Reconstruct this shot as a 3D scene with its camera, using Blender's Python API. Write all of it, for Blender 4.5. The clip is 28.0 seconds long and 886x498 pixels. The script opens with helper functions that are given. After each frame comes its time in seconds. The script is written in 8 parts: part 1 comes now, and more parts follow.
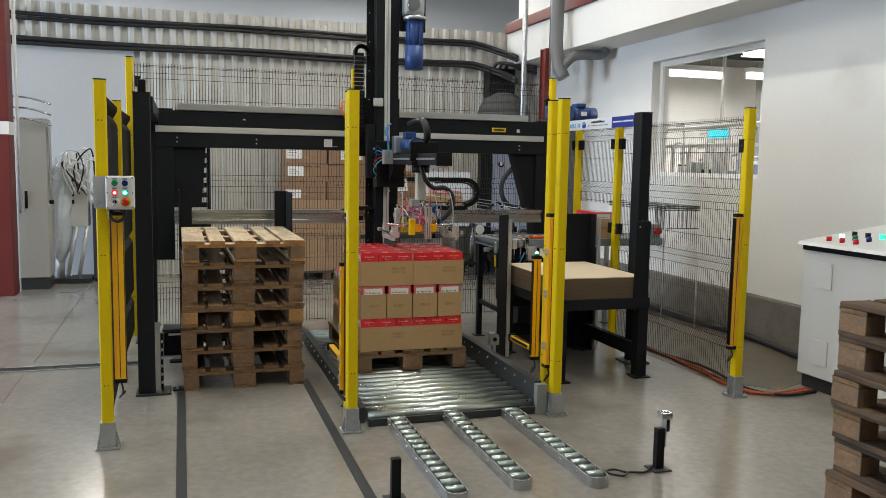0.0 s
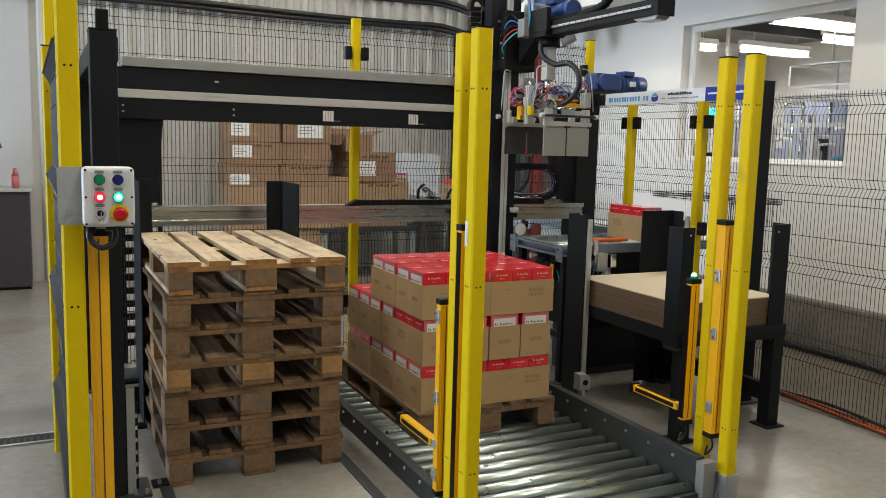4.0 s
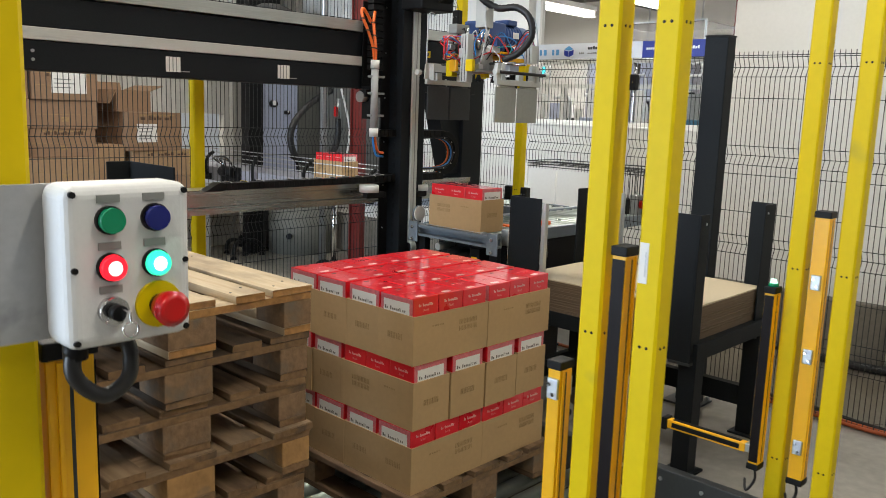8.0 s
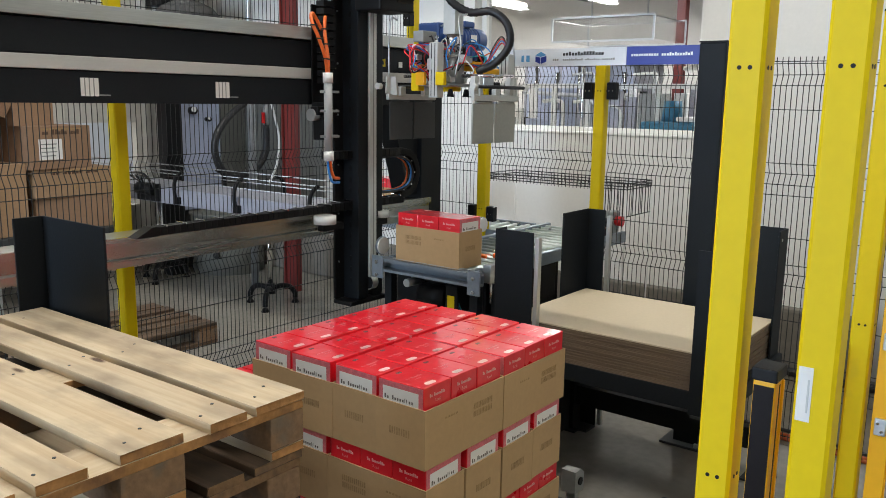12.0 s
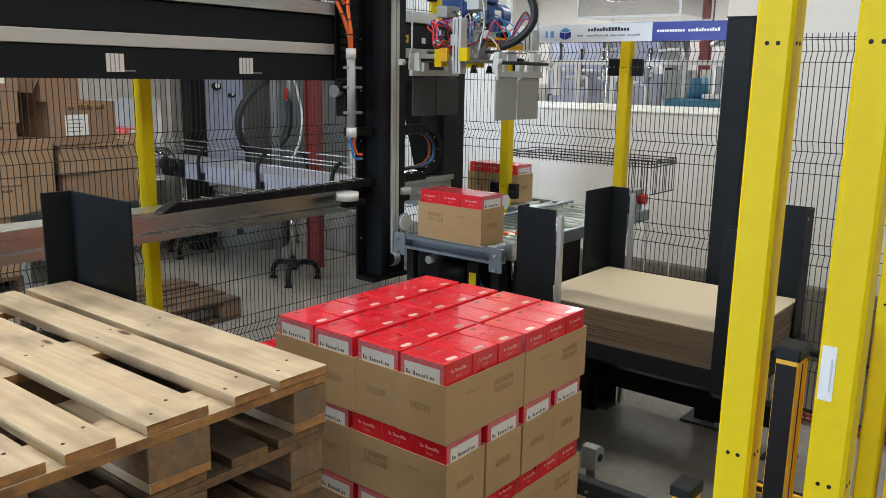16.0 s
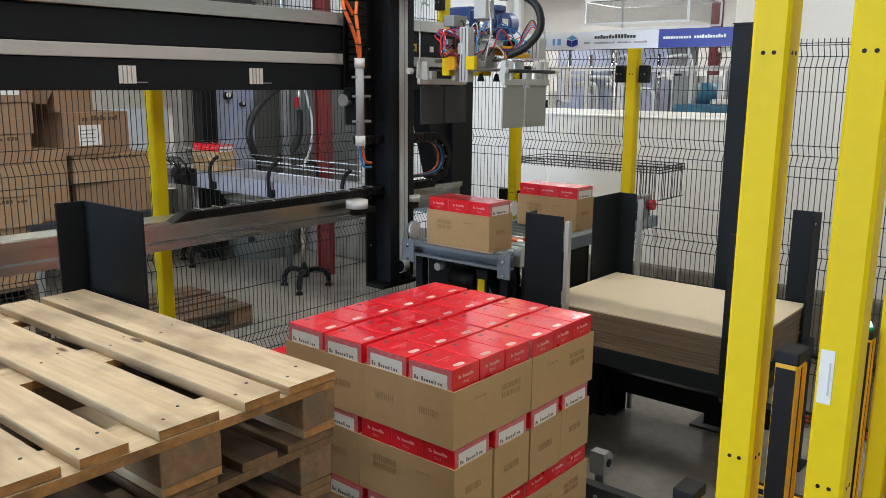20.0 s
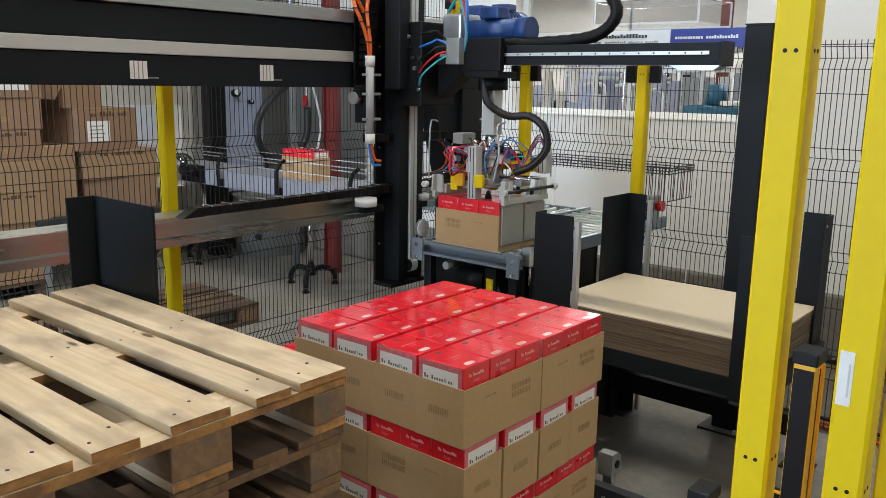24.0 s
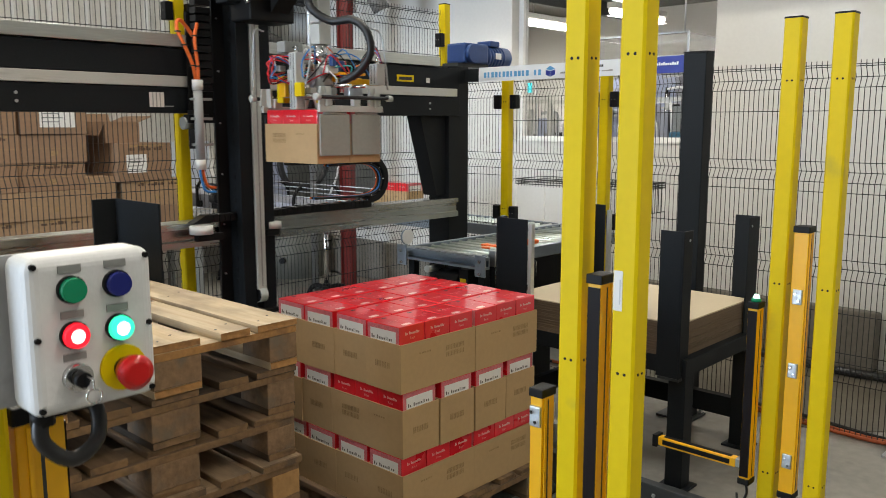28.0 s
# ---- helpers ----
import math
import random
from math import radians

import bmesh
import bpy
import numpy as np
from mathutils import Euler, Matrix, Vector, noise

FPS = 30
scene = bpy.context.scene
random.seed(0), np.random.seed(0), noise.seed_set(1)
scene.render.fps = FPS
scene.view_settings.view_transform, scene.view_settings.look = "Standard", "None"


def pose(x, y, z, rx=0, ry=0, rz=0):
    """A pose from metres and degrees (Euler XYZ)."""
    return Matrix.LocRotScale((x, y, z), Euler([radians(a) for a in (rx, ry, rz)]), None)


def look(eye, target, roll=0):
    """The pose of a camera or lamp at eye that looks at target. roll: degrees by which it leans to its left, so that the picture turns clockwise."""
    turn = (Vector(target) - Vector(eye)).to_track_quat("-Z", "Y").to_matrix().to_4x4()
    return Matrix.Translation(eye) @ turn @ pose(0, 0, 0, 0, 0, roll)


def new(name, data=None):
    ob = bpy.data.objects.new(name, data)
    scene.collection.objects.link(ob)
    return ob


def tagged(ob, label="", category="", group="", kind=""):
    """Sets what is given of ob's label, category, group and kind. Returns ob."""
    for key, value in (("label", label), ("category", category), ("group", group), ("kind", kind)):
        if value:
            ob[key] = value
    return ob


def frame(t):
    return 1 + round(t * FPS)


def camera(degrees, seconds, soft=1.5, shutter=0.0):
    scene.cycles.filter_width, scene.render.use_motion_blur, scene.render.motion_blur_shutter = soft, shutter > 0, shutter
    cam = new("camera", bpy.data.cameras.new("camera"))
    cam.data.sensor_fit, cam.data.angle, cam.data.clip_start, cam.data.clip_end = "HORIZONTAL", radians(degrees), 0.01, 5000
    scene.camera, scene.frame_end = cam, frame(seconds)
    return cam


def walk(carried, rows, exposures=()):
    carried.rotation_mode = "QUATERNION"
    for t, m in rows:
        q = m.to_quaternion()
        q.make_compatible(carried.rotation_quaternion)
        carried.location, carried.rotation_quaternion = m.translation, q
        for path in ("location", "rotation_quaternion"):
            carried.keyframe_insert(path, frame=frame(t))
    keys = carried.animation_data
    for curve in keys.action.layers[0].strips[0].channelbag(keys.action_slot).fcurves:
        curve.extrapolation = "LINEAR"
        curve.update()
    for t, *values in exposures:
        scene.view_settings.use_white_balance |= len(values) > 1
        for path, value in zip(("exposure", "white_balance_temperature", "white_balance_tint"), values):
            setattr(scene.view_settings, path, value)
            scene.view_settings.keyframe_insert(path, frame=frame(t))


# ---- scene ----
cam = camera(56.7, 28.0, soft=0.7, shutter=0.5)
PATH = [
    (0, (0.359, -0.12, 1.551), (0.964, 1.775, 1.343), 1.0),
    (0.5, (0.391, 0.076, 1.536), (0.991, 1.972, 1.325), 1.2),
    (1, (0.309, 0.36, 1.528), (0.924, 2.251, 1.312), 1.2),
    (1.5, (0.33, 0.596, 1.533), (0.934, 2.488, 1.298), 1.1),
    (2, (0.312, 0.88, 1.528), (0.936, 2.767, 1.3), 1.3),
    (2.5, (0.161, 1.113, 1.539), (0.845, 2.978, 1.309), 1.5),
    (3, (0.038, 1.339, 1.549), (0.779, 3.183, 1.321), 1.5),
    (3.5, (-0.027, 1.599, 1.553), (0.766, 3.419, 1.312), 1.4),
    (5.5, (-0.348, 2.639, 1.513), (0.776, 4.269, 1.227), 2.4),
    (6, (-0.413, 2.859, 1.52), (0.779, 4.436, 1.217), 2.6),
    (6.5, (-0.532, 3.045, 1.541), (0.789, 4.513, 1.228), 3.0),
    (7, (-0.496, 3.232, 1.524), (0.904, 4.623, 1.197), 2.6),
    (7.5, (-0.418, 3.396, 1.53), (1.0, 4.767, 1.203), 2.2),
    (8, (-0.333, 3.557, 1.544), (1.098, 4.914, 1.21), 2.0),
    (8.5, (-0.312, 3.73, 1.568), (1.145, 5.061, 1.237), 1.7),
    (9, (-0.282, 3.921, 1.585), (1.226, 5.193, 1.258), 1.7),
    (9.5, (-0.207, 4.024, 1.616), (1.332, 5.261, 1.294), 1.7),
    (10, (-0.167, 4.076, 1.653), (1.39, 5.292, 1.342), 1.7),
    (10.5, (-0.144, 4.098, 1.685), (1.422, 5.302, 1.37), 1.5),
    (11, (-0.133, 4.122, 1.696), (1.439, 5.317, 1.379), 1.4),
    (11.5, (-0.105, 4.141, 1.691), (1.463, 5.337, 1.358), 1.0),
    (12, (-0.094, 4.153, 1.682), (1.468, 5.349, 1.324), 0.9),
    (12.5, (-0.098, 4.152, 1.679), (1.461, 5.349, 1.311), 1.0),
    (14.5, (-0.096, 4.143, 1.675), (1.433, 5.365, 1.266), 1.0),
    (15, (-0.098, 4.146, 1.678), (1.427, 5.373, 1.265), 1.0),
    (15.5, (-0.105, 4.151, 1.683), (1.419, 5.378, 1.269), 1.0),
    (16, (-0.098, 4.151, 1.681), (1.423, 5.381, 1.268), 1.0),
    (16.5, (-0.096, 4.148, 1.679), (1.423, 5.382, 1.268), 1.0),
    (17, (-0.109, 4.141, 1.689), (1.41, 5.375, 1.273), 0.8),
    (17.5, (-0.108, 4.135, 1.683), (1.408, 5.373, 1.274), 0.9),
    (18, (-0.109, 4.136, 1.683), (1.407, 5.376, 1.275), 0.9),
    (18.5, (-0.113, 4.129, 1.685), (1.402, 5.37, 1.279), 0.9),
    (19, (-0.115, 4.126, 1.686), (1.398, 5.371, 1.285), 0.8),
    (19.5, (-0.12, 4.125, 1.686), (1.391, 5.373, 1.288), 0.8),
    (20, (-0.112, 4.123, 1.689), (1.394, 5.377, 1.291), 0.5),
    (20.5, (-0.126, 4.131, 1.691), (1.383, 5.382, 1.295), 0.7),
    (21, (-0.115, 4.135, 1.687), (1.391, 5.39, 1.294), 0.8),
    (21.5, (-0.117, 4.138, 1.686), (1.389, 5.394, 1.293), 0.9),
    (23.5, (-0.114, 4.137, 1.685), (1.385, 5.399, 1.287), 0.8),
    (24, (-0.118, 4.143, 1.681), (1.381, 5.406, 1.283), 1.0),
    (24.5, (-0.115, 4.141, 1.683), (1.382, 5.406, 1.281), 0.9),
    (25, (-0.106, 4.139, 1.683), (1.386, 5.407, 1.275), 0.7),
    (25.5, (-0.122, 4.14, 1.682), (1.372, 5.407, 1.278), 0.9),
    (26, (-0.151, 4.102, 1.684), (1.338, 5.372, 1.279), 0.8),
    (26.5, (-0.228, 3.993, 1.674), (1.262, 5.274, 1.302), 0.5),
    (27, (-0.3, 3.838, 1.664), (1.191, 5.128, 1.328), 0.4),
    (27.5, (-0.291, 3.673, 1.632), (1.189, 4.979, 1.316), 0.1),
    (28, (-0.313, 3.513, 1.592), (1.126, 4.869, 1.293), 0.0),
]
EXPOSURES = [(0.0, -0.08, 6650, 10), (3.0, -0.06, 6800, 10), (5.5, 0.1, 6850, 10), (8.3, 0.12, 6850, 10), (9.5, -0.05, 6600, 10), (11.0, -0.08, 6500, 10), (12.5, 0.02, 6500, 10), (24.0, 0.02, 6500, 10), (26.0, -0.02, 6550, 10), (27.0, -0.1, 6900, 10), (28.0, 0.02, 6900, 10)]
walk(cam, [(t, look(eye, target, roll)) for t, eye, target, roll in PATH], EXPOSURES)

# ---------------------------------------------------------------- world, lights, exposure
world = bpy.data.worlds.new("world")
scene.world = world
world.use_nodes = True
wn = world.node_tree.nodes
sky = wn.new("ShaderNodeTexSky")
sky.sky_type, sky.sun_disc = "NISHITA", False
sky.sun_elevation, sky.sun_rotation = radians(35), radians(200)
world.node_tree.links.new(sky.outputs[0], wn["Background"].inputs[0])
wn["Background"].inputs[1].default_value = 0.10
scene.view_settings.exposure = 0.0


def area_lamp(name, at, size_x, size_y, watts, colour, rx=0, ry=0, rz=0):
    data = bpy.data.lights.new(name, "AREA")
    data.shape, data.size, data.size_y, data.energy, data.color = "RECTANGLE", size_x, size_y, watts, colour
    ob = new(name, data)
    ob.matrix_world = pose(*at, rx, ry, rz)
    return ob


# unseen tubes under the hall's ceiling, rows along y; last three added to brighten the back
LAMP_SPOTS = [(-3.0, 2.0, 72), (1.4, 1.8, 98), (-3.0, 7.0, 34), (0.6, 7.2, 72), (3.2, 6.6, 80), (2.6, 10.0, 38), (-1.0, 14.4, 260), (4.0, 14.4, 260)]
LAMP_Z = 5.1
for lx, ly, watts in LAMP_SPOTS:
    area_lamp("tube_light", (lx, ly, LAMP_Z - 0.06), 0.16, 3.0, watts, (1.0, 0.965, 0.885))
# the filling room behind the window
ROOM_TUBES = [(7.4, 10.4, 2.92), (7.3, 8.2, 2.92), (8.9, 10.2, 2.92), (8.9, 8.9, 2.92), (7.3, 6.2, 2.92)]
for lx, ly, lz in ROOM_TUBES:
    area_lamp("room_light", (lx, ly, lz - 0.05), 1.2, 0.14, 59, (1.0, 0.995, 0.97))
# daylight through the open gate in the west wall
area_lamp("gate_daylight", (-7.9, 8.3, 1.9), 3.4, 3.6, 820, (0.62, 0.78, 1.0), 0, -90, 0)

# ---------------------------------------------------------------- materials


def mat(name, colour, rough=0.5, metal=0.0, var=0.10, big=2.0, fine=60.0, bump=0.03, stretch=(1, 1, 1), coat=0.0, dirt=None, dirt_at=0.62, spec=0.5, coat_rough=0.03):
    """Principled surface with variation at two scales, fine relief and optional stains."""
    m = bpy.data.materials.new(name)
    m.use_nodes = True
    nt = m.node_tree
    n, l = nt.nodes, nt.links
    b = n["Principled BSDF"]
    b.inputs["Metallic"].default_value = metal
    b.inputs["Coat Weight"].default_value = coat
    b.inputs["Coat Roughness"].default_value = coat_rough
    b.inputs["Specular IOR Level"].default_value = spec
    tc, oi = n.new("ShaderNodeTexCoord"), n.new("ShaderNodeObjectInfo")
    add = n.new("ShaderNodeVectorMath")
    sc = n.new("ShaderNodeVectorMath")
    sc.operation = "MULTIPLY"
    sc.inputs[1].default_value = stretch
    rnd = n.new("ShaderNodeMath")
    rnd.operation, rnd.inputs[1].default_value = "MULTIPLY", 37.0
    l.new(oi.outputs["Random"], rnd.inputs[0])
    l.new(tc.outputs["Object"], sc.inputs[0])
    l.new(sc.outputs[0], add.inputs[0])
    l.new(rnd.outputs[0], add.inputs[1])
    n1, n2 = n.new("ShaderNodeTexNoise"), n.new("ShaderNodeTexNoise")
    n1.inputs["Scale"].default_value, n1.inputs["Detail"].default_value = big, 4
    n2.inputs["Scale"].default_value, n2.inputs["Detail"].default_value = fine, 3
    l.new(add.outputs[0], n1.inputs["Vector"])
    l.new(add.outputs[0], n2.inputs["Vector"])
    mix = n.new("ShaderNodeMath")
    mix.operation = "MULTIPLY_ADD"
    mix.inputs[1].default_value = 0.45
    l.new(n2.outputs[0], mix.inputs[0])
    half = n.new("ShaderNodeMath")
    half.operation, half.inputs[1].default_value = "MULTIPLY", 0.55
    l.new(n1.outputs[0], half.inputs[0])
    l.new(half.outputs[0], mix.inputs[2])
    ramp = n.new("ShaderNodeMapRange")
    ramp.inputs["From Min"].default_value, ramp.inputs["From Max"].default_value = 0.3, 0.7
    ramp.inputs["To Min"].default_value, ramp.inputs["To Max"].default_value = 1 - var, 1 + var
    l.new(mix.outputs[0], ramp.inputs["Value"])
    hue = n.new("ShaderNodeVectorMath")
    hue.operation = "SCALE"
    hue.inputs[0].default_value = colour
    l.new(ramp.outputs[0], hue.inputs["Scale"])
    last = hue.outputs[0]
    if dirt:
        n3 = n.new("ShaderNodeTexNoise")
        n3.inputs["Scale"].default_value, n3.inputs["Detail"].default_value = big * 1.7, 8
        l.new(add.outputs[0], n3.inputs["Vector"])
        edge = n.new("ShaderNodeMapRange")
        edge.inputs["From Min"].default_value, edge.inputs["From Max"].default_value = dirt_at - 0.06, dirt_at + 0.1
        l.new(n3.outputs[0], edge.inputs["Value"])
        mx = n.new("ShaderNodeMix")
        mx.data_type = "RGBA"
        l.new(edge.outputs[0], mx.inputs[0])
        l.new(last, mx.inputs[6])
        mx.inputs[7].default_value = (*dirt, 1)
        last = mx.outputs[2]
    l.new(last, b.inputs["Base Color"])
    rr = n.new("ShaderNodeMapRange")
    rr.inputs["To Min"].default_value, rr.inputs["To Max"].default_value = max(0.02, rough - 0.08), min(1, rough + 0.08)
    l.new(n1.outputs[0], rr.inputs["Value"])
    l.new(rr.outputs[0], b.inputs["Roughness"])
    if bump:
        bp = n.new("ShaderNodeBump")
        bp.inputs["Strength"].default_value, bp.inputs["Distance"].default_value = bump, 0.01
        l.new(n2.outputs[0], bp.inputs["Height"])
        l.new(bp.outputs[0], b.inputs["Normal"])
    return m


def glow(name, colour, strength):
    m = bpy.data.materials.new(name)
    m.use_nodes = True
    b = m.node_tree.nodes["Principled BSDF"]
    b.inputs["Base Color"].default_value = (*colour, 1)
    b.inputs["Emission Color"].default_value = (*colour, 1)
    b.inputs["Emission Strength"].default_value = strength
    return m


def glass(name):
    m = bpy.data.materials.new(name)
    m.use_nodes = True
    b = m.node_tree.nodes["Principled BSDF"]
    b.inputs["Transmission Weight"].default_value = 1.0
    b.inputs["Roughness"].default_value = 0.02
    b.inputs["IOR"].default_value = 1.05
    return m


YELLOW = mat("yellow_paint", (0.72, 0.53, 0.004), 0.5, spec=0.2, var=0.05, big=3, fine=40, bump=0.02, dirt=(0.52, 0.40, 0.03), dirt_at=0.72)
CURTAIN = mat("amber_yellow_paint", (0.85, 0.44, 0.006), 0.38, var=0.05, fine=40, bump=0.02)
ANTHRACITE = mat("anthracite_paint", (0.009, 0.0113, 0.0138), 0.55, var=0.15, spec=0.2, fine=120, bump=0.04)
BLACK = mat("black_plastic", (0.006, 0.006, 0.0065), 0.5, spec=0.2, var=0.15, fine=90)
ALU = mat("brushed_aluminium", (0.56, 0.56, 0.53), 0.42, 0.85, var=0.08, fine=150, bump=0.02, stretch=(0.2, 1, 4))
RAILSTEEL = mat("dull_rail_steel", (0.42, 0.43, 0.41), 0.27, 0.9, var=0.12, fine=90, bump=0.02, stretch=(0.15, 1, 5))
STRIP = mat("grey_strip_paint", (0.52, 0.53, 0.505), 0.5, 0.3, var=0.06, fine=60, bump=0.01)
SCUFFED = mat("scuffed_grey_rail_paint", (0.53, 0.535, 0.51), 0.45, 0.3, var=0.08, big=1.1, fine=60, bump=0.01, stretch=(1, 1, 14), dirt=(0.30, 0.30, 0.28), dirt_at=0.66)
TOPRAIL = mat("rolled_steel_rail", (0.50, 0.51, 0.475), 0.30, 0.85, var=0.14, big=1.5, fine=40, bump=0.02, stretch=(0.3, 1, 6))
DARKGLASS = mat("dark_infrared_window", (0.008, 0.005, 0.0045), 0.3, var=0.1, spec=0.12)
GALV = mat("galvanised_steel", (0.48, 0.50, 0.51), 0.38, 0.9, var=0.16, big=14, fine=70, bump=0.02)
ROLLER = mat("zinc_roller_steel", (0.52, 0.58, 0.55), 0.30, 0.92, var=0.10, big=8, fine=80, bump=0.01)
MACHINE_GREY = mat("machine_grey_paint", (0.27, 0.28, 0.27), 0.5, 0.2, var=0.08)
FRAME_DARK = mat("dark_grey_frame_paint", (0.035, 0.039, 0.041), 0.5, var=0.12, spec=0.3)
CONCRETE = mat("sealed_concrete", (0.262, 0.245, 0.214), 0.21, var=0.20, big=0.8, fine=22, bump=0.015, dirt=(0.185, 0.165, 0.135), dirt_at=0.60)
WALLPAINT = mat("white_wall_paint", (0.69, 0.68, 0.65), 0.75, var=0.04, big=0.6, fine=40, bump=0.03, dirt=(0.58, 0.56, 0.52), dirt_at=0.74)
CLADDING = mat("white_coated_sheet", (0.52, 0.51, 0.475), 0.5, var=0.06, big=1.0, fine=30, bump=0.02, dirt=(0.45, 0.44, 0.40), dirt_at=0.72)
# bluish daylight haze on the far wall is put into its colour
HALLPAINT_HAZED = mat("hall_wall_with_blue_haze", (0.55, 0.60, 0.68), 0.8, var=0.05, big=0.5)
CEILPAINT = mat("white_ceiling", (0.62, 0.61, 0.58), 0.85, var=0.05, big=0.5)
ALUPAINT = mat("matt_anodised_aluminium", (0.56, 0.59, 0.56), 0.5, 0.1, var=0.06, fine=120, bump=0.01)
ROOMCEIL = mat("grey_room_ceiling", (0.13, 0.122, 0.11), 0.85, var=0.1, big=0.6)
CONDUIT = mat("grey_conduit_plastic", (0.34, 0.35, 0.35), 0.5, var=0.05)
NORTHPAINT = mat("grey_white_wall_paint", (0.47, 0.47, 0.46), 0.75, var=0.05, big=0.6, fine=40, bump=0.03, dirt=(0.38, 0.37, 0.35), dirt_at=0.70)
STAINED = mat("worn_brown_concrete", (0.15, 0.13, 0.10), 0.3, var=0.35, big=1.1, fine=18, bump=0.03, dirt=(0.09, 0.075, 0.055), dirt_at=0.52)
FLOORCABLE = mat("dusty_orange_cable", (0.42, 0.085, 0.02), 0.6, var=0.3, big=3)
PLINTH = mat("dirty_concrete_plinth", (0.17, 0.155, 0.13), 0.75, var=0.2, big=2.5, fine=30, bump=0.2, dirt=(0.13, 0.12, 0.10), dirt_at=0.56)
CARD = mat("brown_corrugated_card", (0.45, 0.295, 0.145), 0.75, var=0.07, big=5, fine=55, bump=0.03, stretch=(1, 1, 1))
CARD_PALE = mat("pale_brown_box_card", (0.34, 0.215, 0.12), 0.8, var=0.12, big=4, fine=50)
CARD_OLD = mat("plain_brown_box_card", (0.275, 0.165, 0.096), 0.8, var=0.12, big=4, fine=50)
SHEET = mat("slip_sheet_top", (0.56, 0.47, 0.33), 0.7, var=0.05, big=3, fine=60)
# shade on the sides of the sheet stack is put into this darker colour
SHEETEDGE_SHADED = mat("shaded_slip_sheet_edges", (0.155, 0.108, 0.07), 0.9, var=0.16, big=3, fine=90, bump=0.12, stretch=(0.3, 0.3, 9))
HOLEGREY = mat("dark_finger_hole", (0.10, 0.075, 0.07), 0.6, var=0.2)
RED = mat("red_printed_board", (0.76, 0.012, 0.026), 0.30, var=0.08, big=7, fine=8, bump=0.75, coat=1.0, coat_rough=0.07)
PINKTINT = mat("pink_checked_print", (0.62, 0.16, 0.18), 0.4, var=0.25, big=60, fine=170, bump=0.0)
PALEPRINT = mat("pale_print", (0.74, 0.36, 0.34), 0.45, var=0.1)
FLAPPRINT = mat("pale_flap", (0.78, 0.55, 0.50), 0.45, var=0.1)
LABEL = mat("white_label_paper", (0.76, 0.75, 0.72), 0.55, var=0.04, big=9)
CARD_INK = mat("brown_box_print", (0.10, 0.055, 0.03), 0.8)
INK = mat("dark_ink", (0.03, 0.028, 0.027), 0.6)
FADEINK = mat("faded_brown_ink", (0.335, 0.215, 0.10), 0.8, var=0.3, big=60, fine=150)


def wood(name, pale, mid, stain, stain_at, knot, rough=0.75, bump=0.12):
    """Sawn pine: long grain, uneven blotches, knots, and a tint of its own on every board."""
    m = bpy.data.materials.new(name)
    m.use_nodes = True
    n, l = m.node_tree.nodes, m.node_tree.links
    b = n["Principled BSDF"]
    b.inputs["Roughness"].default_value = rough
    b.inputs["Specular IOR Level"].default_value = 0.3
    tc, oi = n.new("ShaderNodeTexCoord"), n.new("ShaderNodeObjectInfo")
    rnd = n.new("ShaderNodeMath")
    rnd.operation, rnd.inputs[1].default_value = "MULTIPLY", 53.0
    l.new(oi.outputs["Random"], rnd.inputs[0])

    def noise(stretch, scale, detail, kind="ShaderNodeTexNoise"):
        sc, add, tx = n.new("ShaderNodeVectorMath"), n.new("ShaderNodeVectorMath"), n.new(kind)
        sc.operation = "MULTIPLY"
        sc.inputs[1].default_value = stretch
        l.new(tc.outputs["Object"], sc.inputs[0])
        l.new(sc.outputs[0], add.inputs[0])
        l.new(rnd.outputs[0], add.inputs[1])
        l.new(add.outputs[0], tx.inputs["Vector"])
        tx.inputs["Scale"].default_value = scale
        if detail:
            tx.inputs["Detail"].default_value = detail
        return tx

    def span(src, a, c):
        r = n.new("ShaderNodeMapRange")
        r.inputs["From Min"].default_value, r.inputs["From Max"].default_value = a, c
        l.new(src, r.inputs["Value"])
        return r.outputs[0]

    def blend(fac, u, v):
        x = n.new("ShaderNodeMix")
        x.data_type = "RGBA"
        l.new(fac, x.inputs[0])
        for k, c in ((6, u), (7, v)):
            if isinstance(c, tuple):
                x.inputs[k].default_value = (*c, 1)
            else:
                l.new(c, x.inputs[k])
        return x.outputs[2]
    grain = noise((0.8, 16, 16), 3.0, 7)
    blot = noise((1.6, 3.5, 3.5), 2.2, 5)
    fleck = noise((3, 9, 9), 9.0, 3)
    knots = noise((2.1, 6.5, 2.1), 1.5, 0, "ShaderNodeTexVoronoi")
    col = blend(span(grain.outputs[0], 0.36, 0.66), pale, mid)
    col = blend(span(blot.outputs[0], stain_at, stain_at + 0.20), col, stain)
    col = blend(span(fleck.outputs[0], 0.66, 0.80), col, mid)
    col = blend(span(knots.outputs["Distance"], 0.115, 0.06), col, knot)
    tint = n.new("ShaderNodeHueSaturation")
    l.new(span(oi.outputs["Random"], -1.4, 2.6), tint.inputs["Fac"])
    tint.inputs["Saturation"].default_value, tint.inputs["Value"].default_value = 0.8, 0.74
    l.new(col, tint.inputs["Color"])
    l.new(tint.outputs[0], b.inputs["Base Color"])
    bp = n.new("ShaderNodeBump")
    bp.inputs["Strength"].default_value, bp.inputs["Distance"].default_value = bump, 0.01
    l.new(grain.outputs[0], bp.inputs["Height"])
    l.new(bp.outputs[0], b.inputs["Normal"])
    return m


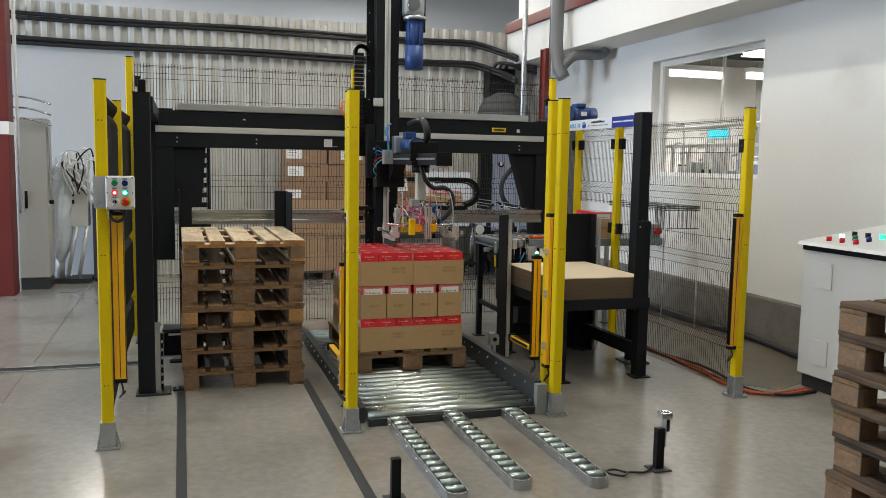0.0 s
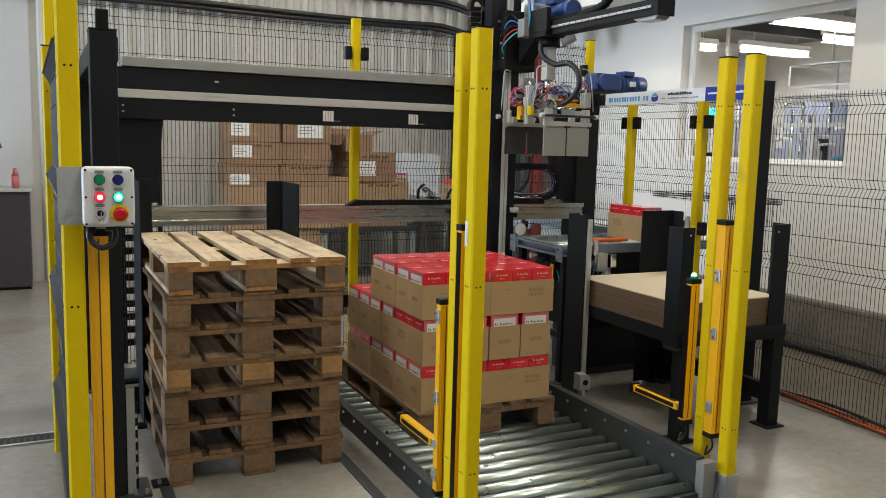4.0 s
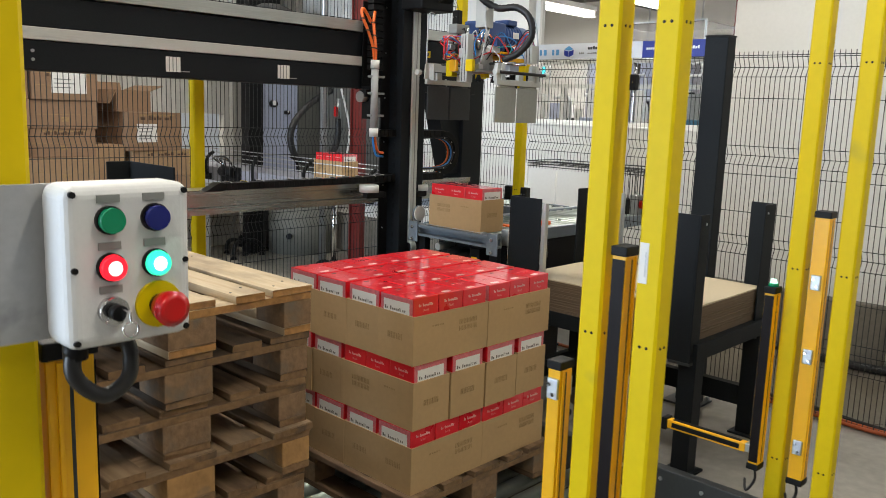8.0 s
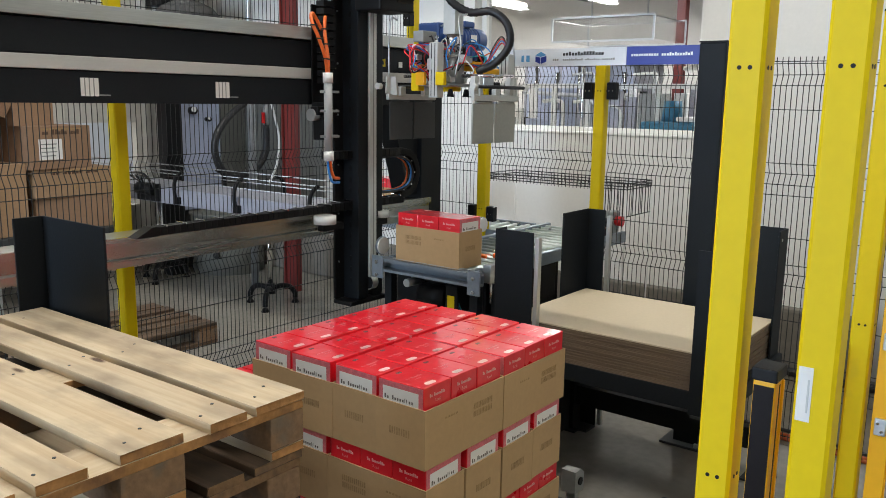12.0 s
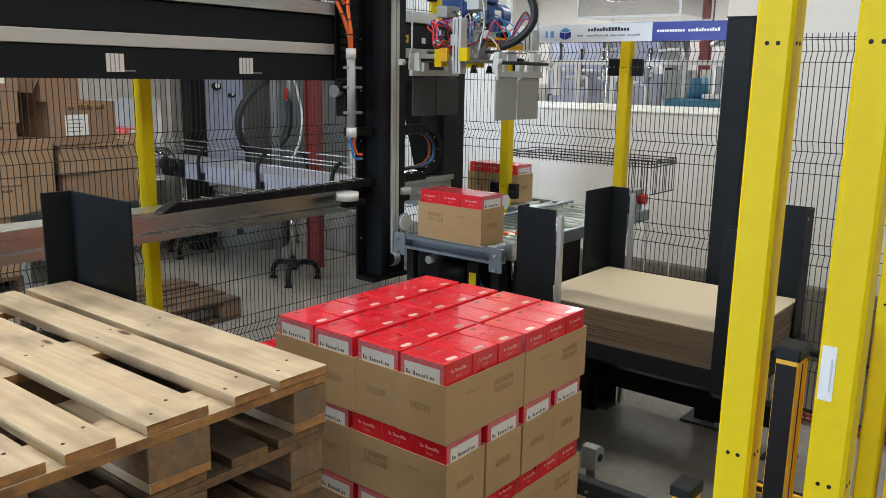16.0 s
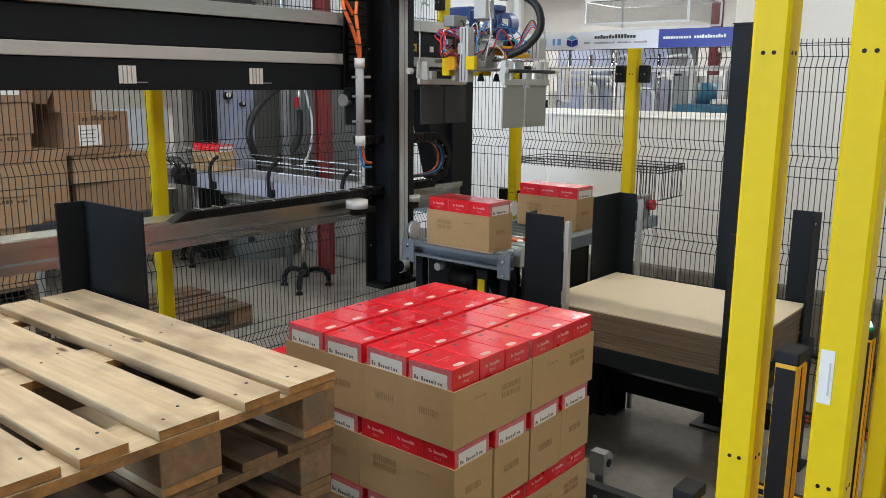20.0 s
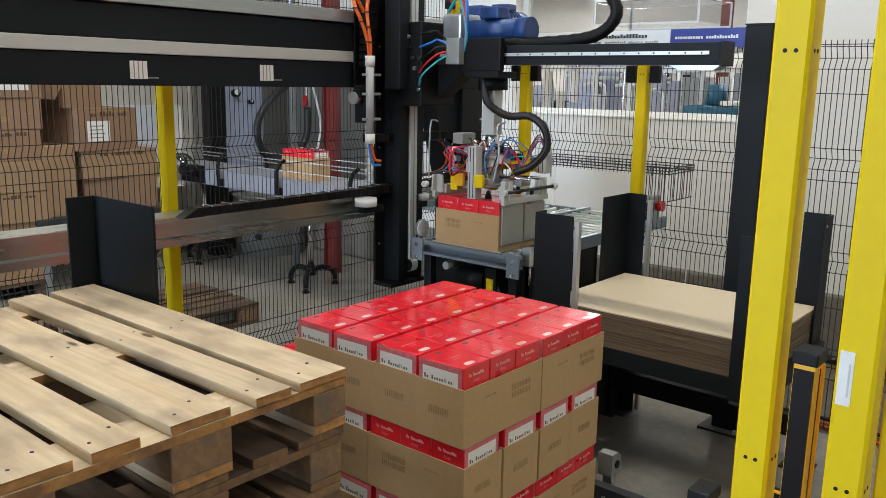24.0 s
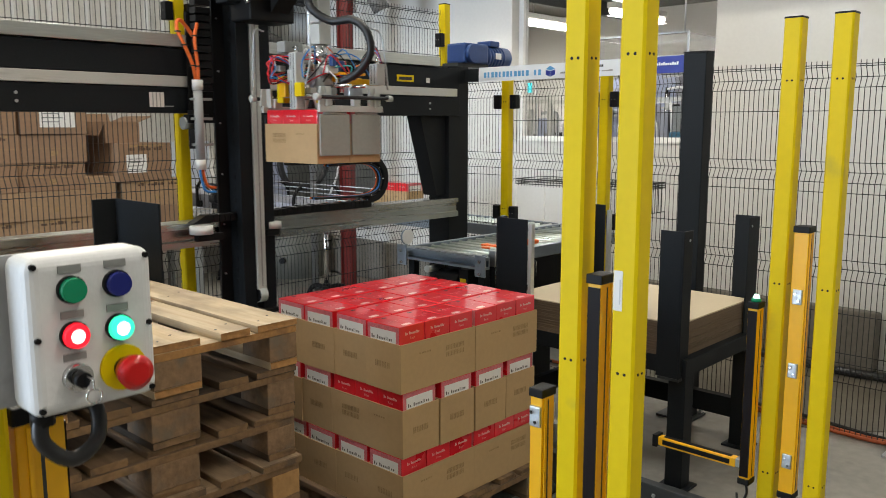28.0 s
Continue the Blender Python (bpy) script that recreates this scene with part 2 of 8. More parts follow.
WOOD_NEW = wood("new_pine", (0.71, 0.565, 0.365), (0.58, 0.425, 0.25), (0.40, 0.30, 0.195), 0.47, (0.12, 0.07, 0.04))
WOOD_FAIR = wood("fair_pine", (0.42, 0.275, 0.15), (0.30, 0.185, 0.095), (0.19, 0.125, 0.075), 0.46, (0.08, 0.045, 0.025), 0.8, 0.16)
# worn wood, both tones darkened further for the shade inside the pallet stack
WOOD_MID = wood("used_shaded_pine", (0.25, 0.15, 0.078), (0.155, 0.09, 0.045), (0.09, 0.06, 0.038), 0.46, (0.06, 0.035, 0.02), 0.82, 0.2)
WOOD_DARK = wood("weathered_shaded_pine", (0.155, 0.097, 0.056), (0.092, 0.055, 0.031), (0.055, 0.04, 0.029), 0.46, (0.04, 0.025, 0.016), 0.85, 0.25)
WOOD_END = mat("orange_brown_end_grain", (0.38, 0.19, 0.065), 0.85, var=0.35, big=7, fine=60, bump=0.2, dirt=(0.20, 0.10, 0.045), dirt_at=0.58)
WOOD_END_DARK = mat("brown_end_grain", (0.20, 0.115, 0.055), 0.85, var=0.35, big=7, fine=60, bump=0.2, dirt=(0.10, 0.065, 0.04), dirt_at=0.58)
WOODBLOCK = mat("pressed_wood_block", (0.215, 0.13, 0.072), 0.9, var=0.35, big=7, fine=60, bump=0.3, dirt=(0.16, 0.12, 0.085), dirt_at=0.58)
WOODBLOCK_NEW = mat("fresh_pine_block", (0.40, 0.22, 0.085), 0.85, var=0.3, big=6, fine=40, bump=0.25, dirt=(0.22, 0.15, 0.09), dirt_at=0.60)
LABELINK = mat("dark_label_ink", (0.15, 0.135, 0.125), 0.6)
DARKPARTITION = mat("dark_olive_panel", (0.10, 0.10, 0.09), 0.6, var=0.15)
REDSTEEL = mat("red_oxide_steel", (0.13, 0.014, 0.011), 0.5, var=0.15)
DUCT = mat("grey_plastic_duct", (0.13, 0.13, 0.13), 0.4, var=0.08)
BLUE = mat("blue_motor_enamel", (0.012, 0.05, 0.19), 0.4, var=0.12)
SIGNBLUE = mat("sign_blue_print", (0.012, 0.03, 0.27), 0.4, var=0.04)
SIGNWHITE = mat("sign_white_panel", (0.72, 0.76, 0.80), 0.4, var=0.03)
SKYBLUE = mat("pale_blue_print", (0.10, 0.33, 0.60), 0.4)
CABLE = mat("black_cable_rubber", (0.010, 0.010, 0.011), 0.45, var=0.1)
ORANGE = mat("orange_cable_sheath", (0.75, 0.13, 0.015), 0.5)
REDCABLE = mat("red_air_tube", (0.62, 0.02, 0.03), 0.4)
BLUECABLE = mat("blue_air_tube", (0.02, 0.22, 0.62), 0.4)
TEAL = mat("teal_cable", (0.02, 0.40, 0.42), 0.4)
WHITEPLASTIC = mat("white_plastic", (0.72, 0.72, 0.70), 0.4, var=0.04)
ZINCPLATE = mat("dull_zinc_plate", (0.40, 0.41, 0.42), 0.6, 0.35, var=0.1, big=9, fine=90, bump=0.02, dirt=(0.24, 0.25, 0.26), dirt_at=0.66)
BOXGREY = mat("light_grey_enclosure", (0.66, 0.67, 0.67), 0.4, var=0.04, fine=150, bump=0.05)
GRIPGREY = mat("grey_grip_plate", (0.33, 0.34, 0.31), 0.55, 0.3, var=0.08)
WIRE = mat("dark_fence_wire", (0.03, 0.03, 0.03), 0.5, 0.0, spec=0.3)
CHROME = mat("chrome", (0.7, 0.7, 0.7), 0.12, 1.0, var=0.03)
GREENCAP = mat("green_button_cap", (0.0, 0.24, 0.11), 0.25)
BLUECAP = mat("blue_button_cap", (0.008, 0.015, 0.16), 0.25)
REDCAP = mat("red_mushroom_cap", (0.56, 0.005, 0.006), 0.3)
REDLIT = glow("lit_red_lens", (1.0, 0.012, 0.03), 1.1)
REDHOT = glow("lit_red_core", (1.0, 0.55, 0.55), 3.0)
GREENHOT = glow("lit_green_core", (0.7, 1.0, 0.9), 3.0)
GREENLIT = glow("lit_green_lens", (0.02, 0.85, 0.50), 1.2)
WHITELIT = glow("lit_status_lens", (0.55, 1.0, 0.85), 1.3)
TUBELIT = glow("lit_tube", (1.0, 0.97, 0.9), 9.0)
SCREENLIT = glow("lit_display", (0.05, 0.65, 0.75), 1.2)
OLIVE = mat("olive_grey_vat", (0.17, 0.17, 0.145), 0.6, var=0.15)
TANK = mat("dark_grey_tank_cover", (0.09, 0.088, 0.085), 0.75, var=0.2, spec=0.2)
CONVGREY = mat("blue_grey_conveyor_steel", (0.22, 0.26, 0.30), 0.42, 0.5, var=0.12)
PALETRAY = mat("pale_blue_tray", (0.288, 0.295, 0.338), 0.45, var=0.10)
# blue deepened to carry the daylight that falls on the service panel
PANELBLUE = mat("blue_grey_panel", (0.36, 0.40, 0.53), 0.6, var=0.12)
CREAM = mat("cream_cabinet_paint", (0.40, 0.395, 0.36), 0.55, var=0.05)
FOIL = mat("pale_plastic_wrap", (0.52, 0.57, 0.62), 0.3, var=0.12, big=4, fine=20, bump=0.4)
BLUEMACHINE = mat("petrol_blue_machine_paint", (0.02, 0.13, 0.22), 0.45)
CLEAR = glass("window_glass")

# ---------------------------------------------------------------- mesh helpers
ORG = {}


def bm_new():
    return bmesh.new()


def box(bm, x0, x1, y0, y1, z0, z1, bevel=0.0, slot=0, steps=2):
    v = [bm.verts.new((x, y, z)) for z in (z0, z1) for y in (y0, y1) for x in (x0, x1)]
    faces = [bm.faces.new([v[i] for i in q]) for q in ((0, 2, 3, 1), (4, 5, 7, 6), (0, 1, 5, 4), (2, 6, 7, 3), (0, 4, 6, 2), (1, 3, 7, 5))]
    for f in faces:
        f.material_index = slot
    if bevel:
        edges = list({e for f in faces for e in f.edges})
        bmesh.ops.bevel(bm, geom=edges, offset=bevel, segments=steps, profile=0.6 if steps == 2 else 0.5, affect="EDGES")
    return bm


def prism(bm, outline, axis, a, b):
    """Extrude an outline of (u, v) along an axis from a to b."""
    def at(u, v, w):
        return {"x": (w, u, v), "y": (u, w, v), "z": (u, v, w)}[axis]
    lo, hi = [bm.verts.new(at(u, v, a)) for u, v in outline], [bm.verts.new(at(u, v, b)) for u, v in outline]
    bm.faces.new(lo[::-1])
    bm.faces.new(hi)
    for i in range(len(lo)):
        j = (i + 1) % len(lo)
        bm.faces.new((lo[i], lo[j], hi[j], hi[i]))
    return bm


def rod(bm, p0, p1, r, seg=12, r2=None):
    p0, p1 = Vector(p0), Vector(p1)
    d = (p1 - p0).normalized()
    u = d.orthogonal().normalized()
    w = d.cross(u)
    rings = []
    for p, q in ((p0, r), (p1, r if r2 is None else r2)):
        rings.append([bm.verts.new(p + q * (math.cos(2 * math.pi * i / seg) * u + math.sin(2 * math.pi * i / seg) * w)) for i in range(seg)])
    for i in range(seg):
        j = (i + 1) % seg
        f = bm.faces.new((rings[0][i], rings[0][j], rings[1][j], rings[1][i]))
        f.smooth = seg > 6
    bm.faces.new(rings[0][::-1])
    bm.faces.new(rings[1])
    return bm


def spline(points, steps=6):
    """A smooth line through the points."""
    p = [Vector(q) for q in points]
    p = [2 * p[0] - p[1]] + p + [2 * p[-1] - p[-2]]
    out = []
    for i in range(1, len(p) - 2):
        for s in range(steps):
            t = s / steps
            a, b, c, d = p[i - 1], p[i], p[i + 1], p[i + 2]
            out.append(0.5 * (2 * b + (c - a) * t + (2 * a - 5 * b + 4 * c - d) * t * t + (3 * b - a - 3 * c + d) * t ** 3))
    return out + [p[-2]]


def tube(bm, points, r, seg=8, steps=6, ribs=0.0):
    line = spline(points, steps) if steps > 1 else [Vector(q) for q in points]
    rings, u = [], None
    for i, p in enumerate(line):
        d = (line[min(i + 1, len(line) - 1)] - line[max(i - 1, 0)]).normalized()
        u = d.orthogonal() if u is None else u - d * u.dot(d)
        u.normalize()
        w = d.cross(u)
        rr = r * (1 + ribs * (i % 2))
        rings.append([bm.verts.new(p + rr * (math.cos(2 * math.pi * k / seg) * u + math.sin(2 * math.pi * k / seg) * w)) for k in range(seg)])
    for a, b in zip(rings, rings[1:]):
        for k in range(seg):
            f = bm.faces.new((a[k], a[(k + 1) % seg], b[(k + 1) % seg], b[k]))
            f.smooth = True
    bm.faces.new(rings[0][::-1])
    bm.faces.new(rings[-1])
    return bm


def finish(name, bm, mats, origin):
    bmesh.ops.recalc_face_normals(bm, faces=bm.faces)
    bm.transform(Matrix.Translation(-Vector(origin)))
    me = bpy.data.meshes.new(name)
    bm.to_mesh(me)
    bm.free()
    for m in mats if isinstance(mats, (list, tuple)) else [mats]:
        me.materials.append(m)
    return me


def thing(name, at, label, category, group="", kind=""):
    ob = new(name)
    ob.empty_display_size = 0.1
    ob.location = at
    ORG[ob] = Vector(at)
    return tagged(ob, label, category, group, kind)


def part(name, bm, mats, parent, label="", at=None, kind=""):
    """Link a bmesh, given in world places, as one mesh under a thing or a part."""
    origin = ORG[parent] if at is None else Vector(at)
    ob = new(name, finish(name, bm, mats, origin))
    ob.parent = parent
    ob.location = origin - ORG[parent]
    ORG[ob] = origin
    return tagged(ob, label, kind=kind)


def again(name, mesh, parent, at, turn=0.0, label=""):
    """One more piece on the same mesh, at a world place."""
    ob = new(name, mesh)
    ob.parent = parent
    ob.matrix_basis = Matrix.Translation(Vector(at) - ORG[parent]) @ Matrix.Rotation(turn, 4, "Z")
    ORG[ob] = Vector(at)
    return tagged(ob, label)


def solid(name, bm, mats, label, category, kind="", at=(0, 0, 0), group=""):
    """A thing, or a piece of the setting, that is one mesh."""
    ob = new(name, finish(name, bm, mats, at))
    ob.location = at
    ORG[ob] = Vector(at)
    return tagged(ob, label, category, group, kind)

# ---------------------------------------------------------------- setting
floor = solid("floor", box(bm_new(), -9, 14, -7, 18, -0.2, 0), CONCRETE, "sealed light grey concrete floor with faint stains", "floor", "structure")
b = bm_new()
for x0, x1, y0, y1 in ((0.313, 0.363, 2.0, 5.62), (1.148, 1.2, 2.0, 5.62)):
    box(b, x0, x1, y0, y1, 0.0, 0.005)
solid("trim", b, FRAME_DARK, "dark steel guide strips let into the concrete floor", "floor strip", "structure")

b = bm_new()
box(b, -0.742, -0.736, -7.0, 6.29, 0.0, 0.0015)
box(b, -0.725, -0.719, 6.46, 11.38, 0.0, 0.0015)
box(b, -8.0, -0.744, 2.4, 2.406, 0.0, 0.0015)
solid("floor_joint", b, STAINED, "thin dark sawn joints in the concrete floor", "floor joint", "structure")

# drain channel with its grating
drain = thing("drain_channel", (-2.0, 6.38, 0), "narrow steel drain channel with slotted grating in the floor", "drain", kind="structure")
b = bm_new()
box(b, -6.0, 0.05, 6.31, 6.33, 0, 0.008)
box(b, -6.0, 0.05, 6.43, 6.45, 0, 0.008)
part("frame", b, GALV, drain)
b = box(bm_new(), -6.0, 0.05, 6.33, 6.43, 0.0, 0.003)
part("channel", b, BLACK, drain)
b = bm_new()
for i in range(200):
    x = -6.0 + i * 0.03
    box(b, x, x + 0.012, 6.33, 6.43, 0.003, 0.007)
part("grating", b, FRAME_DARK, drain, kind="stuff")

# east wall with the window opening
WX, WT = 5.4, 0.22
W_Y0, W_Y1, W_Z0, W_Z1 = 6.22, 8.08, 1.445, 2.715
b = bm_new()
box(b, WX, WX + WT, -7, W_Y0, 0, 5.6)
box(b, WX, WX + WT, W_Y1, 12.0, 0, 5.6)
box(b, WX, WX + WT, W_Y0, W_Y1, 0, W_Z0)
box(b, WX, WX + WT, W_Y0, W_Y1, W_Z1, 5.6)
solid("wall_east", b, WALLPAINT, "smooth white painted wall with a wide window opening", "wall", "structure")
solid("baseboard", box(bm_new(), WX - 0.10, WX - 0.002, 5.0, 11.3, 0.004, 0.40, 0.02), PLINTH, "grey painted concrete plinth along the white wall", "plinth", "structure")
b = bm_new()
edge = [(4.05, 4.9), (4.35, 4.55), (4.8, 4.72), (5.399, 4.62), (5.399, 8.3), (4.9, 8.2), (4.45, 8.4), (4.08, 7.9), (4.02, 6.4)]
prism(b, edge, "z", 0.0, 0.003)
solid("floor_worn", b, STAINED, "worn brown patch of floor between fence and wall", "floor", "structure")
win = thing("window_1", (WX, 7.0, W_Z0), "wide white framed interior window to the filling room", "window", kind="structure")
b = bm_new()
f0, f1 = WX + 0.10, WX + 0.17
box(b, f0, f1, W_Y0, W_Y1, W_Z0, W_Z0 + 0.05)
box(b, f0, f1, W_Y0, W_Y1, W_Z1 - 0.05, W_Z1)
box(b, f0, f1, W_Y0, W_Y0 + 0.05, W_Z0 + 0.05, W_Z1 - 0.05)
box(b, f0, f1, W_Y1 - 0.05, W_Y1, W_Z0 + 0.05, W_Z1 - 0.05)
part("window_frame", b, WHITEPLASTIC, win)
part("window_sill", box(bm_new(), WX - 0.008, WX + 0.10, W_Y0, W_Y1, W_Z0 + 0.002, W_Z0 + 0.018, 0.004), WHITEPLASTIC, win)
pane = part("pane", box(bm_new(), f0 + 0.03, f0 + 0.034, W_Y0 + 0.05, W_Y1 - 0.05, W_Z0 + 0.05, W_Z1 - 0.05), CLEAR, win)
pane.visible_shadow = False

# fascia over the east wall, with a red steel channel above it
solid("trim_fascia", box(bm_new(), 4.9, WX - 0.002, -7, 11.2, 2.97, 3.42), WALLPAINT, "white boxed-in beam along the top of the wall", "fascia", "structure")
solid("trim_red_beam", box(bm_new(), 4.86, 5.1, -7, 11.2, 3.422, 3.56, 0.01), REDSTEEL, "dark red steel beam above the white fascia", "beam", "structure")

# back wall: smooth at the west end, ribbed sheet elsewhere, with the pale hall wall far above
BY = 11.4
solid("wall_north", box(bm_new(), -9, -0.2, BY, BY + 0.12, 0, 2.94), NORTHPAINT, "smooth white wall behind the filling machines", "wall", "structure")
b = bm_new()
for xa, xb, za, zb in ((-0.2, 3.70, 0, 2.94), (3.70, 4.48, 1.42, 2.94), (3.70, 4.48, 0, 0.62), (4.48, 6.6, 0, 2.94)):
    out, x = [(xa, BY + 0.035)], xa
    while x < xb - 0.16:
        out += [(x + 0.07, BY + 0.035), (x + 0.09, BY), (x + 0.135, BY), (x + 0.155, BY + 0.035)]
        x += 0.165
    prism(b, out + [(xb, BY + 0.035), (xb, BY + 0.12), (xa, BY + 0.12)], "z", za, zb)
solid("wall_ribbed", b, CLADDING, "off-white ribbed steel sheet wall", "wall", "structure")
out, x = [], -9.0
while x < 6.6:
    out += [(x, BY + 0.005), (x + 0.06, BY + 0.005), (x + 0.085, BY - 0.04), (x + 0.14, BY - 0.04), (x + 0.165, BY + 0.005)]
    x += 0.17
b = bm_new()
prism(b, out + [(x, BY + 0.12), (-9.0, BY + 0.12)], "z", 2.944, 3.47)
solid("wall_ribbed_top", b, CLADDING, "off-white ribbed sheet cladding band under the roof", "wall", "structure")
solid("wall_far", box(bm_new(), -9, 14, 17.8, 18, 0, 7.0), HALLPAINT_HAZED, "upper wall of the hall, its bluish daylight haze coloured in", "wall", "structure")
solid("wall_south", box(bm_new(), -9, 14, -7.2, -7.002, 0, 7.0), WALLPAINT, "white wall behind the camera", "wall", "structure")
b = bm_new()
box(b, -8.3, -8.1, -7, 6.5, 0, 7)
box(b, -8.3, -8.1, 10.1, 18, 0, 7)
box(b, -8.3, -8.1, 6.5, 10.1, 3.8, 7)
solid("wall_west", b, WALLPAINT, "white hall wall with an open loading gate", "wall", "structure")
solid("ceiling", box(bm_new(), -9, 14, -7.2, 18, 5.602, 5.8), CEILPAINT, "white hall ceiling", "ceiling", "structure")

# black cable runs clipped along the ribbed wall
for zc, r in ((3.27, 0.034), (2.97, 0.038)):
    run = thing("cable_run", (0, BY - 0.09, zc), "bundle of black cables clipped along the white wall", "cable", "cables along the back wall")
    for k in range(2):
        dz, dy = (0.022, -0.026)[k], (0.0, 0.012)[k]
        pts = [(-6 + i * 0.9, BY - 0.085 + dy, zc + dz + 0.010 * math.sin(i * 1.7 + k)) for i in range(12)]
        pts += [(4.4, BY - 0.12 + dy, zc + dz), (4.75, BY - 0.3, zc + dz - 0.12), (4.85, BY - 0.7, zc - 0.25 + dz)]
        part("cable", tube(bm_new(), pts, r * 0.78, 7, 3), CABLE, run)
    for i in range(6):
        x = -2.75 + i * 1.25
        part("clip", box(bm_new(), x, x + 0.045, BY - 0.06, BY - 0.041, zc + 0.05, zc + 0.13, 0.004), STRIP, run)

t = thing("cable_box", (4.82, 11.3, 2.5), "black cable junction box on the ribbed wall under the cables", "junction box")
part("housing", box(bm_new(), 4.62, 5.02, 11.16, 11.398, 2.52, 2.93, 0.01), BLACK, t)
for k in range(3):
    part("cable", tube(bm_new(), [(4.70 + 0.09 * k, 11.2, 2.93), (4.74 + 0.09 * k, 11.15, 3.0), (4.88 + 0.06 * k, 11.0, 2.98 - 0.03 * k), (5.1, 10.6, 2.9 - 0.04 * k)], 0.022, 7), CABLE, t)

# ceiling tubes of the hall, out of view, one at every lamp spot
def ceiling_tube(at, length, name="ceiling_light", group="tubes under the hall ceiling", label="unseen long white tube light under the hall ceiling"):
    x, y, z = at
    t = thing(name, (x, y, z), label, "light", group)
    part("housing", box(bm_new(), x - 0.06, x + 0.06, y - length / 2, y + length / 2, z + 0.02, z + 0.09, 0.01), WHITEPLASTIC, t)
    part("diffuser", rod(bm_new(), (x, y - length / 2 + 0.03, z), (x, y + length / 2 - 0.03, z), 0.035, 10), TUBELIT, t, "glowing white tube")
    for dy in (-length / 3, length / 3):
        part("hanger", rod(bm_new(), (x, y + dy, z + 0.09), (x, y + dy, z + 0.5), 0.006, 6), GALV, t)
    return t


for lx, ly, _ in LAMP_SPOTS:
    ceiling_tube((lx, ly, LAMP_Z), 3.0)

# ---------------------------------------------------------------- filling room behind the window
RX0, RX1 = WX + WT, 10.6
b = bm_new()
box(b, RX1, RX1 + 0.1, 3.4, 12.0, 0, 3.6)
solid("wall_room_east", b, WALLPAINT, "white far wall of the filling room", "wall", "structure")
solid("wall_room_north", box(bm_new(), RX0, RX1, 11.9, 12.0, 0, 3.6), WALLPAINT, "white end wall of the filling room", "wall", "structure")
solid("wall_room_south", box(bm_new(), RX0, RX1, 3.4, 3.5, 0, 3.6), WALLPAINT, "white end wall of the filling room", "wall", "structure")
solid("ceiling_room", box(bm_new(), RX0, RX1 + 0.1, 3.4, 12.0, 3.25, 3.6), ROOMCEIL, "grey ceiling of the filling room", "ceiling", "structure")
for lx, ly, lz in ROOM_TUBES:
    t = thing("room_tube_light", (lx, ly, lz), "bright white tube light in the filling room", "light", "tubes in the filling room")
    part("housing", box(bm_new(), lx - 0.62, lx + 0.62, ly - 0.06, ly + 0.06, lz + 0.03, lz + 0.10, 0.01), WHITEPLASTIC, t)
    part("diffuser", rod(bm_new(), (lx - 0.6, ly, lz), (lx + 0.6, ly, lz), 0.04, 10), TUBELIT, t, "glowing white tube")
    for dx in (-0.4, 0.4):
        part("hanger", rod(bm_new(), (lx + dx, ly, lz + 0.10), (lx + dx, ly, 3.249), 0.006, 6), GALV, t)
# steel roof trusses and ducts in the room
for y in (5.4, 7.6, 9.8):
    solid("roof_truss", box(bm_new(), RX0, RX1, y, y + 0.08, 3.06, 3.248, 0.01), FRAME_DARK, "dark steel truss under the filling room ceiling", "truss", group="room trusses")
solid("red_column", box(bm_new(), 8.45, 8.55, 7.56, 7.66, 0, 3.248, 0.01), REDSTEEL, "dark red steel column in the filling room", "column")
solid("grey_column", box(bm_new(), 9.20, 9.34, 11.02, 11.16, 0, 3.248, 0.01), MACHINE_GREY, "grey steel column behind the window", "column")


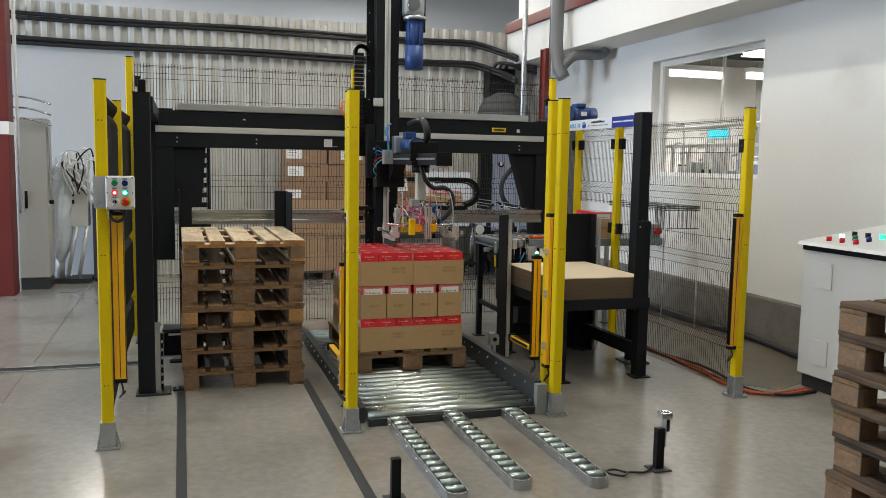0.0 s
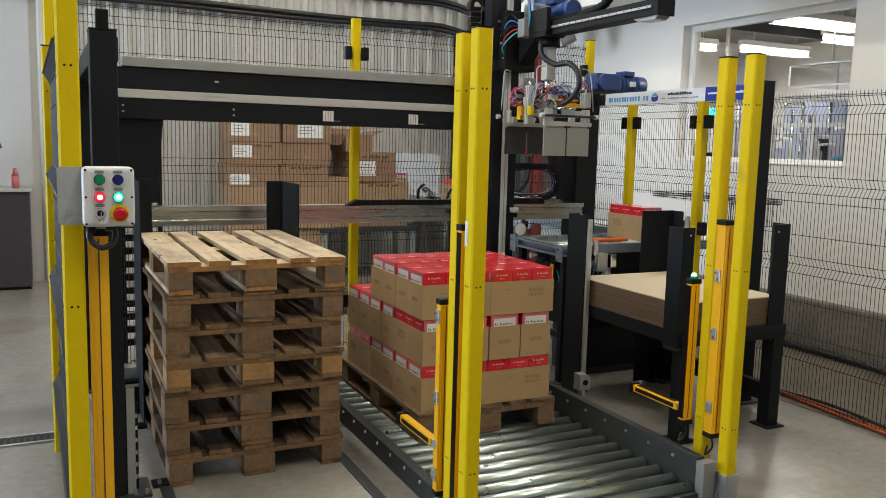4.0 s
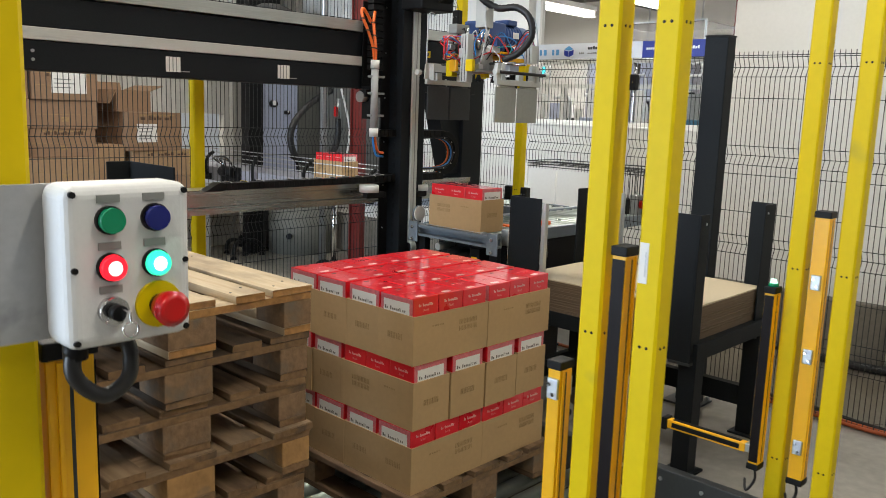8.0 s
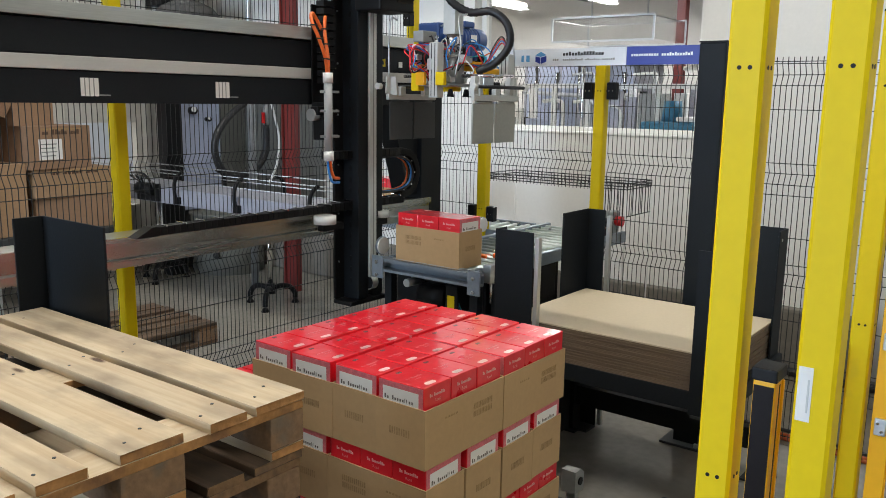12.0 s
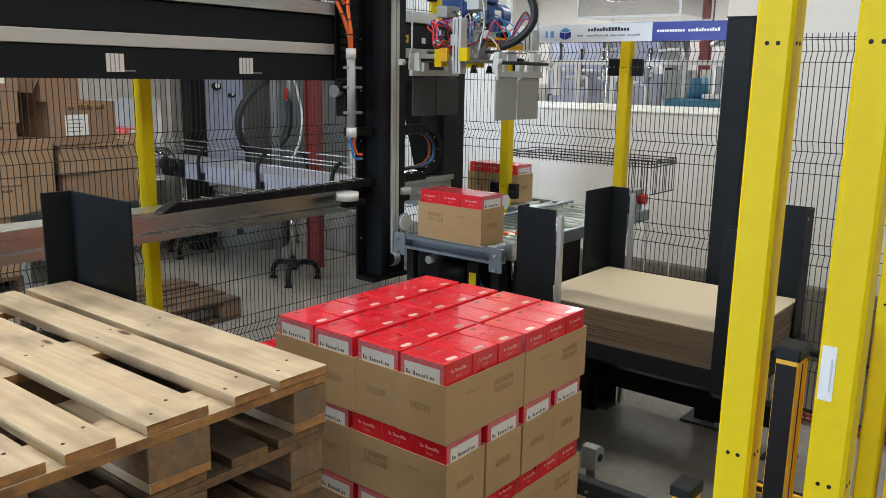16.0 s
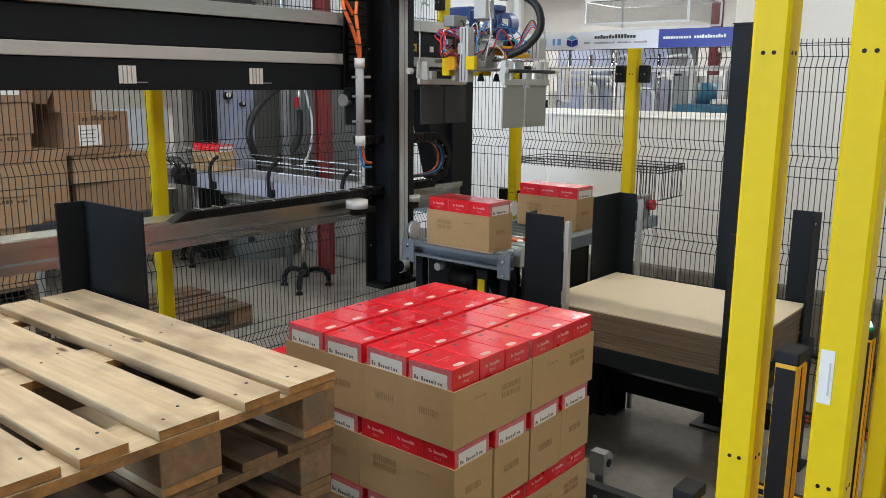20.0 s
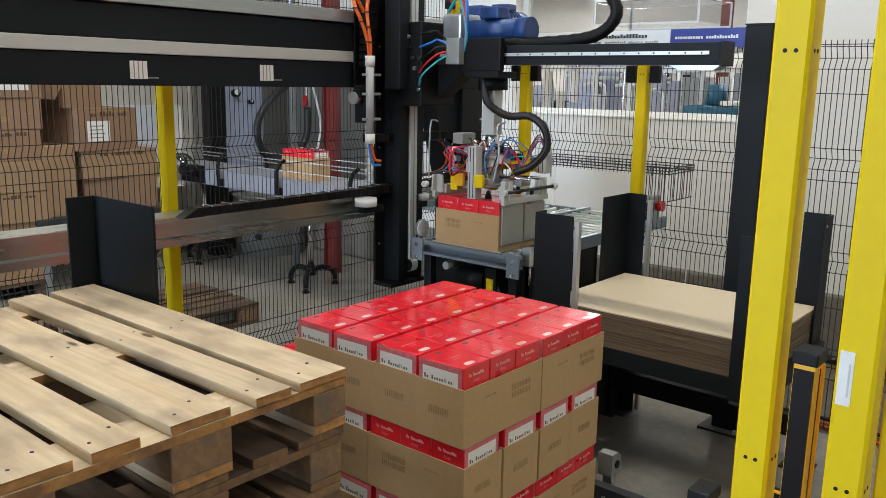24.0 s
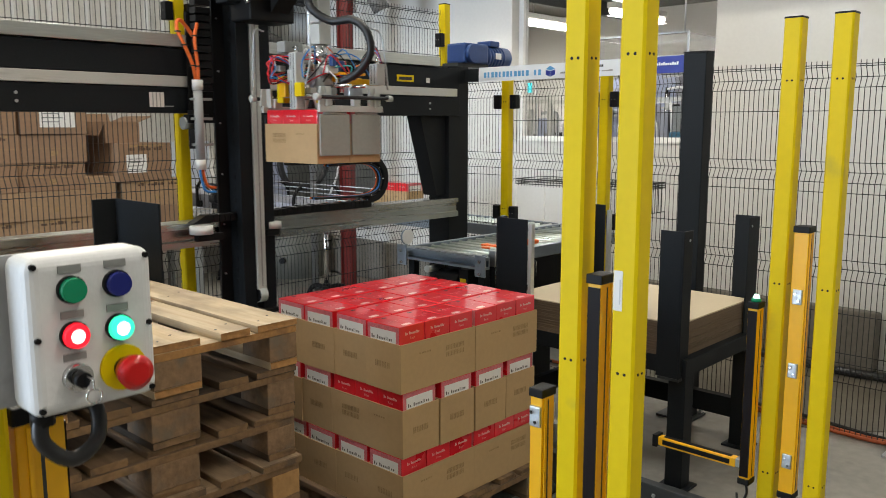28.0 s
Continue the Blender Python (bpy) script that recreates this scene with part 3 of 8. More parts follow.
def bench(x, y, z, sx, sy, seed):
    """A filling line cabinet: base, steel top, guards and small parts."""
    rng = random.Random(seed)
    t = thing("filling_machine", (x, y, 0), "white and steel filling machine with clear guards", "machine", "machines in the filling room")
    part("base", box(bm_new(), x - sx / 2, x + sx / 2, y - sy / 2, y + sy / 2, 0, z, 0.01), WHITEPLASTIC, t)
    part("top", box(bm_new(), x - sx / 2 - 0.03, x + sx / 2 + 0.03, y - sy / 2 - 0.03, y + sy / 2 + 0.03, z + 0.002, z + 0.04), ALU, t)
    for i in range(5):
        yy = y - sy / 2 + sy * i / 4
        part("guard_post", box(bm_new(), x - sx / 2, x - sx / 2 + 0.04, yy - 0.02, yy + 0.02, z + 0.04, z + 0.52), ALU, t)
    part("guard_rail", box(bm_new(), x - sx / 2, x - sx / 2 + 0.04, y - sy / 2 - 0.02, y + sy / 2 + 0.02, z + 0.52, z + 0.56), ALU, t)
    part("guard_rail", rod(bm_new(), (x - sx / 2 + 0.02, y - sy / 2, z + 0.78), (x - sx / 2 + 0.02, y + sy / 2, z + 0.78), 0.022, 10), ALU, t)
    for i in range(22):
        yy, xx = y + rng.uniform(-0.47, 0.47) * sy, x + rng.uniform(-0.35, 0.4) * sx
        h, w = rng.uniform(0.08, 0.50), rng.uniform(0.03, 0.12)
        part("module", box(bm_new(), xx - w / 2, xx + w / 2, yy - w, yy + w, z + 0.042, z + 0.042 + h, 0.006), rng.choice([MACHINE_GREY, WHITEPLASTIC, ALU, BLACK, PALETRAY, PANELBLUE, ALU]), t)
    for i in range(12):
        yy, xx, h = y + rng.uniform(-0.47, 0.47) * sy, x + rng.uniform(-0.4, 0.3) * sx, rng.uniform(0.3, 0.8)
        part("pipe", tube(bm_new(), [(xx, yy, z + 0.04), (xx, yy, z + h), (xx + 0.02, yy + 0.08, z + h + 0.06), (xx + 0.04, yy + 0.25, z + h + 0.05)], rng.uniform(0.008, 0.02), 7, 4), rng.choice([CHROME, GALV, ALU, WHITEPLASTIC]), t)
    return t


bench(7.0, 7.5, 1.28, 0.9, 2.0, 3)
bench(7.4, 9.6, 1.30, 0.9, 1.6, 5)
bench(8.6, 6.0, 1.32, 0.9, 1.6, 8)
t = thing("blue_pump", (6.5, 7.05, 0), "petrol blue machine housing with white cover", "machine")
part("body", box(bm_new(), 6.25, 6.65, 6.56, 7.02, 1.33, 1.535, 0.03), BLUEMACHINE, t)
part("turret", rod(bm_new(), (6.4, 6.80, 1.535), (6.4, 6.80, 1.70), 0.085, 16, 0.07), BLUEMACHINE, t)
part("lid", box(bm_new(), 6.27, 6.60, 6.58, 6.72, 1.537, 1.575, 0.016), WHITEPLASTIC, t, "white rounded lid")
part("stand", box(bm_new(), 6.3, 6.6, 6.62, 6.96, 0, 1.33), MACHINE_GREY, t)
t = thing("machine_cabin", (8.5, 8.7, 0), "tall pale lilac machine cabin with steel pipes in the filling room", "machine")
part("body", box(bm_new(), 8.2, 8.9, 7.95, 9.35, 0, 2.25, 0.02), PALETRAY, t)
for k in range(3):
    part("door", box(bm_new(), 8.185, 8.199, 7.99 + k * 0.45, 8.40 + k * 0.45, 0.9, 2.18, 0.004), PANELBLUE, t)
for k in range(5):
    part("pipe", rod(bm_new(), (8.12, 8.05 + k * 0.27, 1.2), (8.12, 8.05 + k * 0.27, 2.0 + 0.07 * (k % 3)), 0.02, 10), CHROME, t)
part("pipe", rod(bm_new(), (8.12, 7.9, 1.72), (8.12, 9.3, 1.78), 0.022, 10), GALV, t)
t = thing("display_screen", (7.0, 8.1, 2.0), "lit turquoise display on a white arm", "screen")
part("casing", box(bm_new(), 7.4, 7.45, 9.33, 9.85, 1.93, 2.10, 0.008), WHITEPLASTIC, t)
part("screen", box(bm_new(), 7.39, 7.399, 9.37, 9.81, 1.96, 2.07), SCREENLIT, t)
part("arm", box(bm_new(), 7.42, 7.45, 9.56, 9.60, 2.10, 3.249), ALU, t)
t = thing("machine_hood", (7.6, 7.9, 2.27), "clear plastic hood with pale edges over the filling line", "hood")
for x0, x1, y0, y1, z0, z1 in ((7.25, 7.256, 7.38, 8.44, 2.27, 2.47), (7.994, 8.0, 7.38, 8.44, 2.27, 2.47), (7.257, 7.993, 7.38, 7.386, 2.27, 2.47), (7.257, 7.993, 8.434, 8.44, 2.27, 2.47), (7.25, 8.0, 7.38, 8.44, 2.471, 2.477)):
    part("panel", box(bm_new(), x0, x1, y0, y1, z0, z1), CLEAR, t, "clear plastic panel")
for x in (7.245, 8.005):
    part("edge_strip", box(bm_new(), x - 0.008, x + 0.008, 7.37, 8.45, 2.478, 2.494, 0.002), FOIL, t)
    part("edge_strip", box(bm_new(), x - 0.008, x + 0.008, 7.37, 8.45, 2.252, 2.269, 0.002), FOIL, t)
    for y in (7.375, 8.445):
        part("corner_strip", box(bm_new(), x - 0.009, x + 0.009, y - 0.009, y + 0.009, 2.27, 2.477, 0.002), FOIL, t)
for y in (7.6, 8.2):
    part("hanger", rod(bm_new(), (7.6, y, 2.478), (7.6, y, 3.249), 0.01, 8), GALV, t)

# ---------------------------------------------------------------- fence


def post(name, x, y, h, foot, label, wx=0.06, wy=0.06, group="yellow fence posts"):
    """A yellow post with bevelled edges, holes, a dark cap and, in front, a galvanised foot."""
    t = thing(name, (x, y, 0), label, "post", group)
    z0 = 0.14 if foot else 0.0
    c = 0.006
    a, d = wx / 2, wy / 2
    out = [(x - a + c, y - d), (x + a - c, y - d), (x + a, y - d + c), (x + a, y + d - c), (x + a - c, y + d), (x - a + c, y + d), (x - a, y + d - c), (x - a, y - d + c)]
    part("upright", prism(bm_new(), out, "z", z0, h), YELLOW, t)
    part("cap", prism(bm_new(), [(x + (u - x) * 1.04, y + (v - y) * 1.04) for u, v in out], "z", h, h + 0.006), BLACK, t)
    for z in (0.345, 1.042, 1.74):
        for k in (-0.0085, 0.0085):
            part("hole", rod(bm_new(), (x - a - 0.0008, y + k, z), (x - a + 0.004, y + k, z), 0.0037, 8), BLACK, t)
            part("hole", rod(bm_new(), (x + k, y - d - 0.0008, z), (x + k, y - d + 0.004, z), 0.0037, 8), BLACK, t)
    if foot:
        b = bm_new()
        box(b, x - a - 0.008, x + a + 0.008, y - d - 0.008, y + d + 0.008, 0.012, z0 + 0.002, 0.004)
        part("sleeve", b, GALV, t, "galvanised steel sleeve")
        part("base_plate", box(bm_new(), x - 0.062, x + 0.062, y - 0.058, y + 0.058, 0, 0.012, 0.003), GALV, t)
        for sx in (-1, 1):
            b = bm_new()
            prism(b, [(x + sx * (a + 0.008), 0.012), (x + sx * 0.058, 0.012), (x + sx * (a + 0.008), 0.10)], "y", y - 0.004, y + 0.004)
            part("rib", b, GALV, t)
            part("bolt", rod(bm_new(), (x + sx * 0.05, y - 0.045, 0.012), (x + sx * 0.05, y - 0.045, 0.026), 0.006, 6), GALV, t)
    return t


PH = 1.945
p1 = post("fence_post", -0.035, 4.501, PH, True, "yellow steel post carrying the control box, on a galvanised foot")
p2 = post("fence_post", 1.276, 4.437, PH, True, "yellow steel post with a white sticker, on a galvanised foot")
post("fence_post", 1.293, 4.591, PH, False, "yellow steel post behind its twin beside the roller conveyor")
post("fence_post", 2.563, 4.434, PH, True, "yellow steel post on a galvanised foot beside the conveyor")
post("fence_post", 2.574, 4.599, PH, False, "yellow steel post behind its twin beside the light curtain")
post("fence_post", 3.953, 4.505, PH, True, "yellow steel fence post on a galvanised foot")
post("fence_post", -0.07, 6.18, PH, False, "yellow steel post of the side fence")
post("fence_post", 3.95, 6.20, PH, False, "yellow steel post of the mesh fence beside the infeed")
post("fence_post", 3.95, 6.95, PH, False, "yellow steel post of the mesh fence beside the infeed")
post("fence_post", -0.05, 7.47, 2.40, False, "tall yellow steel post at the fence corner")
post("fence_post", 1.90, 7.47, 2.40, False, "tall yellow steel post behind the gantry beam")
post("fence_post", 3.90, 7.47, 2.40, False, "tall yellow steel post at the fence corner")
part("sticker", box(bm_new(), 1.2448, 1.2462, 4.44, 4.462, 1.185, 1.275), LABEL, p2, "narrow white sticker")
part("sticker_print", box(bm_new(), 1.2440, 1.2446, 4.444, 4.447, 1.20, 1.255), STRIP, p2)


def wire_panel(parent, p0, p1, z0, z1, kinks, side, pitch=0.025):
    """Welded mesh: upright wires that follow the folds, and cross wires."""
    p0, p1 = Vector((*p0, 0)), Vector((*p1, 0))
    d = p1 - p0
    length = d.length
    d.normalize()
    nrm = Vector((-d.y, d.x, 0)) * side
    prof = [(z0, 0)]
    for k in kinks:
        prof += [(k - 0.05, 0), (k, 0.028), (k + 0.05, 0)]
    prof.append((z1, 0))
    b = bm_new()
    r = 0.0021
    n = int(length / pitch)
    for i in range(n + 1):
        base = p0 + d * (i * length / n)
        ring = None
        for z, o in prof:
            c = base + nrm * o + Vector((0, 0, z))
            nxt = [b.verts.new(c + q) for q in (d * r, nrm * r, -d * r, -nrm * r)]
            if ring:
                for k in range(4):
                    b.faces.new((ring[k], ring[(k + 1) % 4], nxt[(k + 1) % 4], nxt[k]))
            ring = nxt
    levels = {z0 + 0.02, z1 - 0.02}
    for k in kinks:
        levels |= {k - 0.05, k, k + 0.05}
    z = z0 + 0.2
    while z < z1 - 0.06:
        if min(abs(z - k) for k in kinks) > 0.10:
            levels.add(round(z, 3))
        z += 0.2
    for z in sorted(levels):
        o = 0.028 if any(abs(z - k) < 1e-4 for k in kinks) else 0
        a, c = p0 + nrm * (o + 0.004) + Vector((0, 0, z)), p1 + nrm * (o + 0.004) + Vector((0, 0, z))
        rod(b, a, c, 0.0026, 4)
    return part("wire_mesh", b, WIRE, parent, "dark welded wire mesh", kind="stuff")


def clip(parent, x, y, z, dx=0.0, dy=0.0):
    part("clip", box(bm_new(), x - 0.022 + dx, x + 0.022 + dx, y - 0.026 + dy, y + 0.026 + dy, z - 0.045, z + 0.045, 0.006), BLACK, parent)
    for k in (-0.011, 0.011):
        part("clip_bolt", rod(bm_new(), (x - 0.026 + dx, y + k + dy, z), (x - 0.022 + dx, y + k + dy, z), 0.0035, 6), CHROME, parent)


K1, K2 = (0.36, 0.88, 1.36, 1.82), (0.36, 0.88, 1.36, 1.82, 2.28)
fence = thing("mesh_fence", (1.9, 7.47, 0), "tall dark wire mesh safety fence behind the gantry", "fence")
wire_panel(fence, (-0.01, 7.47), (1.86, 7.47), 0.06, 2.36, K2, 1)
wire_panel(fence, (1.94, 7.47), (3.86, 7.47), 0.06, 2.36, K2, 1)
for x in (1.90,):
    for s in (-0.062, 0.062):
        clip(fence, x, 7.45, 2.16, s)
        clip(fence, x, 7.45, 0.4, s)
clip(fence, -0.05, 7.45, 2.2, 0.065)
clip(fence, 3.90, 7.45, 2.16, -0.065)
fence = thing("mesh_fence", (3.95, 5.9, 0), "dark wire mesh safety fence along the white wall", "fence")
wire_panel(fence, (3.955, 4.55), (3.955, 6.15), 0.06, 1.90, K1, -1)
wire_panel(fence, (3.955, 6.25), (3.955, 6.90), 1.22, 1.90, (1.36, 1.82), -1)
wire_panel(fence, (3.955, 7.0), (3.955, 7.42), 0.06, 1.90, K1, -1)
for y in (6.20, 6.95):
    for s in (-0.068, 0.068):
        clip(fence, 3.94, y, 1.74, 0, s)
        clip(fence, 3.94, y, 1.015, 0, s)
clip(fence, 3.94, 4.47, 1.70, 0, 0.068)
fence = thing("mesh_fence", (-0.05, 5.9, 0), "dark wire mesh safety fence beside the pallet magazine", "fence")
wire_panel(fence, (-0.04, 4.55), (-0.065, 6.13), 0.06, 1.90, K1, 1)
wire_panel(fence, (-0.065, 6.23), (-0.05, 7.42), 0.06, 1.90, K1, 1)


def curtain(name, x, y, z0, z1, face, label, cap=None, w=0.036, dpt=0.05, brackets=()):
    """A light curtain bar: amber housing, black window strip, end caps."""
    t = thing(name, (x, y, z0), label, "light curtain", "light curtains")
    fx, fy = face
    part("housing", box(bm_new(), x - w / 2 if fx == 0 else x - dpt / 2, x + w / 2 if fx == 0 else x + dpt / 2, y - dpt / 2 if fx == 0 else y - w / 2, y + dpt / 2 if fx == 0 else y + w / 2, z0 + 0.02, z1 - 0.02, 0.003), CURTAIN, t)
    o = dpt / 2 + 0.002
    s = w / 2 - 0.002
    if fx == 0:
        b = box(bm_new(), x - s, x + s, min(y, y + fy * o), max(y, y + fy * o), z0 + 0.03, z1 - 0.03)
    else:
        b = box(bm_new(), min(x, x + fx * o), max(x, x + fx * o), y - s, y + s, z0 + 0.03, z1 - 0.03)
    part("window_strip", b, DARKGLASS, t, "black infrared window")
    if fx:
        part("groove", box(bm_new(), x - 0.002, x + 0.002, y - w / 2 - 0.001, y - w / 2 + 0.003, z0 + 0.03, z1 - 0.03), FRAME_DARK, t)
        part("edge_rib", box(bm_new(), x - fx * 0.014 - 0.003, x - fx * 0.014 + 0.003, y - w / 2 - 0.004, y - w / 2 + 0.001, z0 + 0.025, z1 - 0.025, 0.001), CURTAIN, t)
    hx, hy = (w / 2 + 0.003, dpt / 2 + 0.004) if fx == 0 else (dpt / 2 + 0.004, w / 2 + 0.003)
    part("end_cap", box(bm_new(), x - hx, x + hx, y - hy, y + hy, z0, z0 + 0.022, 0.003), BLACK, t)
    part("end_cap", box(bm_new(), x - hx, x + hx, y - hy, y + hy, z1 - 0.022, z1, 0.003), BLACK, t)
    for z in brackets:
        br = part("bracket", box(bm_new(), x - hx - 0.003, x + hx + 0.003, y - 0.016, y + 0.016, z - 0.026, z + 0.026, 0.003), GALV, t, "galvanised clamp")
        for k in (-0.012, 0.012):
            part("bolt", rod(bm_new(), (x - hx - 0.009, y + k * 0.5, z + k), (x - hx - 0.003, y + k * 0.5, z + k), 0.005, 6), CHROME, br)
    b = tube(bm_new(), [(x, y, z0 + 0.002), (x + 0.01, y, z0 - 0.05), (x - 0.01, y + 0.02, z0 - 0.09), (x + 0.02, y + 0.04, z0 - 0.06)], 0.005, 6)
    part("cable", b, CABLE, t)
    if cap:
        part("lamp_base", rod(bm_new(), (x, y, z1 + 0.001), (x, y, z1 + 0.012), 0.019, 14, 0.016), GREENCAP, t, "dark green lamp base")
        part("status_lamp", rod(bm_new(), (x, y, z1 + 0.0125), (x, y, z1 + 0.026), 0.013, 14, 0.008), cap, t, "glowing white-green status lamp")
    return t


curtain("light_curtain", 0.034, 4.515, 0.35, 1.27, (1, 0), "amber light curtain bar under the control box", w=0.05, dpt=0.056)
curtain("light_curtain", 1.275, 4.672, 0.16, 0.955, (1, 0), "short amber light curtain bar on the yellow post", brackets=(0.885, 0.56, 0.25))
curtain("light_curtain", 1.274, 4.514, 0.16, 1.258, (-1, 0), "amber light curtain with black window between two posts", w=0.036, dpt=0.05)
curtain("light_curtain", 2.512, 4.655, 0.30, 0.975, (-1, 0), "amber light curtain with lit status lamp on the post", WHITELIT)
curtain("light_curtain", 2.545, 4.517, 0.28, 1.253, (1, 0), "tall amber light curtain between two yellow posts", w=0.05, brackets=(1.01, 0.75, 0.42))
curtain("light_curtain", 3.90, 4.50, 0.33, 1.25, (-1, 0), "amber light curtain with black window on the fence post")

# muting arms low over the rollers
for x, y0, y1, z in ((1.258, 4.70, 5.01, 0.37), (2.505, 4.69, 5.00, 0.372)):
    t = thing("muting_arm", (x, y0, z), "short amber muting sensor arm low beside the conveyor", "sensor arm", "muting arms")
    part("housing", box(bm_new(), x - 0.016, x + 0.016, y0, y1, z - 0.017, z + 0.017, 0.003), CURTAIN, t)
    part("side_window", box(bm_new(), x - 0.0185, x - 0.0165, y0 + 0.02, y1 - 0.02, z - 0.009, z + 0.009), BLACK, t)
    if x > 2:
        part("window_strip", box(bm_new(), x - 0.009, x + 0.009, y0 + 0.02, y1 - 0.02, z + 0.0172, z + 0.019), BLACK, t)
    part("end_cap", box(bm_new(), x - 0.025, x + 0.025, y1, y1 + 0.02, z - 0.024, z + 0.024, 0.003), BLACK, t)
    part("stay", box(bm_new(), x - 0.012, x + 0.04, y0 - 0.035, y0 + 0.001, z - 0.016, z + 0.016, 0.003), GALV, t)

# control box on the first post
cb = thing("control_box", (0.05, 4.41, 1.37), "light grey push-button box with lit red and green buttons", "control box")
CX0, CX1, CZ0, CZ1, CY0, CY1 = -0.010, 0.129, 1.286, 1.457, 4.380, 4.444
part("enclosure", box(bm_new(), CX0, CX1, CY0, CY1, CZ0, CZ1, 0.014, 0, 5), BOXGREY, cb)
corner = [(-0.061 - 0.012 * math.cos(a), 0.012 * math.sin(a)) for a in [math.pi / 2 * k / 5 for k in range(6)]]
outline = [(0.10, CZ0 + 0.002)] + [(x, CZ0 + 0.014 - z) for x, z in corner[::-1]] + [(x, CZ1 - 0.015 + z) for x, z in corner] + [(0.10, CZ1 - 0.003)]
part("bracket_plate", prism(bm_new(), outline, "y", 4.445, 4.4505), ZINCPLATE, cb, "bare metal mounting plate")
for sx in (CX0 + 0.009, CX1 - 0.009):
    for sz in (CZ0 + 0.009, CZ0 + 0.085, CZ1 - 0.009):
        part("screw", rod(bm_new(), (sx, CY0 - 0.001, sz), (sx, CY0 + 0.004, sz), 0.0035, 8), BLACK, cb)
for i, (bx, bz, m, lit) in enumerate(((0.035, 1.421, GREENCAP, 0), (0.084, 1.421, BLUECAP, 0), (0.035, 1.372, REDLIT, 1), (0.084, 1.372, GREENLIT, 1))):
    bt = part("push_button", rod(bm_new(), (bx, CY0 - 0.006, bz), (bx, CY0 + 0.001, bz), 0.0150, 20), BLACK, cb)
    part("lens", rod(bm_new(), (bx, CY0 - 0.013, bz), (bx, CY0 - 0.005, bz), 0.0128, 20, 0.0138), m, bt, ("green", "blue", "lit red", "lit green")[i] + " button lens")
    if lit:
        part("lamp_core", rod(bm_new(), (bx, CY0 - 0.0138, bz), (bx, CY0 - 0.0128, bz), 0.0075, 14), REDHOT if m == REDLIT else GREENHOT, bt, "bright lamp core")
    part("name_plate", box(bm_new(), bx - 0.012, bx + 0.012, CY0 - 0.0015, CY0 + 0.001, bz + 0.018, bz + 0.026), MACHINE_GREY, cb)
sel = part("selector", rod(bm_new(), (0.035, CY0 - 0.010, 1.326), (0.035, CY0 + 0.001, 1.326), 0.0150, 18), CHROME, cb, "chrome key selector")
part("key_barrel", rod(bm_new(), (0.035, CY0 - 0.022, 1.326), (0.035, CY0 - 0.009, 1.326), 0.0085, 14), BLACK, sel)
part("key", box(bm_new(), 0.034, 0.036, CY0 - 0.044, CY0 - 0.020, 1.320, 1.332, 0.0005), CHROME, sel, "small metal key")
part("key_ring", tube(bm_new(), [(0.035, CY0 - 0.043, 1.322 - 0.008 + 0.008 * math.cos(a)) if k % 8 == 0 else (0.035 + 0.008 * math.sin(a), CY0 - 0.043, 1.314 + 0.008 * math.cos(a)) for k, a in enumerate([2 * math.pi * q / 8 for q in range(9)])], 0.001, 5, 3), CHROME, sel)
part("name_plate", box(bm_new(), 0.023, 0.047, CY0 - 0.0015, CY0 + 0.001, 1.344, 1.352), MACHINE_GREY, cb)
es = part("emergency_stop", rod(bm_new(), (0.086, CY0 - 0.005, 1.326), (0.086, CY0 + 0.001, 1.326), 0.0255, 28), YELLOW, cb, "yellow collar")
part("stem", rod(bm_new(), (0.086, CY0 - 0.018, 1.326), (0.086, CY0 - 0.002, 1.326), 0.012, 16), BLACK, es)
b = bm_new()
rod(b, (0.086, CY0 - 0.034, 1.326), (0.086, CY0 - 0.018, 1.326), 0.0195, 24, 0.0165)
rod(b, (0.086, CY0 - 0.039, 1.326), (0.086, CY0 - 0.034, 1.326), 0.012, 24, 0.0195)
part("mushroom_cap", b, REDCAP, es, "red mushroom button")
b = tube(bm_new(), [(0.012, 4.42, CZ0 + 0.002), (0.008, 4.415, CZ0 - 0.035), (0.036, 4.41, CZ0 - 0.062), (0.07, 4.42, CZ0 - 0.05), (0.076, 4.435, CZ0 - 0.015), (0.055, 4.45, CZ0 - 0.01)], 0.009, 10)
part("cable_loop", b, CABLE, cb, "looped black cable")
part("cable_gland", rod(bm_new(), (0.012, 4.42, CZ0 - 0.018), (0.012, 4.42, CZ0 + 0.002), 0.013, 10), BLACK, cb)

# ---------------------------------------------------------------- gantry frame
BF, BB = 7.15, 7.33
g = thing("gantry_frame", (1.95, 7.24, 0), "anthracite steel gantry frame with a long beam and silver rails", "gantry")
b = box(bm_new(), 0.16, 3.78, BF + 0.02, BB, 1.648, 1.952, 0.006)
part("beam", b, ANTHRACITE, g)
part("lower_flange", box(bm_new(), 0.16, 3.70, BF - 0.005, BF + 0.02, 1.648, 1.766, 0.003), ANTHRACITE, g)
part("front_rail", box(bm_new(), 0.16, 3.67, BF - 0.012, BF + 0.02, 1.77, 1.821, 0.003), SCUFFED, g, "scuffed silver guide rail")
part("upper_flange", box(bm_new(), 0.16, 3.70, BF - 0.003, BF + 0.02, 1.825, 1.948, 0.003), ANTHRACITE, g)
part("top_rail", box(bm_new(), 0.33, 3.50, BF - 0.02, BF + 0.10, 1.954, 2.012, 0.003), TOPRAIL, g, "rolled steel guide rail")
part("upright", box(bm_new(), 3.60, 3.79, BF, BB, 0.012, 1.965, 0.006), ANTHRACITE, g)
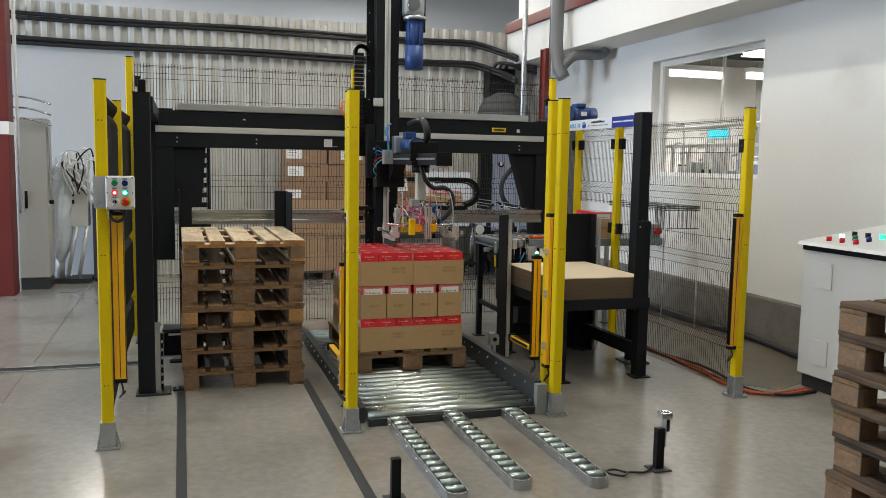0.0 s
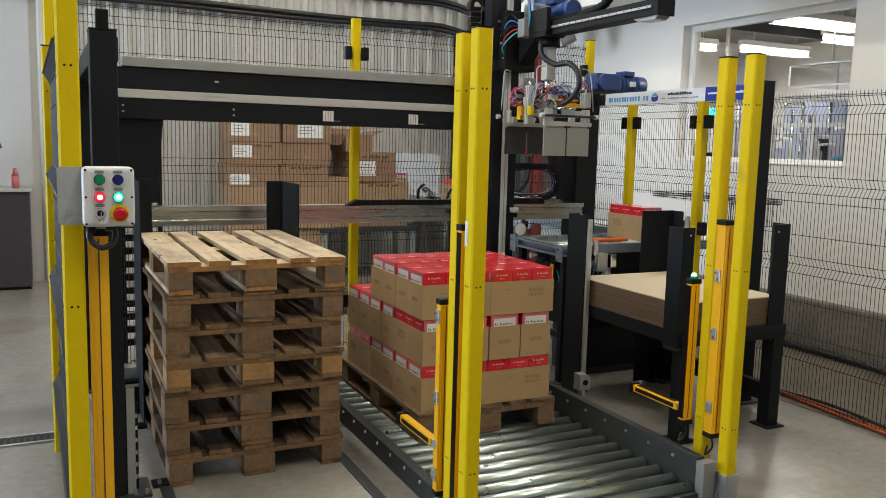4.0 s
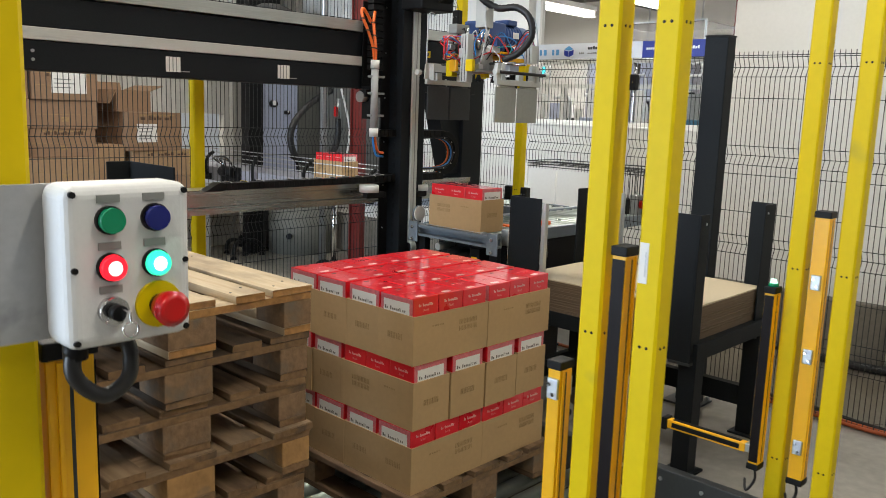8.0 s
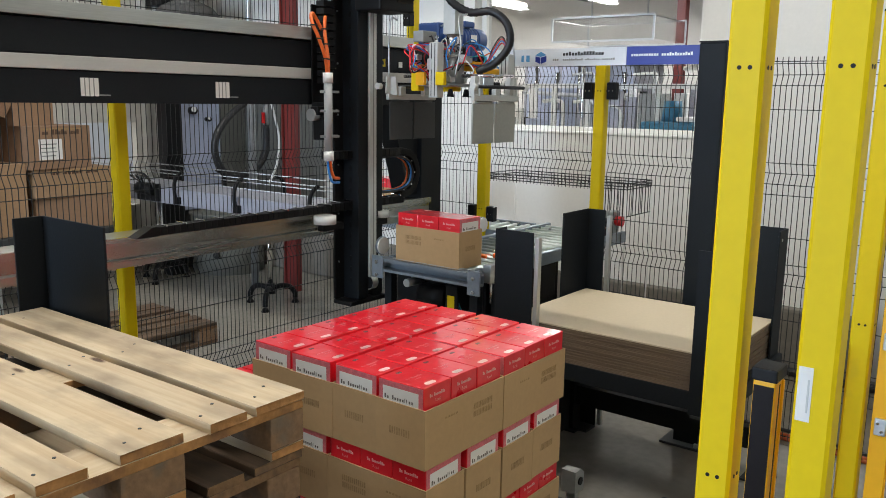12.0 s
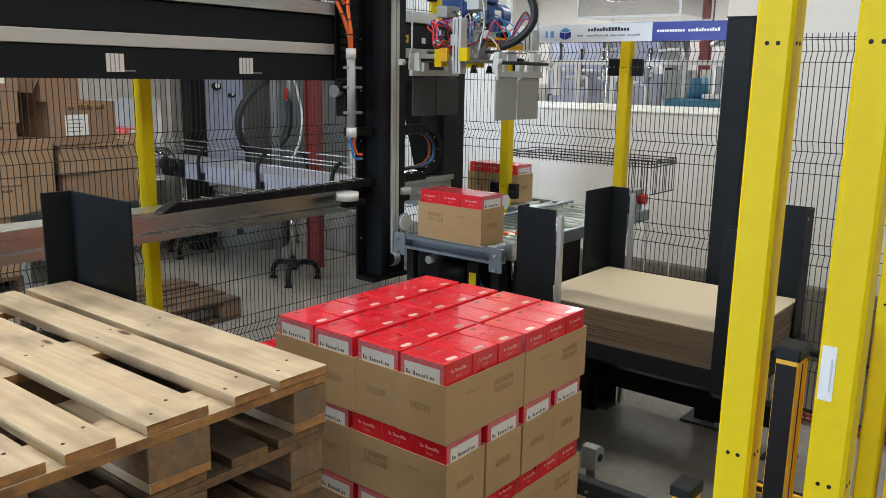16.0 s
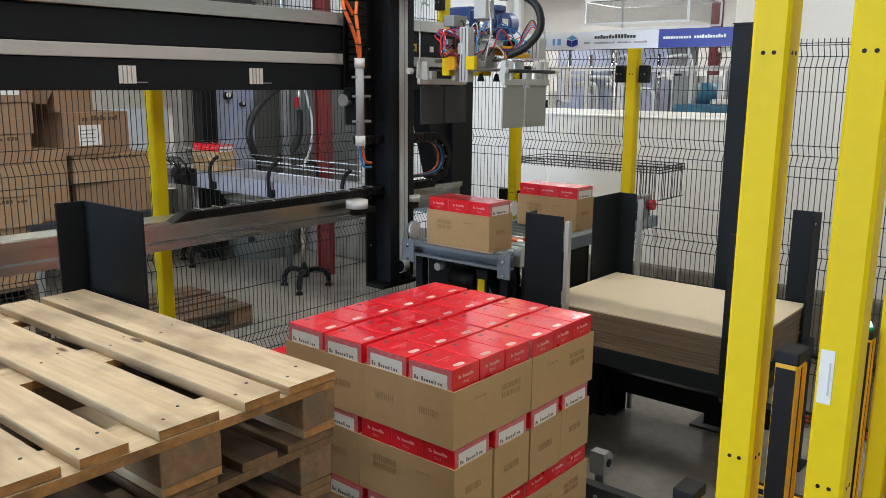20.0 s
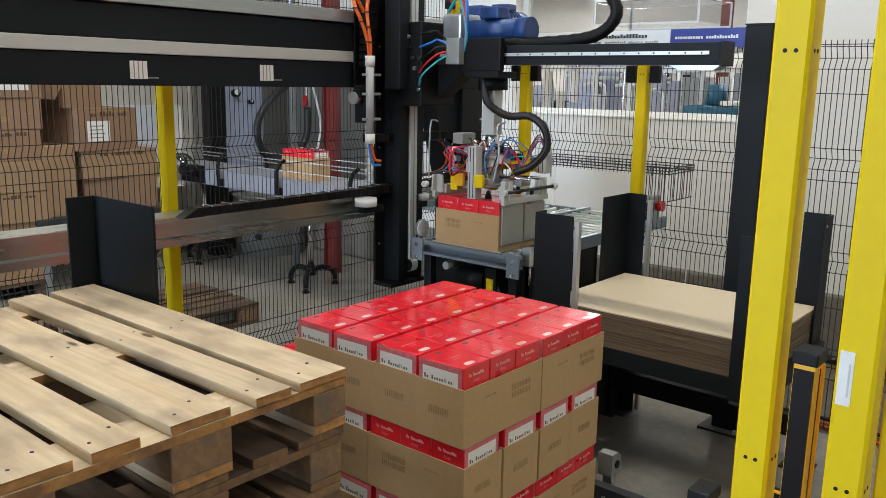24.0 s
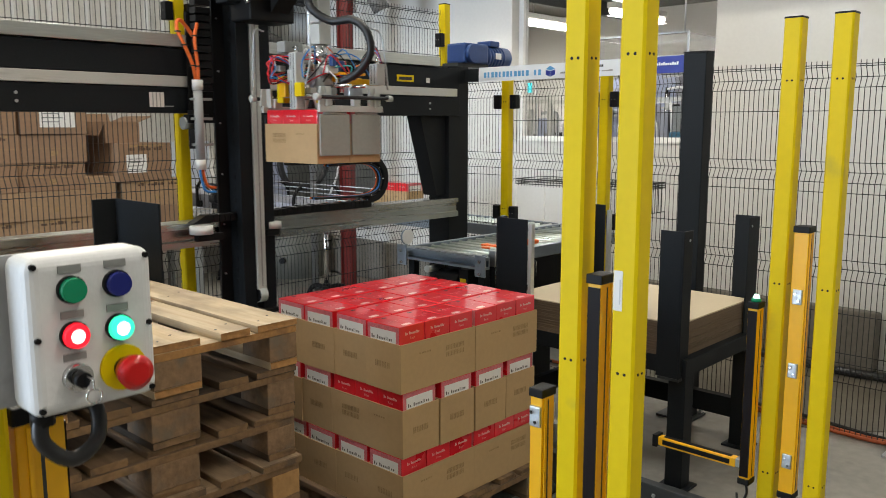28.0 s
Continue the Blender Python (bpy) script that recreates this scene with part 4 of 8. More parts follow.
part("upright", box(bm_new(), 0.015, 0.149, BF, BB, 0.012, 1.965, 0.006), ANTHRACITE, g)
part("side_plate", box(bm_new(), 0.15, 0.30, BF, BB, 0.70, 1.965, 0.006), ANTHRACITE, g)
part("gusset", prism(bm_new(), [(3.60, 1.648), (3.37, 1.648), (3.52, 1.14), (3.60, 1.14)], "y", BF + 0.03, BB - 0.03), ANTHRACITE, g)
part("gusset", prism(bm_new(), [(0.30, 1.648), (0.56, 1.648), (0.52, 1.14), (0.30, 1.14)], "y", BF + 0.03, BB - 0.03), ANTHRACITE, g)
for x in (0.085, 3.695):
    part("foot_plate", box(bm_new(), x - 0.11, x + 0.11, BF - 0.06, BB + 0.06, 0, 0.012), FRAME_DARK, g)
part("rail", prism(bm_new(), [(BF + 0.01, 1.0), (BF - 0.03, 1.0), (BF - 0.03, 1.032), (BF - 0.012, 1.037), (BF - 0.012, 1.085), (BF - 0.03, 1.09), (BF - 0.03, 1.12), (BF + 0.01, 1.12)], "x", 0.30, 3.66), RAILSTEEL, g, "dull steel cable trough")
part("rail_web", box(bm_new(), 0.30, 3.60, BF + 0.012, BF + 0.15, 1.005, 1.115), RAILSTEEL, g)
for x in (1.572, 2.185):
    pl = part("name_plate", box(bm_new(), x - 0.01, x + 0.062, BF - 0.008, BF - 0.0055, 1.674, 1.742), LABEL, g, "white name plate with grey bars")
    for k in range(3):
        part("plate_print", box(bm_new(), x + 0.004 + 0.018 * k, x + 0.008 + 0.018 * k, BF - 0.0095, BF - 0.0085, 1.675, 1.741), MACHINE_GREY, pl)
    part("plate_foot", box(bm_new(), x + 0.064, x + 0.11, BF - 0.0075, BF - 0.0055, 1.676, 1.681), MACHINE_GREY, pl)
wl = part("warning_label", box(bm_new(), 3.14, 3.28, BF - 0.006, BF - 0.0035, 1.85, 1.89), YELLOW, g, "small yellow warning label")
part("label_print", box(bm_new(), 3.155, 3.265, BF - 0.008, BF - 0.0065, 1.86, 1.878), INK, wl)
part("small_label", box(bm_new(), 3.39, 3.42, BF - 0.006, BF - 0.0035, 1.85, 1.88), LABEL, g)
for x in (0.33, 0.98, 3.42):
    for k in (0, 0.035):
        part("bolt", rod(bm_new(), (x, BF - 0.012, 1.69 + k), (x, BF - 0.005, 1.69 + k), 0.007, 8), GALV, g)
for x in (0.865,):
    part("dog", box(bm_new(), x, x + 0.025, BF - 0.006, BF - 0.002, 1.885, 1.897), ALU, g)
# drive at the beam's east end
m = part("drive_motor", rod(bm_new(), (3.98, 7.22, 2.045), (4.24, 7.22, 2.045), 0.072, 20), BLUE, g, "blue geared motor")
for i in range(6):
    x = 4.0 + i * 0.03
    part("fin_ring", rod(bm_new(), (x, 7.22, 2.045), (x + 0.02, 7.22, 2.045), 0.075, 18), BLUE, m)
part("terminal_box", box(bm_new(), 4.02, 4.12, 7.16, 7.28, 2.112, 2.15, 0.01), BLUE, m)
part("rating_plate", box(bm_new(), 4.06, 4.12, 7.144, 7.1465, 2.03, 2.07), LABEL, m)
gb = part("gearbox", box(bm_new(), 3.74, 3.98, 7.14, 7.30, 1.99, 2.12, 0.015), BLUE, g, "blue gearbox")
part("flange", rod(bm_new(), (3.80, 7.14, 2.05), (3.80, 7.10, 2.05), 0.06, 16), BLUE, gb)
part("mount", box(bm_new(), 3.70, 4.0, 7.16, 7.30, 1.965, 1.99), FRAME_DARK, gb)

# front columns and side beams of the machine frame
for x0, x1, lab in ((0.072, 0.175, "anthracite steel column beside the pallet stack"), (3.728, 3.818, "anthracite steel column at the end of the company sign")):
    t = thing("frame_column", (x0, 5.50, 0), lab, "column", "machine columns")
    part("upright", box(bm_new(), x0, x1, 5.475, 5.60, 0.012, 1.96, 0.006), ANTHRACITE, t)
    part("cap", box(bm_new(), x0 - 0.002, x1 + 0.002, 5.473, 5.602, 1.96, 1.967), BLACK, t)
    part("base_plate", box(bm_new(), x0 - (0.015 if x0 < 1 else 0.05), x1 + (0.10 if x0 < 1 else 0.05), 5.45, 5.65, 0, 0.012), FRAME_DARK, t)
    for sx in (x1 + 0.035, x1 + 0.08) if x0 < 1 else (x0 - 0.03, x1 + 0.03):
        part("bolt", rod(bm_new(), (sx, 5.47, 0.012), (sx, 5.47, 0.03), 0.01, 6), GALV, t)
t = thing("side_beam", (0.13, 6.4, 1.9), "anthracite steel side beam of the machine frame", "beam", "side beams")
part("tube", box(bm_new(), 0.085, 0.19, 5.602, BF, 1.85, 1.95, 0.004), ANTHRACITE, t)
b = bm_new()
box(b, 0.10, 0.15, 5.53, 5.57, 1.968, 2.05, 0.006)
solid("limit_switch", b, BLACK, "small black switch on top of the column", "switch")

# sign along the east side beam
SGX, SZ0, SZ1 = 3.742, 1.864, 1.952
sg = thing("company_sign", (SGX, 6.3, 1.91), "long white and blue company sign with printed lines", "sign")
part("board", box(bm_new(), SGX, SGX + 0.008, 5.972, 7.02, SZ0, SZ1), SIGNWHITE, sg)
part("blue_field", box(bm_new(), SGX, SGX + 0.008, 5.602, 5.97, SZ0, SZ1), SIGNBLUE, sg, "blue end panel")
part("backing", box(bm_new(), SGX + 0.01, SGX + 0.045, 5.602, BF, SZ0 + 0.005, SZ1 - 0.005), ANTHRACITE, sg)


def print_row(y_from, y_to, z, h, count, m, label, seed):
    """A line of small uneven marks, from one end of the line to the other along the sign."""
    r, b = random.Random(seed), bm_new()
    pitch = (y_to - y_from) / count
    for i in range(count):
        if r.random() < 0.08:
            continue
        y, tall = y_from + i * pitch, h * r.choice((0.72, 0.72, 1.0))
        box(b, SGX - 0.0025, SGX - 0.0005, min(y, y + pitch * 0.72), max(y, y + pitch * 0.72), z, z + tall)
    part("print_line", b, m, sg, label, kind="stuff")


print_row(5.945, 5.632, 1.905, 0.016, 24, SIGNWHITE, "row of small white marks", 1)
print_row(6.325, 6.09, 1.915, 0.019, 14, FRAME_DARK, "row of small dark marks", 2)
print_row(6.385, 6.03, 1.890, 0.010, 30, MACHINE_GREY, "row of tiny grey marks", 3)
b = bm_new()
prism(b, [(6.425, 1.915), (6.458, 1.908), (6.458, 1.875), (6.425, 1.887)], "x", SGX - 0.0025, SGX - 0.0005)
prism(b, [(6.491, 1.915), (6.462, 1.908), (6.462, 1.875), (6.491, 1.887)], "x", SGX - 0.0025, SGX - 0.0005)
part("emblem", b, SIGNBLUE, sg, "blue cube emblem")
part("emblem_top", prism(bm_new(), [(6.424, 1.920), (6.459, 1.912), (6.492, 1.920), (6.459, 1.938)], "x", SGX - 0.0025, SGX - 0.0005), SKYBLUE, sg)
b = bm_new()
for i in range(15):
    if i != 12:
        y = 6.975 - i * 0.0305
        box(b, SGX - 0.0025, SGX - 0.0005, y - 0.020 + 0.006 * (i % 3 == 1), y, 1.887, 1.92)
part("print_line", b, SKYBLUE, sg, "row of pale blue bars", kind="stuff")

# ---------------------------------------------------------------- pallets
def pallet_kind(wood, block, seed):
    """Meshes of one euro pallet, lengthwise along y: boards long in x of their own space."""
    rng = random.Random(seed)

    def board(l, w, h):
        b = box(bm_new(), -l / 2, l / 2, -w / 2, w / 2, 0, h, 0.003)
        for v in b.verts:
            v.co.z += 0.0015 * rng.uniform(-1, 1)
            v.co.x += 0.003 * rng.uniform(-1, 1)
        for f in b.faces:
            f.normal_update()
            f.material_index = 1 if abs(f.normal.x) > 0.8 or (l < 1 and abs(f.normal.y) > 0.8) else 0
        return finish("board", b, [wood, WOOD_END if wood == WOOD_NEW else WOOD_END_DARK], (0, 0, 0))
    blk = lambda l, w: finish("block", box(bm_new(), -l / 2, l / 2, -w / 2, w / 2, 0, 0.078, 0.004), block, (0, 0, 0))
    nail = bm_new()
    for (u, v) in ((-0.03, -0.02), (0.03, 0.02)):
        rod(nail, (u, v, 0), (u, v, 0.0012), 0.004, 7)
    return {"wide": board(1.2, 0.145, 0.022), "slim": board(1.2, 0.10, 0.022), "cross": board(0.8, 0.145, 0.022),
            "block_w": blk(0.145, 0.10), "block_c": blk(0.145, 0.145), "nails": finish("nails", nail, FRAME_DARK, (0, 0, 0))}


PALLETS = {"new": pallet_kind(WOOD_NEW, WOODBLOCK, 1), "fresh": pallet_kind(WOOD_FAIR, WOODBLOCK_NEW, 2), "used": pallet_kind(WOOD_MID, WOODBLOCK, 3), "old": pallet_kind(WOOD_DARK, WOODBLOCK, 4)}


def pallet(kind, x, y, z, label, group, turn=0.0, nails=False):
    """A euro pallet; x, y: its middle, lengthwise along y when turn is 0."""
    k = PALLETS[kind]
    t = thing("pallet", (0, 0, 0), label, "pallet", group)
    q = math.pi / 2
    tilt = random.Random(int((x * 37 + z * 991) * 100))
    for bx, w in ((-0.3275, "wide"), (-0.18, "slim"), (0, "wide"), (0.18, "slim"), (0.3275, "wide")):
        again("deck_board", k[w], t, (bx + tilt.uniform(-0.005, 0.005), tilt.uniform(-0.006, 0.006), 0.122), q + tilt.uniform(-0.006, 0.006))
        if nails:
            for by in (-0.53, 0, 0.53):
                tagged(again("nails", k["nails"], t, (bx, by, 0.1435)), kind="stuff")
    for by in (-0.5275, 0, 0.5275):
        again("cross_board", k["cross"], t, (0, by, 0.100))
        for bx in (-0.35, 0, 0.35):
            again("block", k["block_c" if bx == 0 else "block_w"], t, (bx, by, 0.022), q)
    for bx, w in ((-0.35, "slim"), (0, "wide"), (0.35, "slim")):
        again("bottom_board", k[w], t, (bx, 0, 0.0), q)
    t.matrix_basis = pose(x, y, z, 0, 0, turn)
    return t


rng = random.Random(7)
SX, SY = 0.757, 6.122
for i, k in enumerate(("old", "old", "used", "fresh", "used", "old", "new")):
    lab = {"old": "dark weathered wooden pallet in the stack", "used": "used brown wooden pallet in the stack", "fresh": "fairly new wooden pallet with pale blocks in the stack", "new": "pale new wooden pallet on top of the stack"}[k]
    pallet(k, SX + rng.uniform(-0.012, 0.012), SY + rng.uniform(-0.012, 0.012), i * 0.144, lab, "pallets in the magazine", rng.uniform(-0.6, 0.6), nails=k == "new")
# pallets in front of the control cabinet
for i in range(7):
    pallet("old", 3.36 + rng.uniform(-0.03, 0.03), 2.0 + rng.uniform(-0.02, 0.02), i * 0.144, "dark weathered wooden pallet in a stack by the cabinet", "pallets by the cabinet", rng.uniform(-1.5, 1.5))
pallet("old", 2.74, 9.15, 0.0, "old wooden pallet on the floor behind the fence", "", 88)

# magazine guides: folded plates on posts round the pallet stack
def guide(x, y, sx, sy, top, lx, ly, label, group, z0=0.0):
    """An L of two folded plates with the corner at (x, y); legs run by sx and sy."""
    t = thing("corner_guide", (x, y, 0), label, "guide", group)
    th = 0.008
    part("plate", box(bm_new(), min(x, x + sx * lx), max(x, x + sx * lx), min(y, y + sy * th), max(y, y + sy * th), z0 + 0.012, top, 0.002), ANTHRACITE, t)
    part("plate", box(bm_new(), min(x, x + sx * th), max(x, x + sx * th), min(y + sy * th, y + sy * ly), max(y + sy * th, y + sy * ly), z0 + 0.012, top, 0.002), ANTHRACITE, t)
    part("foot", box(bm_new(), min(x, x + sx * 0.10), max(x, x + sx * 0.10), min(y, y + sy * 0.10), max(y, y + sy * 0.10), z0, z0 + 0.012), FRAME_DARK, t)
    part("bolt", rod(bm_new(), (x + sx * (lx - 0.03), y - sy * 0.003, top - 0.04), (x + sx * (lx - 0.03), y, top - 0.04), 0.006, 8), GALV, t)
    return t


guide(1.185, 6.735, -1, -1, 1.30, 0.10, 0.36, "anthracite folded corner plate guiding the pallet stack", "pallet guides")
guide(0.335, 6.735, 1, -1, 1.31, 0.10, 0.36, "anthracite folded corner plate guiding the pallet stack", "pallet guides")

# ---------------------------------------------------------------- roller conveyor under the load
RZ = 0.075
cv = thing("roller_conveyor", (1.92, 5.8, 0), "low roller conveyor with shiny zinc rollers and dark side frames", "conveyor")
RR = 0.031
part("side_frame", box(bm_new(), 1.335, 1.385, 4.55, 7.05, 0.0, 0.10, 0.004), FRAME_DARK, cv)
part("side_frame", box(bm_new(), 2.455, 2.50, 4.50, 7.05, 0.0, 0.20, 0.004), FRAME_DARK, cv)
part("front_beam", box(bm_new(), 1.386, 2.454, 4.475, 4.50, 0.0, 0.045, 0.004), FRAME_DARK, cv)
mesh_roller = finish("roller", rod(bm_new(), (-0.53, 0, 0), (0.53, 0, 0), RR, 14), ROLLER, (0, 0, 0))
nr = 24
for i in range(nr):
    again("roller", mesh_roller, cv, (1.92, 4.535 + i * 0.105, RZ - RR + 0.003))
for i in range(14):
    part("bolt", rod(bm_new(), (1.328, 4.65 + i * 0.17, 0.075), (1.335, 4.65 + i * 0.17, 0.075), 0.008, 6), GALV, cv)
    part("bolt", rod(bm_new(), (2.448, 4.65 + i * 0.17, 0.16), (2.455, 4.65 + i * 0.17, 0.16), 0.008, 6), GALV, cv)
part("end_plate", box(bm_new(), 2.45, 2.52, 4.45, 4.50, 0.0, 0.19, 0.004), MACHINE_GREY, cv)

# three roller tracks that lead out to the front
mesh_small = finish("roller", rod(bm_new(), (-0.044, 0, 0), (0.044, 0, 0), 0.021, 14), ROLLER, (0, 0, 0))
for x, y0 in ((1.55, 3.30), (1.90, 3.37), (2.275, 3.30)):
    t = thing("roller_track", (x, 3.9, 0), "narrow steel floor track with short shiny rollers", "roller track", "roller tracks")
    for s in (-1, 1):
        part("side_rail", box(bm_new(), x + s * 0.052 - 0.003, x + s * 0.052 + 0.003, y0 + 0.04, 4.47, 0.0, 0.052, 0.001), GALV, t)
        for i in range(6):
            y = y0 + 0.15 + i * 0.19
            part("bolt", rod(bm_new(), (x + s * 0.055, y, 0.03), (x + s * 0.06, y, 0.03), 0.007, 6), GALV, t)
    part("floor_strip", box(bm_new(), x - 0.049, x + 0.049, y0 + 0.04, 4.47, 0.0, 0.004), GALV, t)
    out = [(x + 0.055 * math.cos(a), y0 + 0.04 + 0.05 * math.sin(a)) for a in [math.pi + math.pi * k / 10 for k in range(11)]]
    inner = [(x + 0.048 * math.cos(a), y0 + 0.04 + 0.043 * math.sin(a)) for a in [2 * math.pi - math.pi * k / 10 for k in range(11)]]
    part("end_loop", prism(bm_new(), out + inner, "z", 0.0, 0.052), GALV, t)
    for i in range(14):
        again("roller", mesh_small, t, (x, y0 + 0.07 + i * 0.083, 0.040))

# sensor posts on the floor
for x, y, h, lab in ((2.68, 3.44, 0.22, "short black sensor post with a metal bracket on the floor"), (1.28, 3.42, 0.20, "short black sensor post on the floor")):
    t = thing("sensor_post", (x, y, 0), lab, "sensor post", "floor sensor posts")
    part("base_plate", box(bm_new(), x - 0.05, x + 0.05, y - 0.05, y + 0.05, 0, 0.008, 0.001), FRAME_DARK, t)
    part("stem", box(bm_new(), x - 0.022, x + 0.022, y - 0.018, y + 0.018, 0.008, h, 0.003), BLACK, t)
    if h > 0.21:
        part("bracket", box(bm_new(), x + 0.023, x + 0.028, y - 0.02, y + 0.02, 0.12, 0.27, 0.001), GALV, t)
        part("hood", box(bm_new(), x - 0.005, x + 0.055, y - 0.03, y + 0.03, 0.272, 0.30, 0.003), CHROME, t)
        part("sensor", box(bm_new(), x + 0.03, x + 0.05, y - 0.015, y + 0.015, 0.20, 0.262, 0.003), BLACK, t)
b = tube(bm_new(), [(2.66, 3.46, 0.012), (2.58, 3.40, 0.010), (2.50, 3.42, 0.010), (2.44, 3.38, 0.012), (2.38, 3.44, 0.014), (2.44, 3.47, 0.012), (2.47, 3.40, 0.020)], 0.006, 7)
solid("sensor_cable", b, CABLE, "thin black sensor cable curled on the floor", "cable")

# ---------------------------------------------------------------- cartons
CL, CW, CH, LIP = 0.378, 0.18, 0.232, 0.172
BL = (CL - 0.008) / 3


def word(text, size, depth, z):
    """A printed word, upright on both long sides of a box."""
    cu = bpy.data.curves.new("word", "FONT")
    cu.body, cu.size, cu.align_x, cu.resolution_u = text, size, "CENTER", 2
    ob = bpy.data.objects.new("word", cu)
    scene.collection.objects.link(ob)
    bpy.context.view_layer.update()
    me = bpy.data.meshes.new_from_object(ob.evaluated_get(bpy.context.evaluated_depsgraph_get()))
    bpy.data.objects.remove(ob)
    b = bm_new()
    for turn in (0, 180):
        one = bm_new()
        one.from_mesh(me)
        one.transform(pose(0, 0, 0, 0, 0, turn) @ pose(0, -depth, z, 90, 0, 0))
        two = bpy.data.meshes.new("half")
        one.to_mesh(two)
        one.free()
        b.from_mesh(two)
        bpy.data.meshes.remove(two)
    bpy.data.meshes.remove(me)
    return finish("wine_name", b, PALEPRINT, (0, 0, 0))


def carton_meshes():
    """Tray, red inner box and prints, long in x, standing on z = 0."""
    b = bm_new()
    t = 0.004
    rings = [[b.verts.new((sx * (CL / 2 - k), sy * (CW / 2 - k), z)) for sx, sy in ((-1, -1), (1, -1), (1, 1), (-1, 1))] for k, z in ((0, 0), (0, LIP), (t, LIP), (t, t))]
    for lo, hi in zip(rings, rings[1:]):
        for i in range(4):
            b.faces.new((lo[i], lo[(i + 1) % 4], hi[(i + 1) % 4], hi[i]))
    b.faces.new(rings[0][::-1])
    b.faces.new(rings[3])
    out = {"tray": finish("tray", b, CARD, (0, 0, 0))}
    w, d = BL / 2 - 0.0016, CW / 2 - 0.0085
    out["wine_box"] = finish("wine_box", box(bm_new(), -w, w, -d, d, 0.005, CH, 0.003), RED, (0, 0, 0))
    # prints on the long sides
    b = bm_new()
    for s in (-1, 1):
        y0, y1 = sorted((s * (d + 0.0004), s * (d + 0.001)))
        for k in range(11):
            if k == 2:
                continue
            h = (0.010, 0.006, 0.0, 0.010, 0.006, 0.006, 0.006, 0.006, 0.010, 0.009, 0.006)[k]
            u0, u1 = sorted((-s * (-0.034 + k * 0.0062), -s * (-0.0292 + k * 0.0062)))
            box(b, u0, u1, y0, y1, 0.200, 0.200 + h)
    out["name"] = word("Ros\u00e9", 0.0125, d + 0.001, 0.183)
    out["print"] = finish("side_print", b, PALEPRINT, (0, 0, 0))
    # top: handle flap and a faint line
    b = bm_new()
    rod(b, (-0.02, -0.062, CH + 0.0002), (-0.02, -0.062, CH + 0.0009), 0.009, 12)
    box(b, -0.02, 0.004, -0.071, -0.053, CH + 0.0002, CH + 0.0009)
    rod(b, (0.004, -0.062, CH + 0.0002), (0.004, -0.062, CH + 0.0009), 0.009, 12)
    out["flap"] = finish("handle_flap", b, FLAPPRINT, (0, 0, 0))
    b = bm_new()
    for k in range(9):
        if k != 2:
            box(b, -0.034 + k * 0.0072, -0.0292 + k * 0.0072, -0.002, 0.0035 + 0.003 * (k in (0, 3, 7)), CH + 0.0002, CH + 0.0006)
    for k in range(4):
        box(b, -0.016 + k * 0.007, -0.0112 + k * 0.007, -0.016, -0.012, CH + 0.0002, CH + 0.0006)
    out["top_print"] = finish("top_print", b, PINKTINT, (0, 0, 0))
    b = bm_new()
    rod(b, (-0.006, 0.058, CH + 0.0002), (-0.006, 0.058, CH + 0.0008), 0.0062, 12)
    rod(b, (0.003, 0.058, CH + 0.0002), (0.003, 0.058, CH + 0.0007), 0.0055, 12)
    out["hole"] = finish("finger_hole", b, HOLEGREY, (0, 0, 0))
    # end label with a pale checked border
    b = box(bm_new(), w + 0.0004, w + 0.0010, -d + 0.002, d - 0.002, 0.10, CH - 0.003)
    out["border"] = finish("label_border", b, PINKTINT, (0, 0, 0))
    b = box(bm_new(), w + 0.0012, w + 0.0018, -d + 0.017, d - 0.017, 0.11, CH - 0.019)
    out["label"] = finish("end_label", b, LABEL, (0, 0, 0))
    b = bm_new()
    y = -0.058
    for k in range(12):
        if k != 2:
            h = (0.0125, 0.0075, 0, 0.0125, 0.0075, 0.0075, 0.0075, 0.0075, 0.0125, 0.011, 0.0075, 0.0075)[k]
            box(b, w + 0.0020, w + 0.0024, y, y + (0.0058 if k not in (8, 9) else 0.0024), 0.178, 0.178 + h)
        y += 0.0092 if k != 8 else 0.006
    out["label_print"] = finish("label_print", b, LABELINK, (0, 0, 0))
    # stamped marks on the tray
    b = bm_new()
    for s in (-1, 1):
        y0, y1 = sorted((s * (CW / 2 + 0.0003), s * (CW / 2 + 0.0008)))
        for k in range(12):
            box(b, 0.035 + k * 0.008, 0.0402 + k * 0.008, y0, y1, 0.112, 0.130)
            box(b, 0.035 + k * 0.008, 0.0395 + k * 0.008, y0, y1, 0.088, 0.106)
        for k in range(5):
            box(b, -0.10 + k * 0.012, -0.092 + k * 0.012, y0, y1, 0.125, 0.131)
    out["stamp"] = finish("stamp", b, FADEINK, (0, 0, 0))
    b = bm_new()
    for s in (-1, 1):
        x0, x1 = sorted((s * (CL / 2 + 0.0003), s * (CL / 2 + 0.0008)))
        for k in range(9):
            box(b, x0, x1, -0.035 + k * 0.0085, -0.0295 + k * 0.0085, 0.080, 0.102)
    out["end_stamp"] = finish("stamp", b, FADEINK, (0, 0, 0))
    return out


CM = carton_meshes()
SLACK = random.Random(31)


